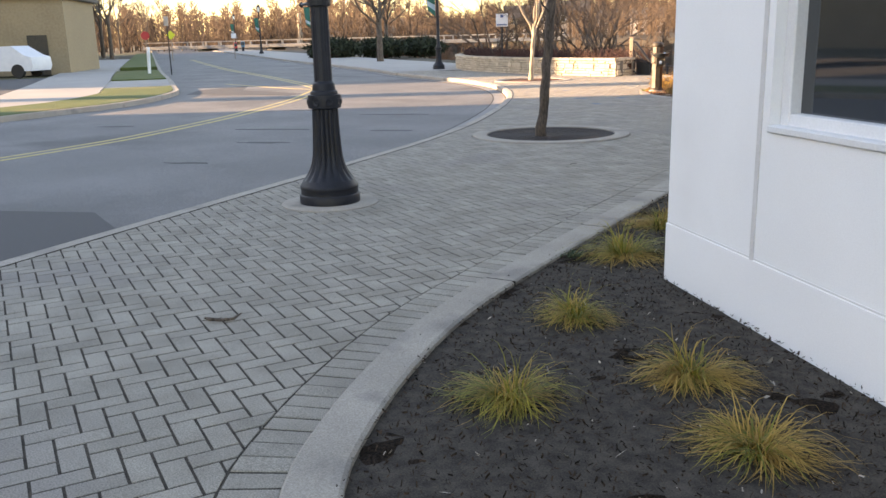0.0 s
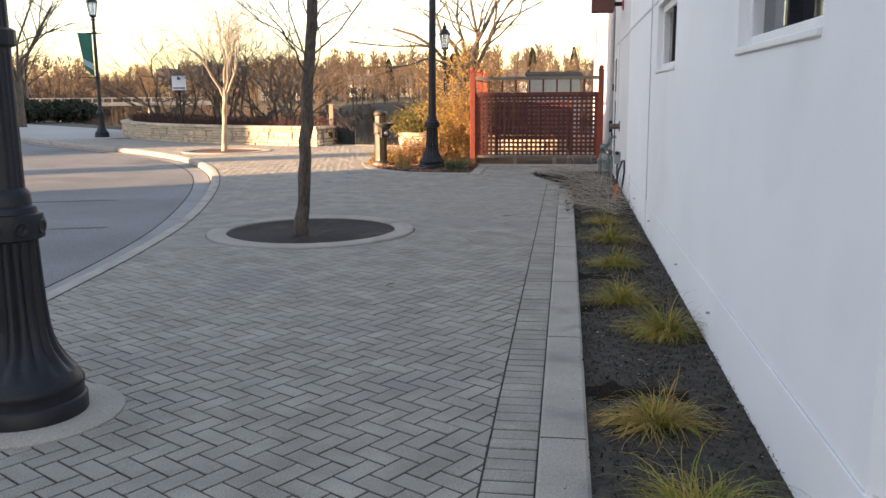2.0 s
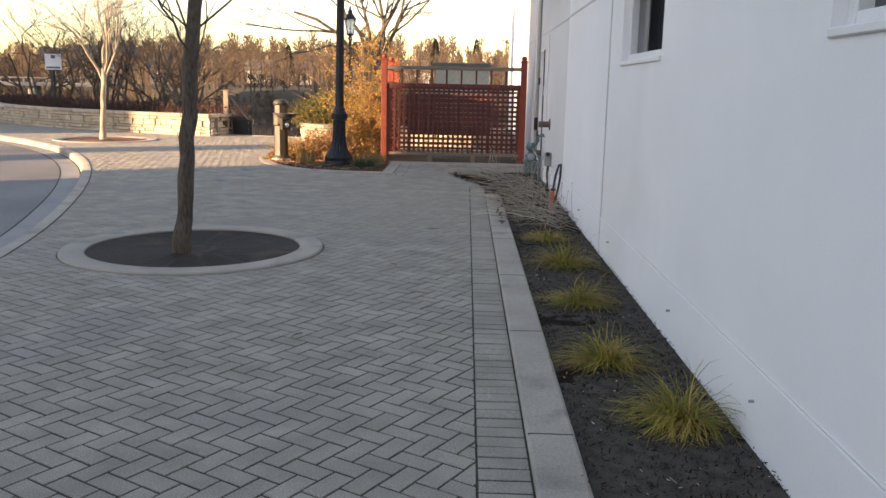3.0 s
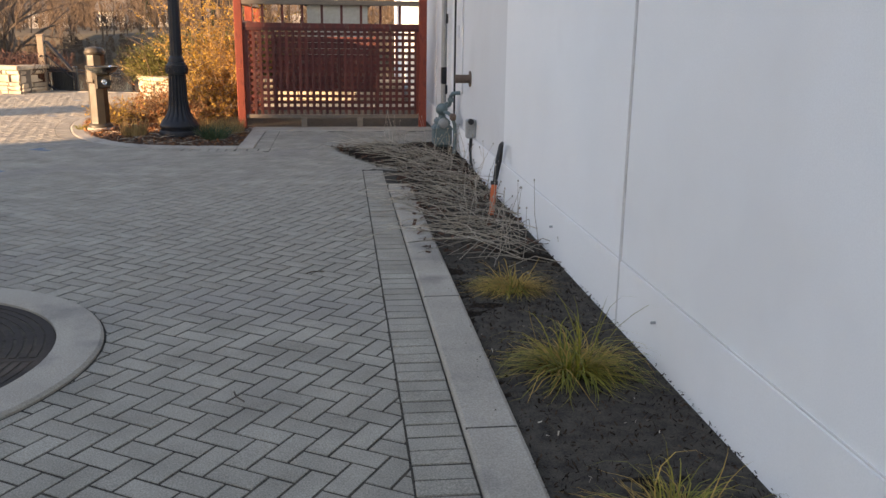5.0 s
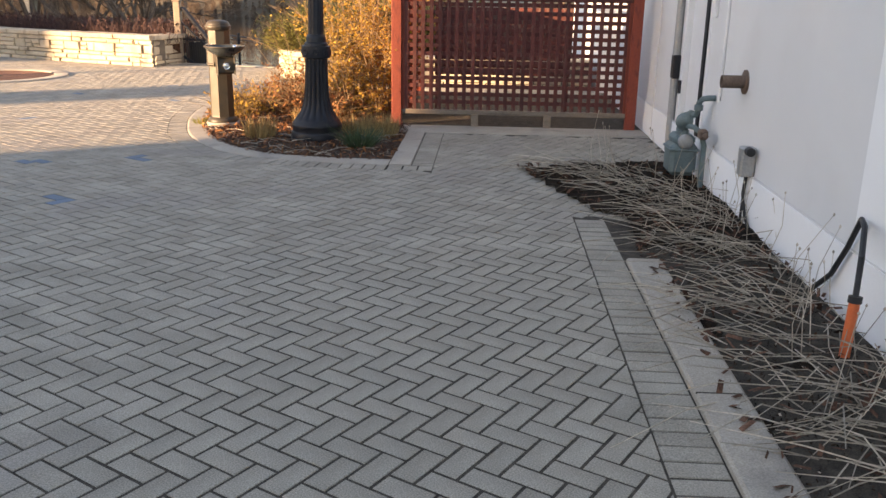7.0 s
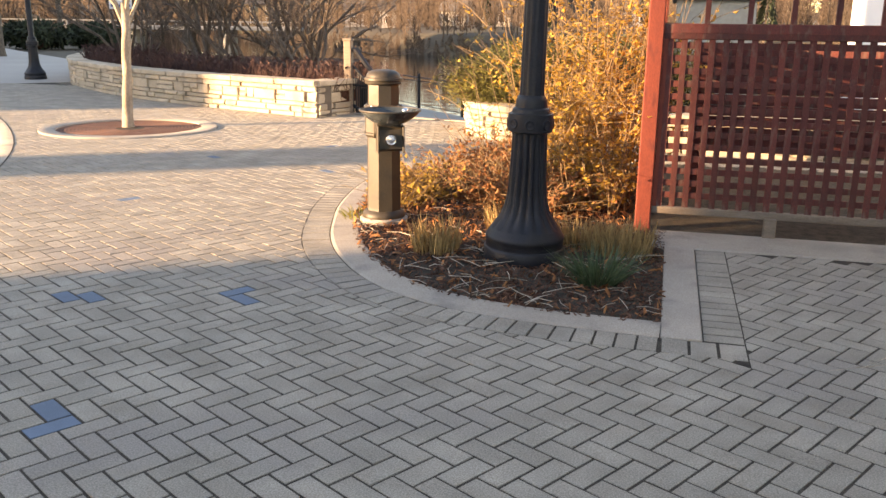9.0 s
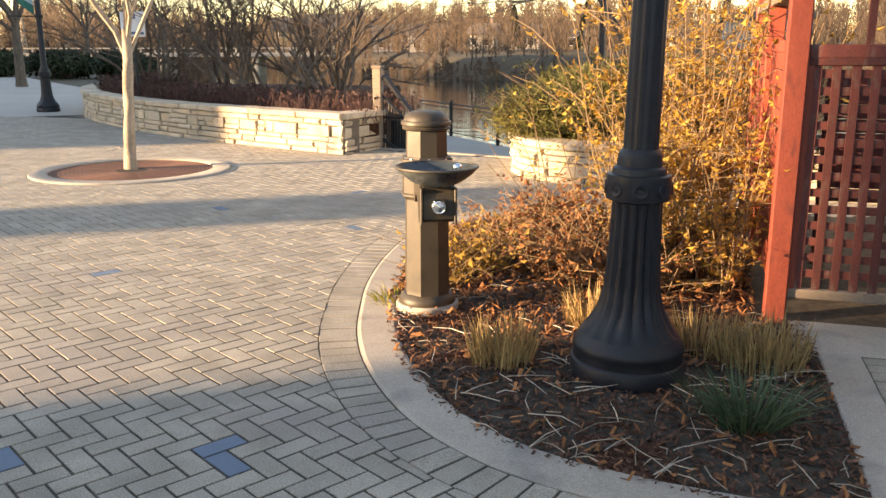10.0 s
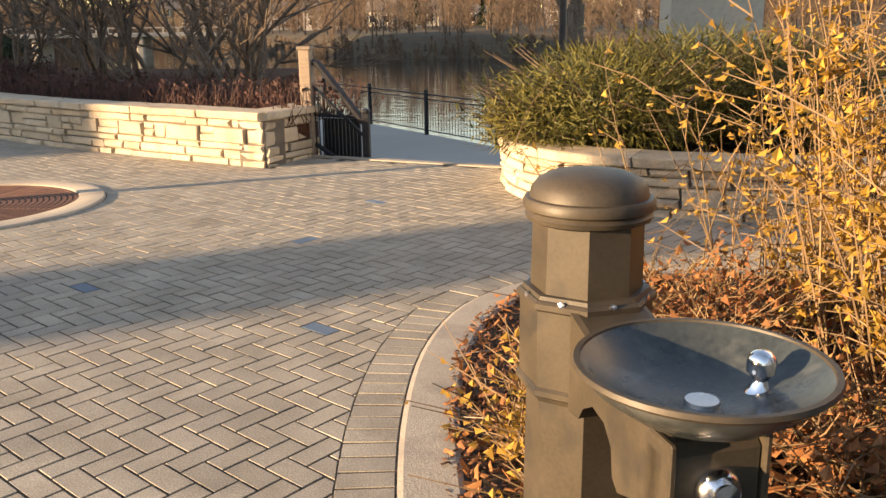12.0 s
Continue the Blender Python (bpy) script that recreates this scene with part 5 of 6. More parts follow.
structure("planter_soil_2", Build().prism([(-6.7, 28.5), (-6.7, 27.2), (-6.4, 26.3), (-5.7, 25.8), (-1.5, 25.5), (-1.5, 28.5)], -1.6, 0.36), SOIL, "soil of the planter", "soil")
# low dark twiggy ground cover behind the wall
gc = Build()
rg = random.Random(12)
sl = np.array(STONE_LINE)
for _ in range(5200):
    k = rg.randrange(0, 62)
    o = 0.42 + 1.6 * rg.random() ** 1.3
    a, b_ = sl[k], sl[min(k + 1, len(sl) - 1)]
    t = Vector(b_ - a).normalized()
    f = rg.random()
    q = Vector((a[0] + (b_[0] - a[0]) * f + t.y * o, a[1] + (b_[1] - a[1]) * f - t.x * o, 0.40))
    h = rg.uniform(0.12, 0.45)
    e = q + Vector((rg.gauss(0, 0.10), rg.gauss(0, 0.10), h))
    m_ = (q + e) / 2 + Vector((rg.gauss(0, 0.03), rg.gauss(0, 0.03), 0))
    gc.tube([q, m_, e], [0.006, 0.005, 0.003], 3, cap=False)
    if rg.random() < 0.8:
        v = Vector((rg.gauss(0, 1), rg.gauss(0, 1), rg.gauss(0, 1))) * 0.03
        gc.add([tuple(e), tuple(e + v), tuple(e + Vector((v.y, v.z, v.x)))], [(0, 1, 2)])
tagged(part("ground_cover", gc, TWIG_DARK), "dark reddish-brown dormant ground cover behind the stone wall", "ground cover", kind="stuff")

# ---- sign, stairs and railings by the river ----
sg = thing("information_sign", "white and blue sign on a thin post behind the stone wall", "sign", pose(-15.35, 31.0, 0.4, 0, 0, 22))
part("post", Build().tube([(0, 0, -0.1), (0, 0, 1.3)], 0.03, 6), IRON, sg)
part("panel", Build().box((0, -0.05, 1.55), (0.46, 0.03, 0.48), bevel=0.008), SIGN_WHITE, sg)
for z, h, w_ in ((1.38, 0.05, 0.4), (1.70, 0.10, 0.12)):
    part("bar", Build().box((0, -0.07, z), (w_, 0.008, h)), SIGN_BLUE, sg, "blue bar")

stair = thing("stairs", "concrete stairs going down to the river terrace", "stairs")
sd = Vector((-0.25, 0.97))
for i in range(8):
    c = Vector((-8.9, 28.55)) + sd * (0.15 + 0.3 * i)
    part("step", Build().box((c.x, c.y, -0.17 * (i + 1) - 0.2), (1.0, 0.31, 0.40), math.atan2(-sd.x, sd.y) + 0.0, bevel=0.01), CONCRETE, stair)
hr = thing("stair_rail", "weathered post and dark sloping handrail with black balusters at the stairs", "handrail")
part("wood_post", Build().box((-9.28, 28.40, 0.55), (0.13, 0.13, 1.3), bevel=0.01), GREY_WOOD, hr, "weathered square wooden post")
part("post_cap", Build().box((-9.28, 28.40, 1.215), (0.16, 0.16, 0.04), bevel=0.008), GREY_WOOD, hr)
NP, NQ = Vector((-9.22, 28.40, 0)), Vector((-8.58, 28.30, 0))
part("newel", Build().box((NQ.x, NQ.y, 0.2), (0.08, 0.08, 0.62), bevel=0.008).lathe([(0.05, 0.5), (0.058, 0.52), (0.05, 0.545), (0.0, 0.56)], 10, (NQ.x, NQ.y, 0)), IRON, hr, "black newel post")
part("handrail", Build().tube([NP + Vector((0.02, 0, 1.06)), NP + Vector((0.07, 0, 1.05)), NQ + Vector((-0.04, 0, 0.42)), NQ + Vector((0, 0, 0.38))], 0.042, 8), IRON, hr, "dark heavy sloping handrail", smooth=True)
part("lower_rail", Build().tube([NP + Vector((0, 0, 0.80)), NQ + Vector((0, 0, 0.22))], 0.02, 6), IRON, hr)
part("cross_rail", Build().tube([NP + Vector((0, 0.02, 0.47)), NQ + Vector((0, 0.02, 0.45))], 0.02, 6), IRON, hr)
part("toe_rail", Build().tube([NP + Vector((0, 0.02, 0.14)), NQ + Vector((-0.3, 0.02, -0.06))], 0.028, 6), IRON, hr)
for i in range(14):
    t = (i + 0.5) / 14
    q = NP.lerp(NQ, t)
    part("baluster", Build().tube([(q.x, q.y, -0.2), (q.x, q.y, 0.80 - 0.58 * t)], 0.008, 4), IRON, hr)
# black sheet added for the shade in the stairwell
part("back_panel", Build().box((-8.95, 28.62, 0.1), (0.46, 0.03, 0.62), -0.16, bevel=0.004), IRON, hr, "dark sheet standing in for the stairwell shade behind the balusters")


def river_rail(p, q, z, n, label):
    ob = thing("railing", label, "railing", group="river railing")
    p, q = Vector(p), Vector(q)
    for i in range(n + 1):
        c = p + (q - p) * i / n
        part("post", Build().box((c.x, c.y, z + 0.58), (0.09, 0.09, 1.2), math.atan2((q - p).y, (q - p).x), bevel=0.006), IRON, ob)
    for h in (1.05, 0.93, 0.12):
        part("rail", Build().tube([(p.x, p.y, z + h), (q.x, q.y, z + h)], 0.022 if h > 1 else 0.015, 6), IRON, ob)
    k = int((q - p).length / 0.13)
    bm_ = mesh_of(Build().tube([(0, 0, 0.12), (0, 0, 0.93)], 0.009, 4), "baluster", IRON)
    for i in range(k):
        c = p + (q - p) * (i + 0.5) / k
        o = part("baluster", bm_, IRON, ob)
        o.location = (c.x, c.y, z)


river_rail((-1.0, 38.55), (-8.2, 38.75), -1.36, 2, "black metal railing along the river terrace")
river_rail((-8.2, 38.75), (-16.65, 48.1), -1.36, 4, "black metal railing along the river terrace")
river_rail((-16.65, 48.1), (-23.9, 56.1), -1.36, 3, "black metal railing along the river terrace")

# ---- evergreen on the planter ----
jb, js = Build(), Build()
rg = random.Random(33)
for c, s, k in (((-5.9, 26.8, 0.80), (1.0, 0.95, 0.5), 5600), ((-5.0, 27.1, 0.88), (1.0, 0.9, 0.52), 4600), ((-6.4, 26.6, 0.62), (0.66, 0.62, 0.34), 2800), ((-4.2, 27.0, 0.80), (0.8, 0.8, 0.5), 2800)):
    leaf_mass(jb, rg, c, s, int(k * 1.7), 0.055, 0.45, 0.13, 2.2)
    for _ in range(90):
        a = rg.uniform(0, 6.28)
        e = Vector((c[0] + math.cos(a) * s[0] * rg.uniform(0.9, 1.25), c[1] + math.sin(a) * s[1] * rg.uniform(0.9, 1.25), c[2] + rg.uniform(-0.5, 1.0) * s[2]))
        js.tube([(c[0], c[1], 0.3), ((c[0] + e.x) / 2, (c[1] + e.y) / 2, (0.3 + e.z) / 2 + 0.12), e], [0.014, 0.01, 0.003], 4, cap=False)
        for _ in range(14):
            p = e + Vector((rg.gauss(0, 0.07), rg.gauss(0, 0.07), rg.gauss(0, 0.05)))
            v = Vector((math.cos(a) + rg.gauss(0, 0.5), math.sin(a) + rg.gauss(0, 0.5), rg.gauss(0.2, 0.4))).normalized() * 0.10
            u = Vector((-v.y, v.x, 0)).normalized() * 0.012
            jb.add([tuple(p - u), tuple(p + u), tuple(p + v)], [(0, 1, 2)])
ju = thing("juniper", "wide olive-green evergreen shrub spilling over the stone planter", "shrub")
part("foliage", jb, JUNIPER_MAT, ju)
part("branch_frame", js, TWIG, ju)

# ---- tall golden shrub beside the fence ----
def leaf(b, p, d, size, curl=0.3):
    u = d.cross(Vector((0.2, 0.1, 1))).normalized() * size * 0.36
    n = d.cross(u).normalized() * size * curl
    b.add([tuple(p), tuple(p + d * size * 0.45 + u + n), tuple(p + d * size), tuple(p + d * size * 0.45 - u + n)], [(0, 1, 2), (0, 2, 3)])


def leafy_shrub(name, centre, r, h, stems, leaves, seed, label, tall=0.0, mat_leaf=LEAF_GOLD, lean=0.25):
    rg = random.Random(seed)
    st, lf = Build(), Build()
    for i in range(stems):
        a, rr = rg.uniform(0, 6.283), r * math.sqrt(rg.random()) * 0.55
        p = Vector((rr * math.cos(a), rr * math.sin(a), -0.05))
        d = Vector((math.cos(a) * lean * rg.random() + rg.gauss(0, 0.06), math.sin(a) * lean * rg.random() + rg.gauss(0, 0.06), 1)).normalized()
        hh = h * rg.uniform(0.45, 1.0)
        k = 6
        pts = [p]
        for j in range(k):
            d = (d + Vector((rg.gauss(0, 0.08), rg.gauss(0, 0.08), 0))).normalized()
            pts.append(pts[-1] + d * hh / k)
        st.tube(pts, [0.0062 * (1 - 0.12 * j) for j in range(k + 1)], 4, cap=False)
        for _ in range(7):
            j = rg.randint(1, k)
            q = pts[j]
            e = q + Vector((rg.gauss(0, 0.22), rg.gauss(0, 0.22), rg.uniform(0.02, 0.3)))
            st.tube([q, (q + e) / 2 + Vector((0, 0, rg.gauss(0, 0.03))), e], [0.0036, 0.0028, 0.0018], 3, cap=False)
            for _ in range(leaves):
                t = rg.random()
                w = q + (e - q) * t
                leaf(lf, w, Vector((rg.gauss(0, 1), rg.gauss(0, 1), rg.gauss(-0.3, 0.7))).normalized(), rg.uniform(0.02, 0.06))
    ob = thing(name, label, "shrub", pose(*centre, 0.0))
    part("stem", st, STEM_GOLD, ob)
    part("foliage", lf, mat_leaf, ob)
    return ob


leafy_shrub("golden_shrub", (-4.72, 22.3), 0.9, 2.7, 58, 9, 5, "tall golden autumn shrub with upright stems beside the red fence")
leafy_shrub("golden_shrub", (-4.95, 23.2), 0.55, 1.5, 34, 5, 6, "lower golden autumn shrub at the end of the mulch bed")
leafy_shrub("golden_shrub", (-5.35, 23.2), 0.8, 1.5, 22, 2, 17, "open golden shrub with arching thin twigs", lean=0.75)
leafy_shrub("golden_shrub", (-4.6, 21.75), 0.6, 1.3, 44, 8, 9, "small yellow-leaved shrub growing against the red fence")
leafy_shrub("golden_shrub", (-4.6, 23.6), 0.7, 3.3, 30, 8, 16, "tall thin golden shrub behind the fence corner")
leafy_shrub("dry_perennial", (-5.4, 21.95), 0.7, 0.32, 44, 5, 7, "dry brown perennial stems in the mulch bed", mat_leaf=LEAF_BROWN, lean=0.5)
leafy_shrub("dry_perennial", (-5.0, 21.5), 0.65, 0.36, 40, 5, 8, "dry brown perennial stems behind the lamp post", mat_leaf=LEAF_BROWN, lean=0.5)
leafy_shrub("dry_perennial", (-5.75, 22.6), 0.6, 0.45, 40, 6, 18, "dry orange-brown perennial stems at the back of the bed", mat_leaf=LEAF_BROWN, lean=0.5)
leafy_shrub("yellow_groundcover", (-6.1, 21.75), 0.35, 0.25, 40, 4, 10, "low yellow-leaved plant behind the fountain", lean=0.8)
leafy_shrub("yellow_groundcover", (-6.12, 21.3), 0.14, 0.08, 9, 3, 11, "small yellow tuft at the foot of the fountain", lean=0.5)


# ---- grasses ----
def tuft_mesh(seed, blades, length, width, up, r0=0.06, name="blades", mat=BLADE):
    """Blades in locks that rise, lean out together and droop under their own weight."""
    rg = random.Random(seed)
    b = Build()
    locks = [(rg.uniform(0, 6.283), rg.uniform(0.55, 1.0), rg.uniform(0.75, 1.15)) for _ in range(15)]
    sweep = Vector((rg.gauss(0, 0.14), rg.gauss(0, 0.14), 0))
    for _ in range(blades):
        a0, steep, ll = rg.choice(locks)
        a = a0 + rg.gauss(0, 0.38)
        out = Vector((math.cos(a), math.sin(a), 0))
        p = out * r0 * rg.random() + Vector((rg.gauss(0, 0.018), rg.gauss(0, 0.018), -0.01))
        l = length * ll * rg.choice((rg.uniform(0.3, 0.7), rg.uniform(0.7, 1.1), rg.uniform(0.85, 1.25)))
        d = (out * rg.uniform(0.25, 1.0) + sweep + Vector((0, 0, up * steep * rg.uniform(0.7, 1.6)))).normalized()
        curl = Vector((rg.gauss(0, 0.09), rg.gauss(0, 0.09), 0))
        w = width * rg.uniform(0.6, 1.2)
        k = 6
        vs = []
        for i in range(k + 1):
            s = Vector((-d.y, d.x, 0))
            s = s.normalized() if s.length > 1e-4 else Vector((1, 0, 0))
            ww = s * w * (1 - (i / k) ** 2 * 0.9) * 0.5
            vs += [tuple(p - ww), tuple(p + ww)]
            d = (d + curl + Vector((0, 0, -0.24 - 0.10 * i * rg.random()))).normalized()
            p = p + d * l / k
            p.z = max(p.z, 0.008 + 0.012 * rg.random())
        b.add(vs, [(2 * i, 2 * i + 1, 2 * i + 3, 2 * i + 2) for i in range(k)])
    return mesh_of(b, name, mat)


def tuft(x, y, variant, scale, rz, label, dry):
    ob = thing("sedge_tuft", label, "ornamental grass", pose(x, y, 0, 0, 0, rz), "sedge tufts along the wall")
    ob.scale = (scale, scale, scale)
    for me, lab in variant:
        part("foliage" if lab == "" else "dry_foliage", me, None, ob, lab)
    return ob


FRESH = [[(tuft_mesh(100 + i, 330, 0.33, 0.0055, 1.0), ""), (tuft_mesh(120 + i, 260, 0.33, 0.005, 0.6, mat=BLADE_DRY), "dry straw-coloured outer blades")] for i in range(4)]
DRY = [[(tuft_mesh(140 + i, 150, 0.29, 0.005, 1.0), ""), (tuft_mesh(160 + i, 430, 0.30, 0.005, 0.65, mat=BLADE_DRY), "dry straw-coloured outer blades")] for i in range(4)]
for i, (x, y, s, d) in enumerate(((-1.40, 3.33, 0.92, 0), (-0.81, 3.89, 1.0, 1), (-0.44, 3.34, 1.0, 1), (-1.54, 4.40, 0.85, 0), (-1.72, 5.70, 1.15, 0), (-1.78, 6.62, 1.05, 1), (-1.57, 8.16, 1.12, 0), (-1.8, 8.95, 1.0, 0), (-1.76, 10.3, 1.0, 0), (-1.74, 11.55, 1.2, 0), (-1.76, 12.78, 0.95, 1), (-0.2, 2.2, 1.0, 1), (0.9, 1.9, 1.0, 1))):
    tuft(x, y, (DRY if d else FRESH)[i % 4], s, 47 * i, "dry golden sedge tuft in the soil bed" if d else "yellow-green sedge tuft arching over the soil bed", d)


def upright_tuft(x, y, n, h, r, mat, label, seed, flop=0.15, name="grass_clump"):
    rg = random.Random(seed)
    b = Build()
    for _ in range(n):
        a, q = rg.uniform(0, 6.283), r * math.sqrt(rg.random())
        p = Vector((q * math.cos(a), q * math.sin(a), -0.02))
        e = p + Vector((math.cos(a) * flop * rg.random() * 1.2 + rg.gauss(0, 0.02), math.sin(a) * flop * rg.random() * 1.2 + rg.gauss(0, 0.02), h * rg.uniform(0.5, 1.1)))
        s = Vector((rg.gauss(0, 1), rg.gauss(0, 1), 0)).normalized() * 0.0035
        m_ = (p + e) / 2 + Vector((rg.gauss(0, 0.01), rg.gauss(0, 0.01), 0.02))
        b.add([tuple(p - s), tuple(p + s), tuple(m_ + s), tuple(m_ - s), tuple(e)], [(0, 1, 2, 3), (3, 2, 4)])
    ob = thing(name, label, "grass", pose(x, y, 0))
    part("foliage", b, mat, ob)


upright_tuft(-5.5, 20.05, 330, 0.26, 0.15, STUBBLE, "clipped straw-coloured grass clump in the mulch", 1, 0.06)
upright_tuft(-4.28, 20.35, 420, 0.26, 0.2, STUBBLE, "clipped straw-coloured grass clump beside the fence", 2, 0.07)
upright_tuft(-4.55, 20.5, 260, 0.22, 0.18, STUBBLE, "clipped straw-coloured grass clump behind the lamp post", 3, 0.1)
upright_tuft(-5.1, 20.75, 260, 0.24, 0.18, STUBBLE, "straw-coloured grass clump behind the lamp post", 4, 0.1)
upright_tuft(-4.38, 19.62, 300, 0.24, 0.10, BLADE_GREEN, "dark green grass clump at the corner of the mulch bed", 5, 0.26)
upright_tuft(-6.35, 20.85, 120, 0.10, 0.10, BLADE, "short yellow-green grass at the foot of the fountain", 6, 0.15)
upright_tuft(-2.06, 5.55, 90, 0.05, 0.07, BLADE_GREEN, "small green weed at the edge of the kerb", 7, 0.08, "weed")

# flattened dead stems at the end of the wall bed
for i, (x, y, n, r) in enumerate(((-1.72, 13.7, 40, 0.32), (-1.72, 14.4, 70, 0.42), (-1.75, 15.3, 80, 0.45), (-1.7, 16.3, 75, 0.45), (-1.7, 17.2, 80, 0.5), (-1.85, 18.0, 60, 0.4), (-2.2, 18.55, 55, 0.38))):
    rg = random.Random(300 + i)
    b = Build()
    for _ in range(n):
        a = rg.gauss(3.6, 0.65)
        p = Vector((rg.gauss(0.1, r * 0.5), rg.gauss(0, r * 0.6), rg.uniform(0.0, 0.05)))
        l = rg.uniform(0.2, 0.75)
        e = p + Vector((math.cos(a) * l, math.sin(a) * l, rg.uniform(-0.02, 0.16)))
        e.x = min(e.x, WALL_X - 0.03 - x) if y > 5 else e.x
        e.z = max(e.z, 0.01)
        m_ = (p + e) / 2 + Vector((rg.gauss(0, 0.03), rg.gauss(0, 0.03), rg.uniform(0.0, 0.07)))
        b.tube([p, m_, e], [0.0034, 0.003, 0.0016], 3, cap=False)
    for _ in range(10 if y > 5 else 0):
        p = Vector((rg.gauss(0.15, 0.12), rg.gauss(0, r * 0.6), 0))
        e = p + Vector((rg.gauss(0.0, 0.08), rg.gauss(0, 0.1), rg.uniform(0.2, 0.5)))
        e.x = min(e.x, WALL_X - 0.03 - x)
        b.tube([p, (p + e) / 2 + Vector((rg.gauss(0, 0.03), 0, 0)), e], [0.003, 0.0025, 0.0015], 3, cap=False)
        b.lathe([(0.0, -0.01), (0.007, 0.0), (0.0, 0.012)], 5, tuple(e))
    ob = thing("dead_grass", "flattened grey dead grass stems on the soil", "dead grass", pose(x, y, 0.0), "dead grass along the wall")
    part("stem", b, STRAW, ob)

# ---- litter: chips, leaves, pebbles ----
def scatter(name, n, inside, box, mat, label, category, size, seed, z=0.0, flat=0.5):
    rg = random.Random(seed)
    b = Build()
    k = 0
    while k < n:
        x, y = rg.uniform(box[0], box[1]), rg.uniform(box[2], box[3])
        if not inside(x, y):
            continue
        k += 1
        s = size * rg.uniform(0.4, 1.4)
        p = Vector((x, y, z + rg.uniform(0.0, 0.02)))
        d = Vector((rg.gauss(0, 1), rg.gauss(0, 1), rg.gauss(0, flat))).normalized() * s
        u = Vector((-d.y, d.x, rg.gauss(0, flat) * s)).normalized() * s * rg.uniform(0.2, 0.5)
        h = Vector((0, 0, s * 0.12 + 0.001))
        b.add([tuple(p - d - u), tuple(p + d - u * 0.6), tuple(p + d * 0.8 + u), tuple(p - d * 0.9 + u * 0.8), tuple(p + h)], [(0, 1, 4), (1, 2, 4), (2, 3, 4), (3, 0, 4)])
    return tagged(part(name, b, mat), label, category, kind="stuff")


scatter("bark_chips", 24000, in_bed2, (-6.7, -4.0, 18.95, 24.0), CHIP, "loose brown bark chips on the mulch bed", "bark chips", 0.015, 1)
ms = Build()
rg = random.Random(77)
k = 0
while k < 260:
    p = Vector((rg.uniform(-6.5, -4.0), rg.uniform(19.0, 23.0) if k % 3 else rg.uniform(19.0, 20.6), rg.uniform(0.012, 0.03)))
    if not in_bed2(p.x, p.y):
        continue
    k += 1
    a, l = rg.uniform(0, 6.283), rg.uniform(0.05, 0.24)
    e = p + Vector((math.cos(a) * l, math.sin(a) * l, rg.uniform(-0.005, 0.02)))
    if not in_bed2(e.x, e.y):
        continue
    ms.tube([p, (p + e) / 2 + Vector((rg.gauss(0, 0.012), rg.gauss(0, 0.012), 0.008)), e], [0.0028, 0.0026, 0.0014], 3, cap=False)
tagged(part("mulch_straw", ms, STRAW), "pale dry straw stems lying on the mulch", "straw", kind="stuff")
scatter("front_leaves", 420, in_bed2, (-6.4, -4.0, 19.0, 20.6), LEAF_BROWN, "brown leaves lying on the mulch", "fallen leaves", 0.024, 22, 0.012, 0.6)
scatter("fallen_leaves", 3600, lambda x, y: in_bed2(x, y) and y > 20.3 + 0.3 * math.sin(x * 4), (-6.7, -4.2, 20.2, 24.0), LEAF_BROWN, "fallen brown and orange leaves", "fallen leaves", 0.026, 2, 0.015, 0.8)
scatter("soil_crumbs", 30000, in_bed1, (-2.4, 1.6, 1.0, 18.7), CRUMB, "dry crumbs and bark bits on the soil", "soil crumbs", 0.009, 3, 0.005, 0.9)
scatter("straw_bits", 500, in_bed1, (-2.4, 1.6, 1.0, 18.7), STRAW, "pale bits of straw on the soil", "straw bits", 0.008, 13, 0.006, 0.5)
scatter("wall_bed_leaves", 800, lambda x, y: in_bed1(x, y) and y > 13.5, (-3.0, -1.36, 13.5, 19.1), CHIP, "dead leaves and bark at the end of the bed", "dead leaves", 0.03, 5, 0.03)
scatter("pebbles", 40, in_bed1, (-2.2, 0.5, 2.0, 9.0), CONCRETE, "small pale pebbles on the soil", "pebbles", 0.02, 4, 0.0, 0.9)
ob = thing("fallen_branch", "curved dark bark strip lying on the pavers", "branch", pose(-3.16, 3.52, 0.004, 0, 0, 30))
part("strip", Build().tube([(-0.10, 0.03, 0.008), (-0.06, -0.005, 0.012), (0.0, -0.015, 0.01), (0.06, 0.0, 0.012), (0.095, 0.035, 0.03)], [0.006, 0.011, 0.009, 0.008, 0.003], 6), BARK, ob)
for x, y, r in ((-2.9, 13.2, 20), (-3.55, 9.3, 70), (-3.15, 11.4, 120)):
    ob = thing("twig", "small dry twig on the pavers", "twig", pose(x, y, 0.003, 0, 0, r))
    part("stem", Build().tube([(-0.05, 0, 0.004), (0, 0.01, 0.008), (0.06, -0.005, 0.004)], 0.0035, 4), BARK, ob)

# ---- fixtures on the wall ----
WX = WALL_X + 0.018
gm = thing("gas_meter", "grey-green gas meter with pipes against the white wall", "gas meter", pose(WX, 18.35, 0))
part("body", Build().box((-0.20, 0, 0.22), (0.22, 0.27, 0.27), bevel=0.035), METER_GREY, gm)
part("flange", Build().box((-0.20, 0, 0.30), (0.245, 0.295, 0.02), bevel=0.008), METER_GREY, gm)
part("top", Build().box((-0.20, 0, 0.375), (0.18, 0.24, 0.09), bevel=0.03), METER_GREY, gm)
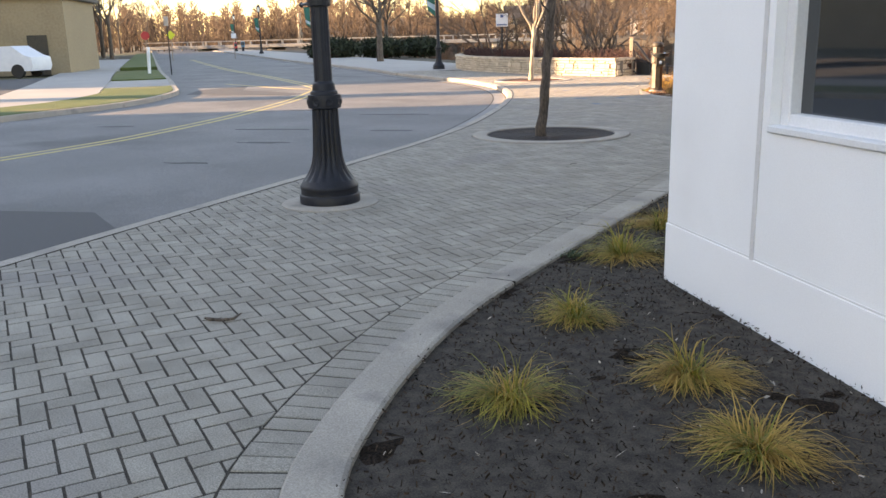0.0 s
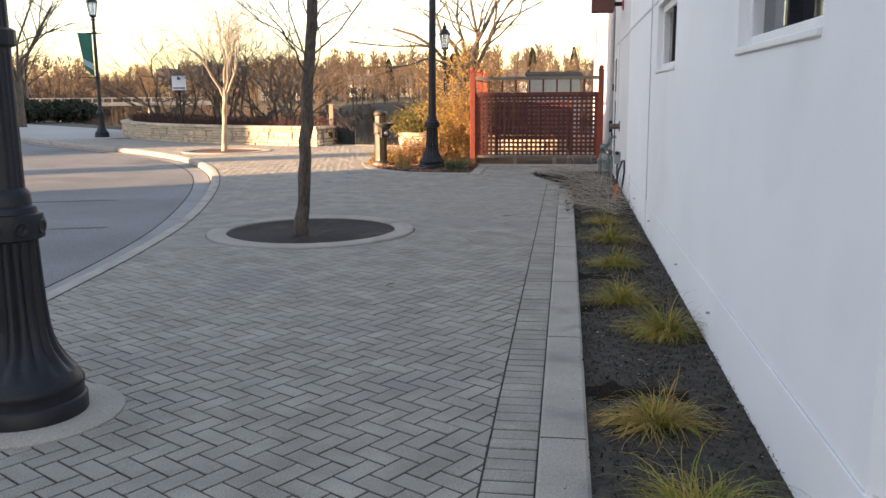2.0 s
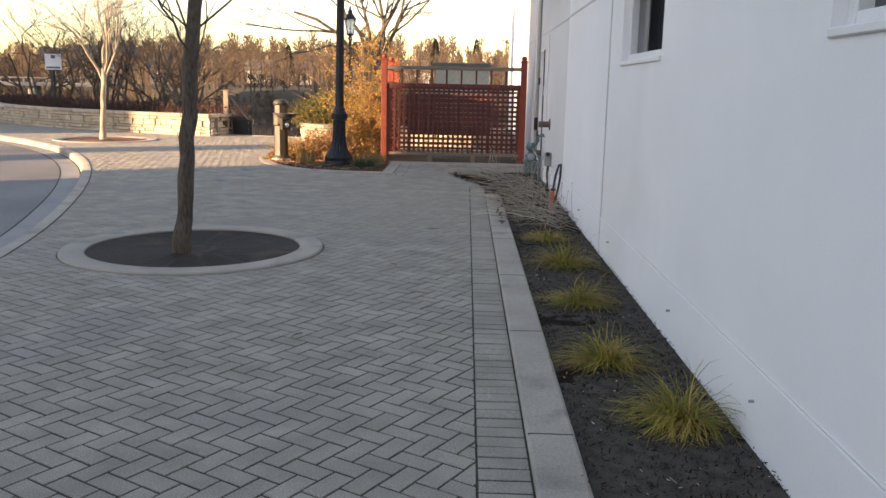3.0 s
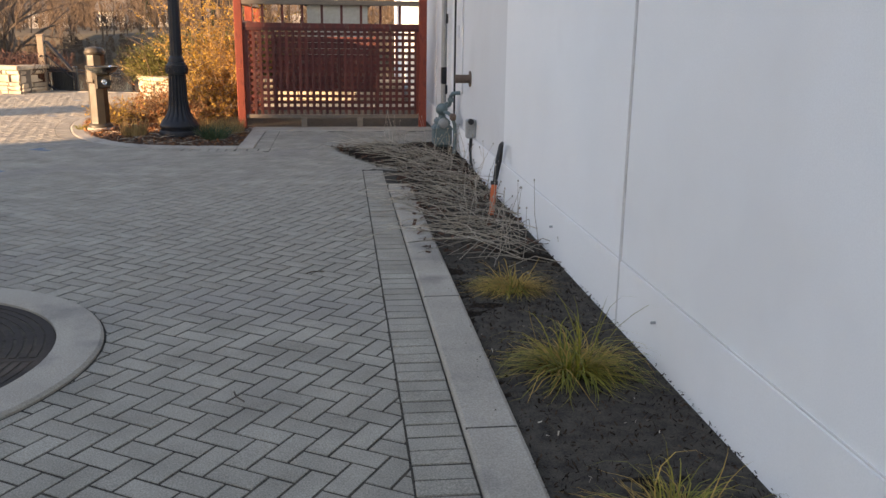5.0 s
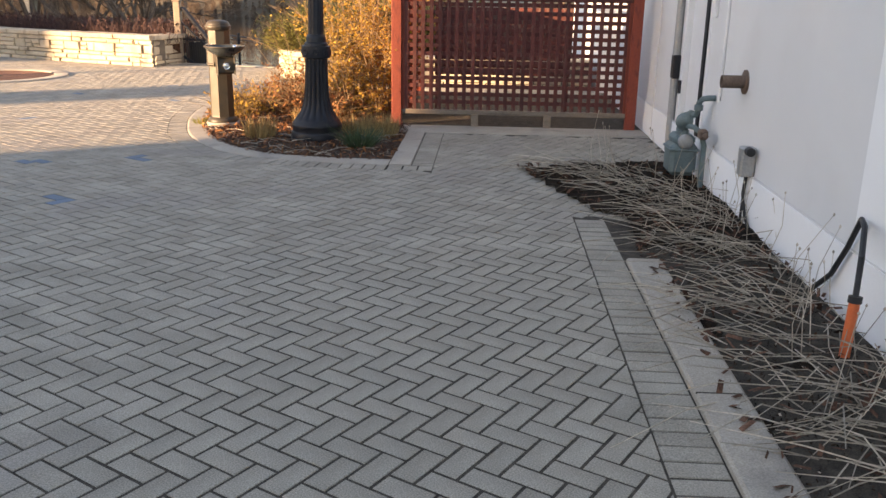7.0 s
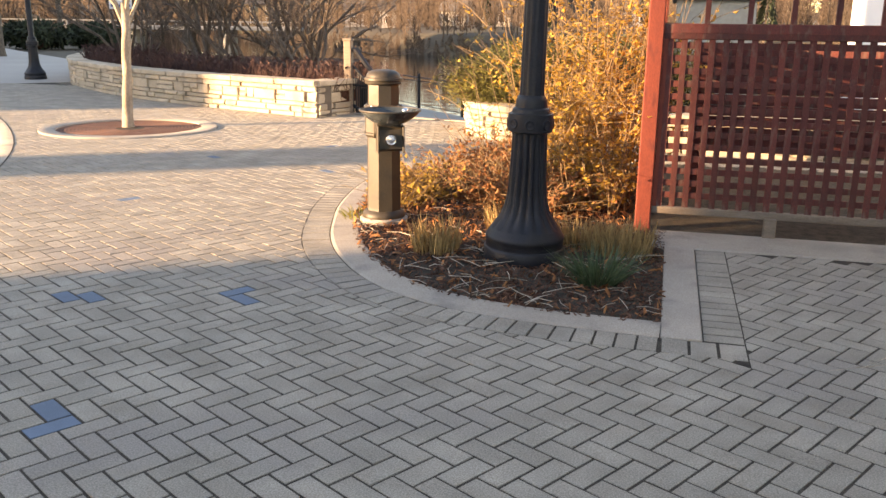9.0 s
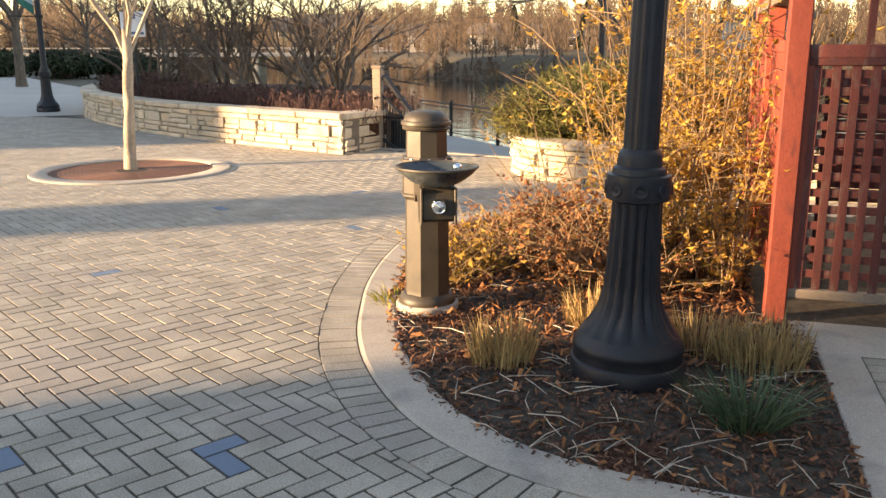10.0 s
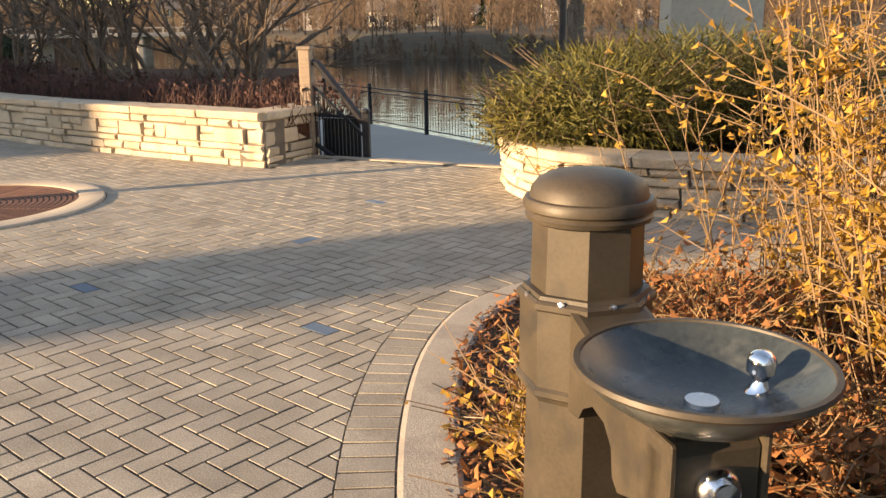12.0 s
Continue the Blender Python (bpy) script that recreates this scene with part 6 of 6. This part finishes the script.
part("dial_cover", Build().lathe([(0.06, 0), (0.06, 0.025), (0.048, 0.034), (0.0, 0.034)], 16, (-0.20, -0.125, 0.37), m=Matrix.Rotation(math.pi / 2, 4, "X")), PIPE_GREY, gm, "round grey dial cover", smooth=True)
for y in (-0.085, 0.085):
    part("union_nut", Build().lathe([(0.026, 0.415), (0.034, 0.42), (0.034, 0.455), (0.026, 0.46)], 8, (-0.2, y, 0)), METER_GREY, gm)
part("pipe", Build().tube([(-0.2, 0.085, 0.44), (-0.2, 0.085, 0.52), (-0.19, 0.07, 0.555), (-0.16, 0.02, 0.57), (-0.12, -0.06, 0.58), (-0.11, -0.08, 0.62), (-0.11, -0.09, 0.68), (-0.09, -0.12, 0.715), (-0.04, -0.15, 0.725), (0.0, -0.16, 0.725)], 0.024, 8), METER_GREY, gm, smooth=True)
for q, m_ in (((-0.145, -0.01, 0.573), Matrix.Rotation(math.pi / 2, 4, "X")), ((-0.11, -0.085, 0.64), Matrix()), ((-0.2, 0.085, 0.49), Matrix())):
    part("coupling", Build().lathe([(0.026, -0.025), (0.036, -0.02), (0.036, 0.02), (0.026, 0.025)], 10, q, m=m_), METER_GREY, gm, smooth=True)
part("regulator", Build().lathe([(0.0, -0.03), (0.06, -0.028), (0.072, 0.0), (0.06, 0.026), (0.028, 0.055), (0.0, 0.06)], 16, (-0.215, -0.10, 0.53), m=Matrix.Rotation(math.pi / 2, 4, "X")), METER_GREY, gm, smooth=True)
part("riser", Build().tube([(-0.2, -0.085, 0.44), (-0.2, -0.12, 0.50), (-0.16, -0.22, 0.50), (-0.11, -0.26, 0.46), (-0.08, -0.26, 0.36), (-0.08, -0.26, 0.0)], 0.022, 8), METER_GREY, gm, smooth=True)
part("valve", Build().box((-0.11, -0.31, 0.46), (0.07, 0.09, 0.08), bevel=0.015).lathe([(0.02, 0), (0.02, 0.05)], 8, (-0.11, -0.36, 0.46), m=Matrix.Rotation(math.pi / 2, 4, "X")), RUSTY, gm, "rusty valve")
vp = thing("vent_pipe", "short rusty vent pipe with a flange in the wall", "vent pipe", pose(WX, 17.45, 0.93))
part("flange", Build().lathe([(0.085, 0.0), (0.085, 0.012), (0.05, 0.016)], 20, m=Matrix.Rotation(-math.pi / 2, 4, "Y")), RUSTY, vp, smooth=True)
part("pipe", Build().lathe([(0.045, 0.01), (0.045, 0.17), (0.036, 0.17), (0.036, 0.02)], 20, m=Matrix.Rotation(-math.pi / 2, 4, "Y")), RUSTY, vp, smooth=True)
jb_ = thing("junction_box", "grey conduit box with cables on the wall", "junction box", pose(WX, 17.05, 0.42))
part("box", Build().box((-0.05, 0, 0.02), (0.10, 0.10, 0.20), bevel=0.012), PIPE_GREY, jb_)
part("knob", Build().lathe([(0.03, 0), (0.03, 0.06), (0.0, 0.065)], 12, (-0.06, -0.05, 0.10), m=Matrix.Rotation(math.pi / 2, 4, "X")), BLACK_RUBBER, jb_)
part("cable", Build().tube([(-0.05, -0.02, -0.07), (-0.06, -0.03, -0.2), (-0.05, -0.1, -0.33), (-0.04, -0.2, -0.42)], 0.011, 6), BLACK_RUBBER, jb_, smooth=True)
part("cable", Build().tube([(-0.03, 0.02, -0.07), (-0.04, 0.02, -0.2), (-0.05, 0.0, -0.42)], 0.009, 6), BLACK_RUBBER, jb_, smooth=True)
cd = thing("conduit", "thin white conduit running up the wall", "conduit", pose(WX - 0.012, 18.05, 0))
part("tube", Build().tube([(0, 0, 0.72), (0, 0, 2.3)], 0.012, 8), TRIM_WHITE, cd, smooth=True)
wl = thing("wall_plate", "small white outlet plate on the wall", "outlet", pose(WX, 18.42, 1.42))
part("plate", Build().box((-0.015, 0, 0), (0.03, 0.07, 0.16), bevel=0.006), TRIM_WHITE, wl)
oc = thing("cable_guard", "orange plastic tube with black cable looping from the wall", "cable guard", pose(-1.53, 14.82, 0))
part("tube", Build().tube([(0, 0, -0.05), (0.03, 0.05, 0.24)], 0.024, 10), ORANGE, oc, smooth=True)
part("collar", Build().tube([(0.03, 0.05, 0.235), (0.032, 0.053, 0.265)], 0.03, 10), BLACK_RUBBER, oc, smooth=True)
part("cable", Build().tube([(0.03, 0.05, 0.25), (0.06, 0.12, 0.42), (0.11, 0.25, 0.53), (0.15, 0.38, 0.53), (0.16, 0.5, 0.36), (0.15, 0.62, 0.18), (0.14, 0.8, 0.04)], 0.014, 8), BLACK_RUBBER, oc, smooth=True)
dr = thing("door_1", "white flush door in a dark metal frame", "door", pose(WX, 19.02, 0.02), kind="structure")
part("leaf", Build().box((0.07, 0.03, 1.03), (0.045, 0.80, 2.06), bevel=0.004), TRIM_WHITE, dr)
for s in (-1, 1):
    part("jamb", Build().box((0.05, s * 0.445, 1.04), (0.12, 0.06, 2.08), bevel=0.005), TRIM_WHITE, dr)
part("head", Build().box((0.05, 0, 2.06), (0.12, 0.83, 0.04)), TRIM_WHITE, dr)
# thin dark strip proud of the wall, painted as the shade in the door gap
part("gap_shade", Build().box((-0.012, -0.37, 1.03), (0.02, 0.09, 2.05)), DARK, dr, "dark strip standing in for the shaded gap of the door")
for z in (0.6, 1.5):
    part("hinge", Build().tube([(-0.02, 0.42, z), (-0.02, 0.42, z + 0.12)], 0.016, 8), IRON, dr)
ds = thing("downspout", "grey metal downspout beside the door", "downspout", pose(WX - 0.035, 19.62, 0))
part("pipe", Build().tube([(0, 0, 0.05), (0, 0, 3.2)], 0.035, 8), PIPE_GREY, ds, smooth=True)
part("clamp", Build().box((0.01, 0, 0.85), (0.09, 0.1, 0.22), bevel=0.01), IRON, ds)
bl = thing("wall_lamp", "rust-red box lamp on a bracket high on the wall", "wall lamp", pose(WX, 17.3, 2.83))
part("box", Build().box((-0.33, 0, 0.05), (0.36, 0.28, 0.26), bevel=0.015), RED_TILE, bl)
part("bracket", Build().tube([(0, 0, 0.05), (-0.16, 0, 0.05)], 0.035, 8), IRON, bl)
part("back_plate", Build().lathe([(0.10, 0), (0.10, 0.02), (0.0, 0.03)], 16, (0, 0, 0.05), m=Matrix.Rotation(-math.pi / 2, 4, "Y")), RED_PAINT, bl)
for y, z in ((11.6, 0.20), (9.4, 0.19), (7.9, 0.2), (13.5, 0.2)):
    ob = thing("wall_bolt", "small dark bolt in the plinth", "bolt", pose(WALL_X - 0.012, y, z))
    part("bolt", Build().lathe([(0.007, 0), (0.007, 0.02), (0.0, 0.024)], 8, m=Matrix.Rotation(-math.pi / 2, 4, "Y")), PIPE_GREY, ob)

# ---- beyond the parking lot ----
gb_ = thing("garage_building", "low tan building at the edge of the parking lot", "building", pose(-47, 30.5, -0.1, 0, 0, 40))
part("wall", Build().box((0, 0, 2.0), (9, 7, 4.0)), HOUSE_TAN, gb_)
part("roof", Build().box((0, 0, 4.1), (9.6, 7.6, 0.25), bevel=0.04), ROOF, gb_)
for x in (-2.6, 0.4):
    w_ = part("window", Build().box((x, -3.52, 2.0), (1.3, 0.1, 1.2), bevel=0.02), TRIM_WHITE, gb_)
    part("pane", Build().box((x, -3.56, 2.0), (1.1, 0.08, 1.0)), GLASS, w_)
part("door", Build().box((3.0, -3.53, 1.05), (1.0, 0.1, 2.1)), BROWN_IRON, gb_)


def parked_car(m, paint, label):
    car = thing("parked_car", label, "car", m, "parked cars")
    body = Build()
    prof = [(-2.1, 0.35), (-2.15, 0.75), (-1.95, 0.95), (-1.2, 1.0), (-0.55, 1.45), (1.1, 1.48), (1.75, 1.05), (2.1, 0.95), (2.15, 0.55), (2.05, 0.32)]
    n = len(prof)
    for y, k in ((-0.85, 1.0), (-0.75, 1.0), (0.75, 1.0), (0.85, 1.0)):
        body.v += [(x * (0.985 if abs(y) > 0.8 else 1), y * (0.85 if z > 1.1 else 1), z) for x, z in prof]
    for r in range(3):
        body.f += [(r * n + i, r * n + (i + 1) % n, (r + 1) * n + (i + 1) % n, (r + 1) * n + i) for i in range(n)]
    body.f += [tuple(range(n))[::-1], tuple(3 * n + i for i in range(n))]
    part("body", body, paint, car, smooth=True)
    for s in (-1, 1):
        part("side_window", Build().add([(-0.95, s * 0.80, 1.03), (1.4, s * 0.80, 1.05), (0.95, s * 0.735, 1.40), (-0.45, s * 0.735, 1.38)], [(0, 1, 2, 3)]), GLASS, car)
        for x in (-1.35, 1.35):
            wh = part("wheel", Build().lathe([(0.2, -0.1), (0.31, -0.1), (0.325, -0.06), (0.325, 0.06), (0.31, 0.1), (0.2, 0.1)], 20, (x, s * 0.79, 0.32), m=Matrix.Rotation(math.pi / 2, 4, "X")), BLACK_RUBBER, car)
            part("rim", Build().lathe([(0.2, -0.09), (0.2, 0.09)], 12, (x, s * 0.79, 0.32), m=Matrix.Rotation(math.pi / 2, 4, "X")), PIPE_GREY, wh)
        part("headlight", Build().box((-2.1, s * 0.6, 0.72), (0.1, 0.3, 0.14), bevel=0.02), LAMP_GLASS, car)
    part("windscreen", Build().add([(-1.16, -0.68, 1.04), (-1.16, 0.68, 1.04), (-0.6, 0.62, 1.43), (-0.6, -0.62, 1.43)], [(0, 1, 2, 3)]), GLASS, car)
    return car


parked_car(pose(-39.5, 25.6, -0.01, 0, 0, 25), SIGN_WHITE, "white car parked in the dark parking lot")
parked_car(pose(-43.5, 24.0, -0.01, 0, 0, 25), HOUSE_GREY, "grey car parked in the dark parking lot")
for x, y, w_, l in ((-9.2, 10.5, 0.5, 0.12), (-10.4, 12.1, 0.9, 0.1), (-8.6, 8.4, 0.4, 0.1), (-12.5, 15.6, 0.7, 0.12), (-9.9, 15.2, 0.8, 0.09), (-13.9, 11.5, 0.5, 0.12), (-8.2, 12.6, 0.5, 0.08)):
    rg = random.Random(int(x * 100))
    k = 11
    poly = [(x + w_ * math.cos(2 * math.pi * i / k) * rg.uniform(0.5, 1), y + l * math.sin(2 * math.pi * i / k) * rg.uniform(0.5, 1) + 0.25 * w_ * math.cos(2 * math.pi * i / k)) for i in range(k)]
    structure("tar_spot", Build().prism(poly, -0.14, -0.1215), ASPHALT_DARK, "small dark tar repair in the street", "road patch")

# ---- pavers ----
P_L, P_W, GAP = 0.2, 0.1, 0.0078
PA = radians(-31)
lines_keep = [(np.array([p for p in KERB_IN if p[1] < 40]), 1), (np.array(offset(BED1, -0.215)), -1), (np.array([(-3.6, 20.75), (-3.6, 18.58)] + BED2_BAND), -1), (np.array(STONE_LINE), -1), (np.array(STONE2_LINE), 1)]


def paver_prism(b, poly, z, chamfer):
    n = len(poly)
    cx, cy = sum(p[0] for p in poly) / n, sum(p[1] for p in poly) / n
    tx, ty = rng.uniform(-0.008, 0.008), rng.uniform(-0.008, 0.008)
    out, top = [], []
    for x, y in poly:
        h = z + (x - cx) * tx + (y - cy) * ty
        l = math.hypot(x - cx, y - cy) or 1
        k = max(0, 1 - chamfer / l)
        out.append((x, y, h - 0.008))
        top.append((cx + (x - cx) * k, cy + (y - cy) * k, h))
    b.add(out + top, [tuple(range(n, 2 * n))] + [(i, (i + 1) % n, n + (i + 1) % n, n + i) for i in range(n)])


def fits(x, y):
    return 0.3 < y < 32 and -21 < x < (3 if y < 2 else WALL_X) and not (x > -9.5 and y > 28.28 - (x + 9.35) * 0.25)


def lay():
    ca, sa = math.cos(PA), math.sin(PA)
    rest, blue = Build(), []
    singles = 0
    unit = mesh_of(one_paver(), "paver", PAVER_ONE)
    blues = [(-7.13, 18.54), (-6.30, 18.83), (-6.24, 18.74), (-6.30, 17.31), (-6.22, 17.22), (-7.42, 22.85), (-9.02, 23.25), (-8.1, 24.6), (-8.45, 20.9), (-7.9, 25.9)]
    for i in range(-330, 331):
        for j in range(-170, 171):
            for kind in (0, 1):
                # herringbone: each cell of four holds one stretcher and one header
                if (i - j) % 4 != (0 if kind == 0 else 3):
                    continue
                if kind == 0:
                    u0, v0, du, dv = i * P_W, j * P_W, P_L, P_W
                else:
                    u0, v0, du, dv = i * P_W, j * P_W, P_W, P_L
                cu, cv = u0 + du / 2, v0 + dv / 2
                x, y = -8 + cu * ca - cv * sa, 16 + cu * sa + cv * ca
                if not fits(x, y):
                    continue
                poly = [(u0 + GAP / 2, v0 + GAP / 2), (u0 + du - GAP / 2, v0 + GAP / 2), (u0 + du - GAP / 2, v0 + dv - GAP / 2), (u0 + GAP / 2, v0 + dv - GAP / 2)]
                poly = [(-8 + a * ca - b * sa, 16 + a * sa + b * ca) for a, b in poly]
                cut, dead = False, False
                for ln, keep in lines_keep:
                    if (ln is lines_keep[1][0] and y > 17.1) or (ln is lines_keep[3][0] and x > -9.45):
                        continue
                    s, q, n = side(ln, x, y)
                    s *= keep
                    if s < -0.11:
                        dead = True
                        break
                    if s < 0.12:
                        poly, cut = clip(poly, (q[0] + keep * n[0] * 0.003, q[1] + keep * n[1] * 0.003), n * keep), True
                if dead or len(poly) < 3:
                    continue
                for c, r, _ in RINGS:
                    d = math.hypot(x - c[0], y - c[1])
                    if d < r - 0.11:
                        dead = True
                    elif d < r + 0.12:
                        n = np.array(((x - c[0]) / d, (y - c[1]) / d))
                        poly, cut = clip(poly, (c[0] + n[0] * (r + 0.008), c[1] + n[1] * (r + 0.008)), n), True
                d = math.hypot(x + 4.69, y - 6.4)
                if d < 0.28 or (-4.1 < x < -1.3 and 20.6 < y < 24.5) or len(poly) < 3:
                    dead = True
                if dead:
                    continue
                z = rng.uniform(-0.0008, 0.0012)
                tint = [k for k, c in enumerate(blues) if math.hypot(x - c[0], y - c[1]) < 0.085]
                if tint:
                    bb = Build()
                    paver_prism(bb, poly, z, 0.004)
                    part("paver", bb, PAVER_BLUE, base, "blue-grey paver")
                elif not cut and -4.4 < x < -2.6 and 13.0 < y < 16.2 and singles < 300:
                    singles += 1
                    ob = new("paver", unit)
                    ob.parent = base
                    ob.matrix_world = pose(x, y, z, rng.uniform(-0.45, 0.45), rng.uniform(-0.45, 0.45), math.degrees(PA) + (90 if kind else 0))
                else:
                    paver_prism(rest, poly, z, 0.004 if math.hypot(x + 4, max(0, y - 21)) < 7 else 0.002)
    part("paver_field", rest, PAVER, base, kind="stuff")


def one_paver():
    b = Build()
    a, c = (P_L - GAP) / 2, (P_W - GAP) / 2
    e = 0.004
    vs = [(-a, -c, -0.008), (a, -c, -0.008), (a, c, -0.008), (-a, c, -0.008), (-a + e, -c + e, 0), (a - e, -c + e, 0), (a - e, c - e, 0), (-a + e, c - e, 0)]
    return b.add(vs, [(4, 5, 6, 7)] + [(i, (i + 1) % 4, 4 + (i + 1) % 4, 4 + i) for i in range(4)])


def soldier(inner, outer, owner, pitch=0.1025):
    """A row of pavers set square across the band between two lines."""
    p = np.array(inner)
    length = np.hypot(*(p[1:] - p[:-1]).T).sum()
    n = int(length / pitch)
    a = resample(inner, n + 1)
    wd = math.hypot(outer[0][0] - inner[0][0], outer[0][1] - inner[0][1])
    sg_ = 1 if side(inner, *outer[len(outer) // 2])[0] > 0 else -1
    b = offset(a, wd * sg_)
    field = Build()
    for i in range(n):
        t = 0.048
        q = [(a[i][0] + (a[i + 1][0] - a[i][0]) * t, a[i][1] + (a[i + 1][1] - a[i][1]) * t), (a[i + 1][0] - (a[i + 1][0] - a[i][0]) * t, a[i + 1][1] - (a[i + 1][1] - a[i][1]) * t),
             (b[i + 1][0] - (b[i + 1][0] - b[i][0]) * t, b[i + 1][1] - (b[i + 1][1] - b[i][1]) * t), (b[i][0] + (b[i + 1][0] - b[i][0]) * t, b[i][1] + (b[i + 1][1] - b[i][1]) * t)]
        area = sum(q[k][0] * q[(k + 1) % 4][1] - q[(k + 1) % 4][0] * q[k][1] for k in range(4))
        paver_prism(field, q if area > 0 else q[::-1], rng.uniform(-0.001, 0.003), 0.004)
    part("paver_border", field, PAVER, owner, kind="stuff")


lay()
soldier(offset(BED1, -0.006), offset(BED1, -0.212), base)
soldier(offset(BED2, -0.226), offset(BED2, -0.425), base)
soldier([(-4.0, 18.772), (-3.595, 18.772)], [(-4.0, 18.572), (-3.595, 18.572)], base)
soldier([(-3.795, 18.785), (-3.795, 20.6)], [(-3.6, 18.785), (-3.6, 20.6)], base)
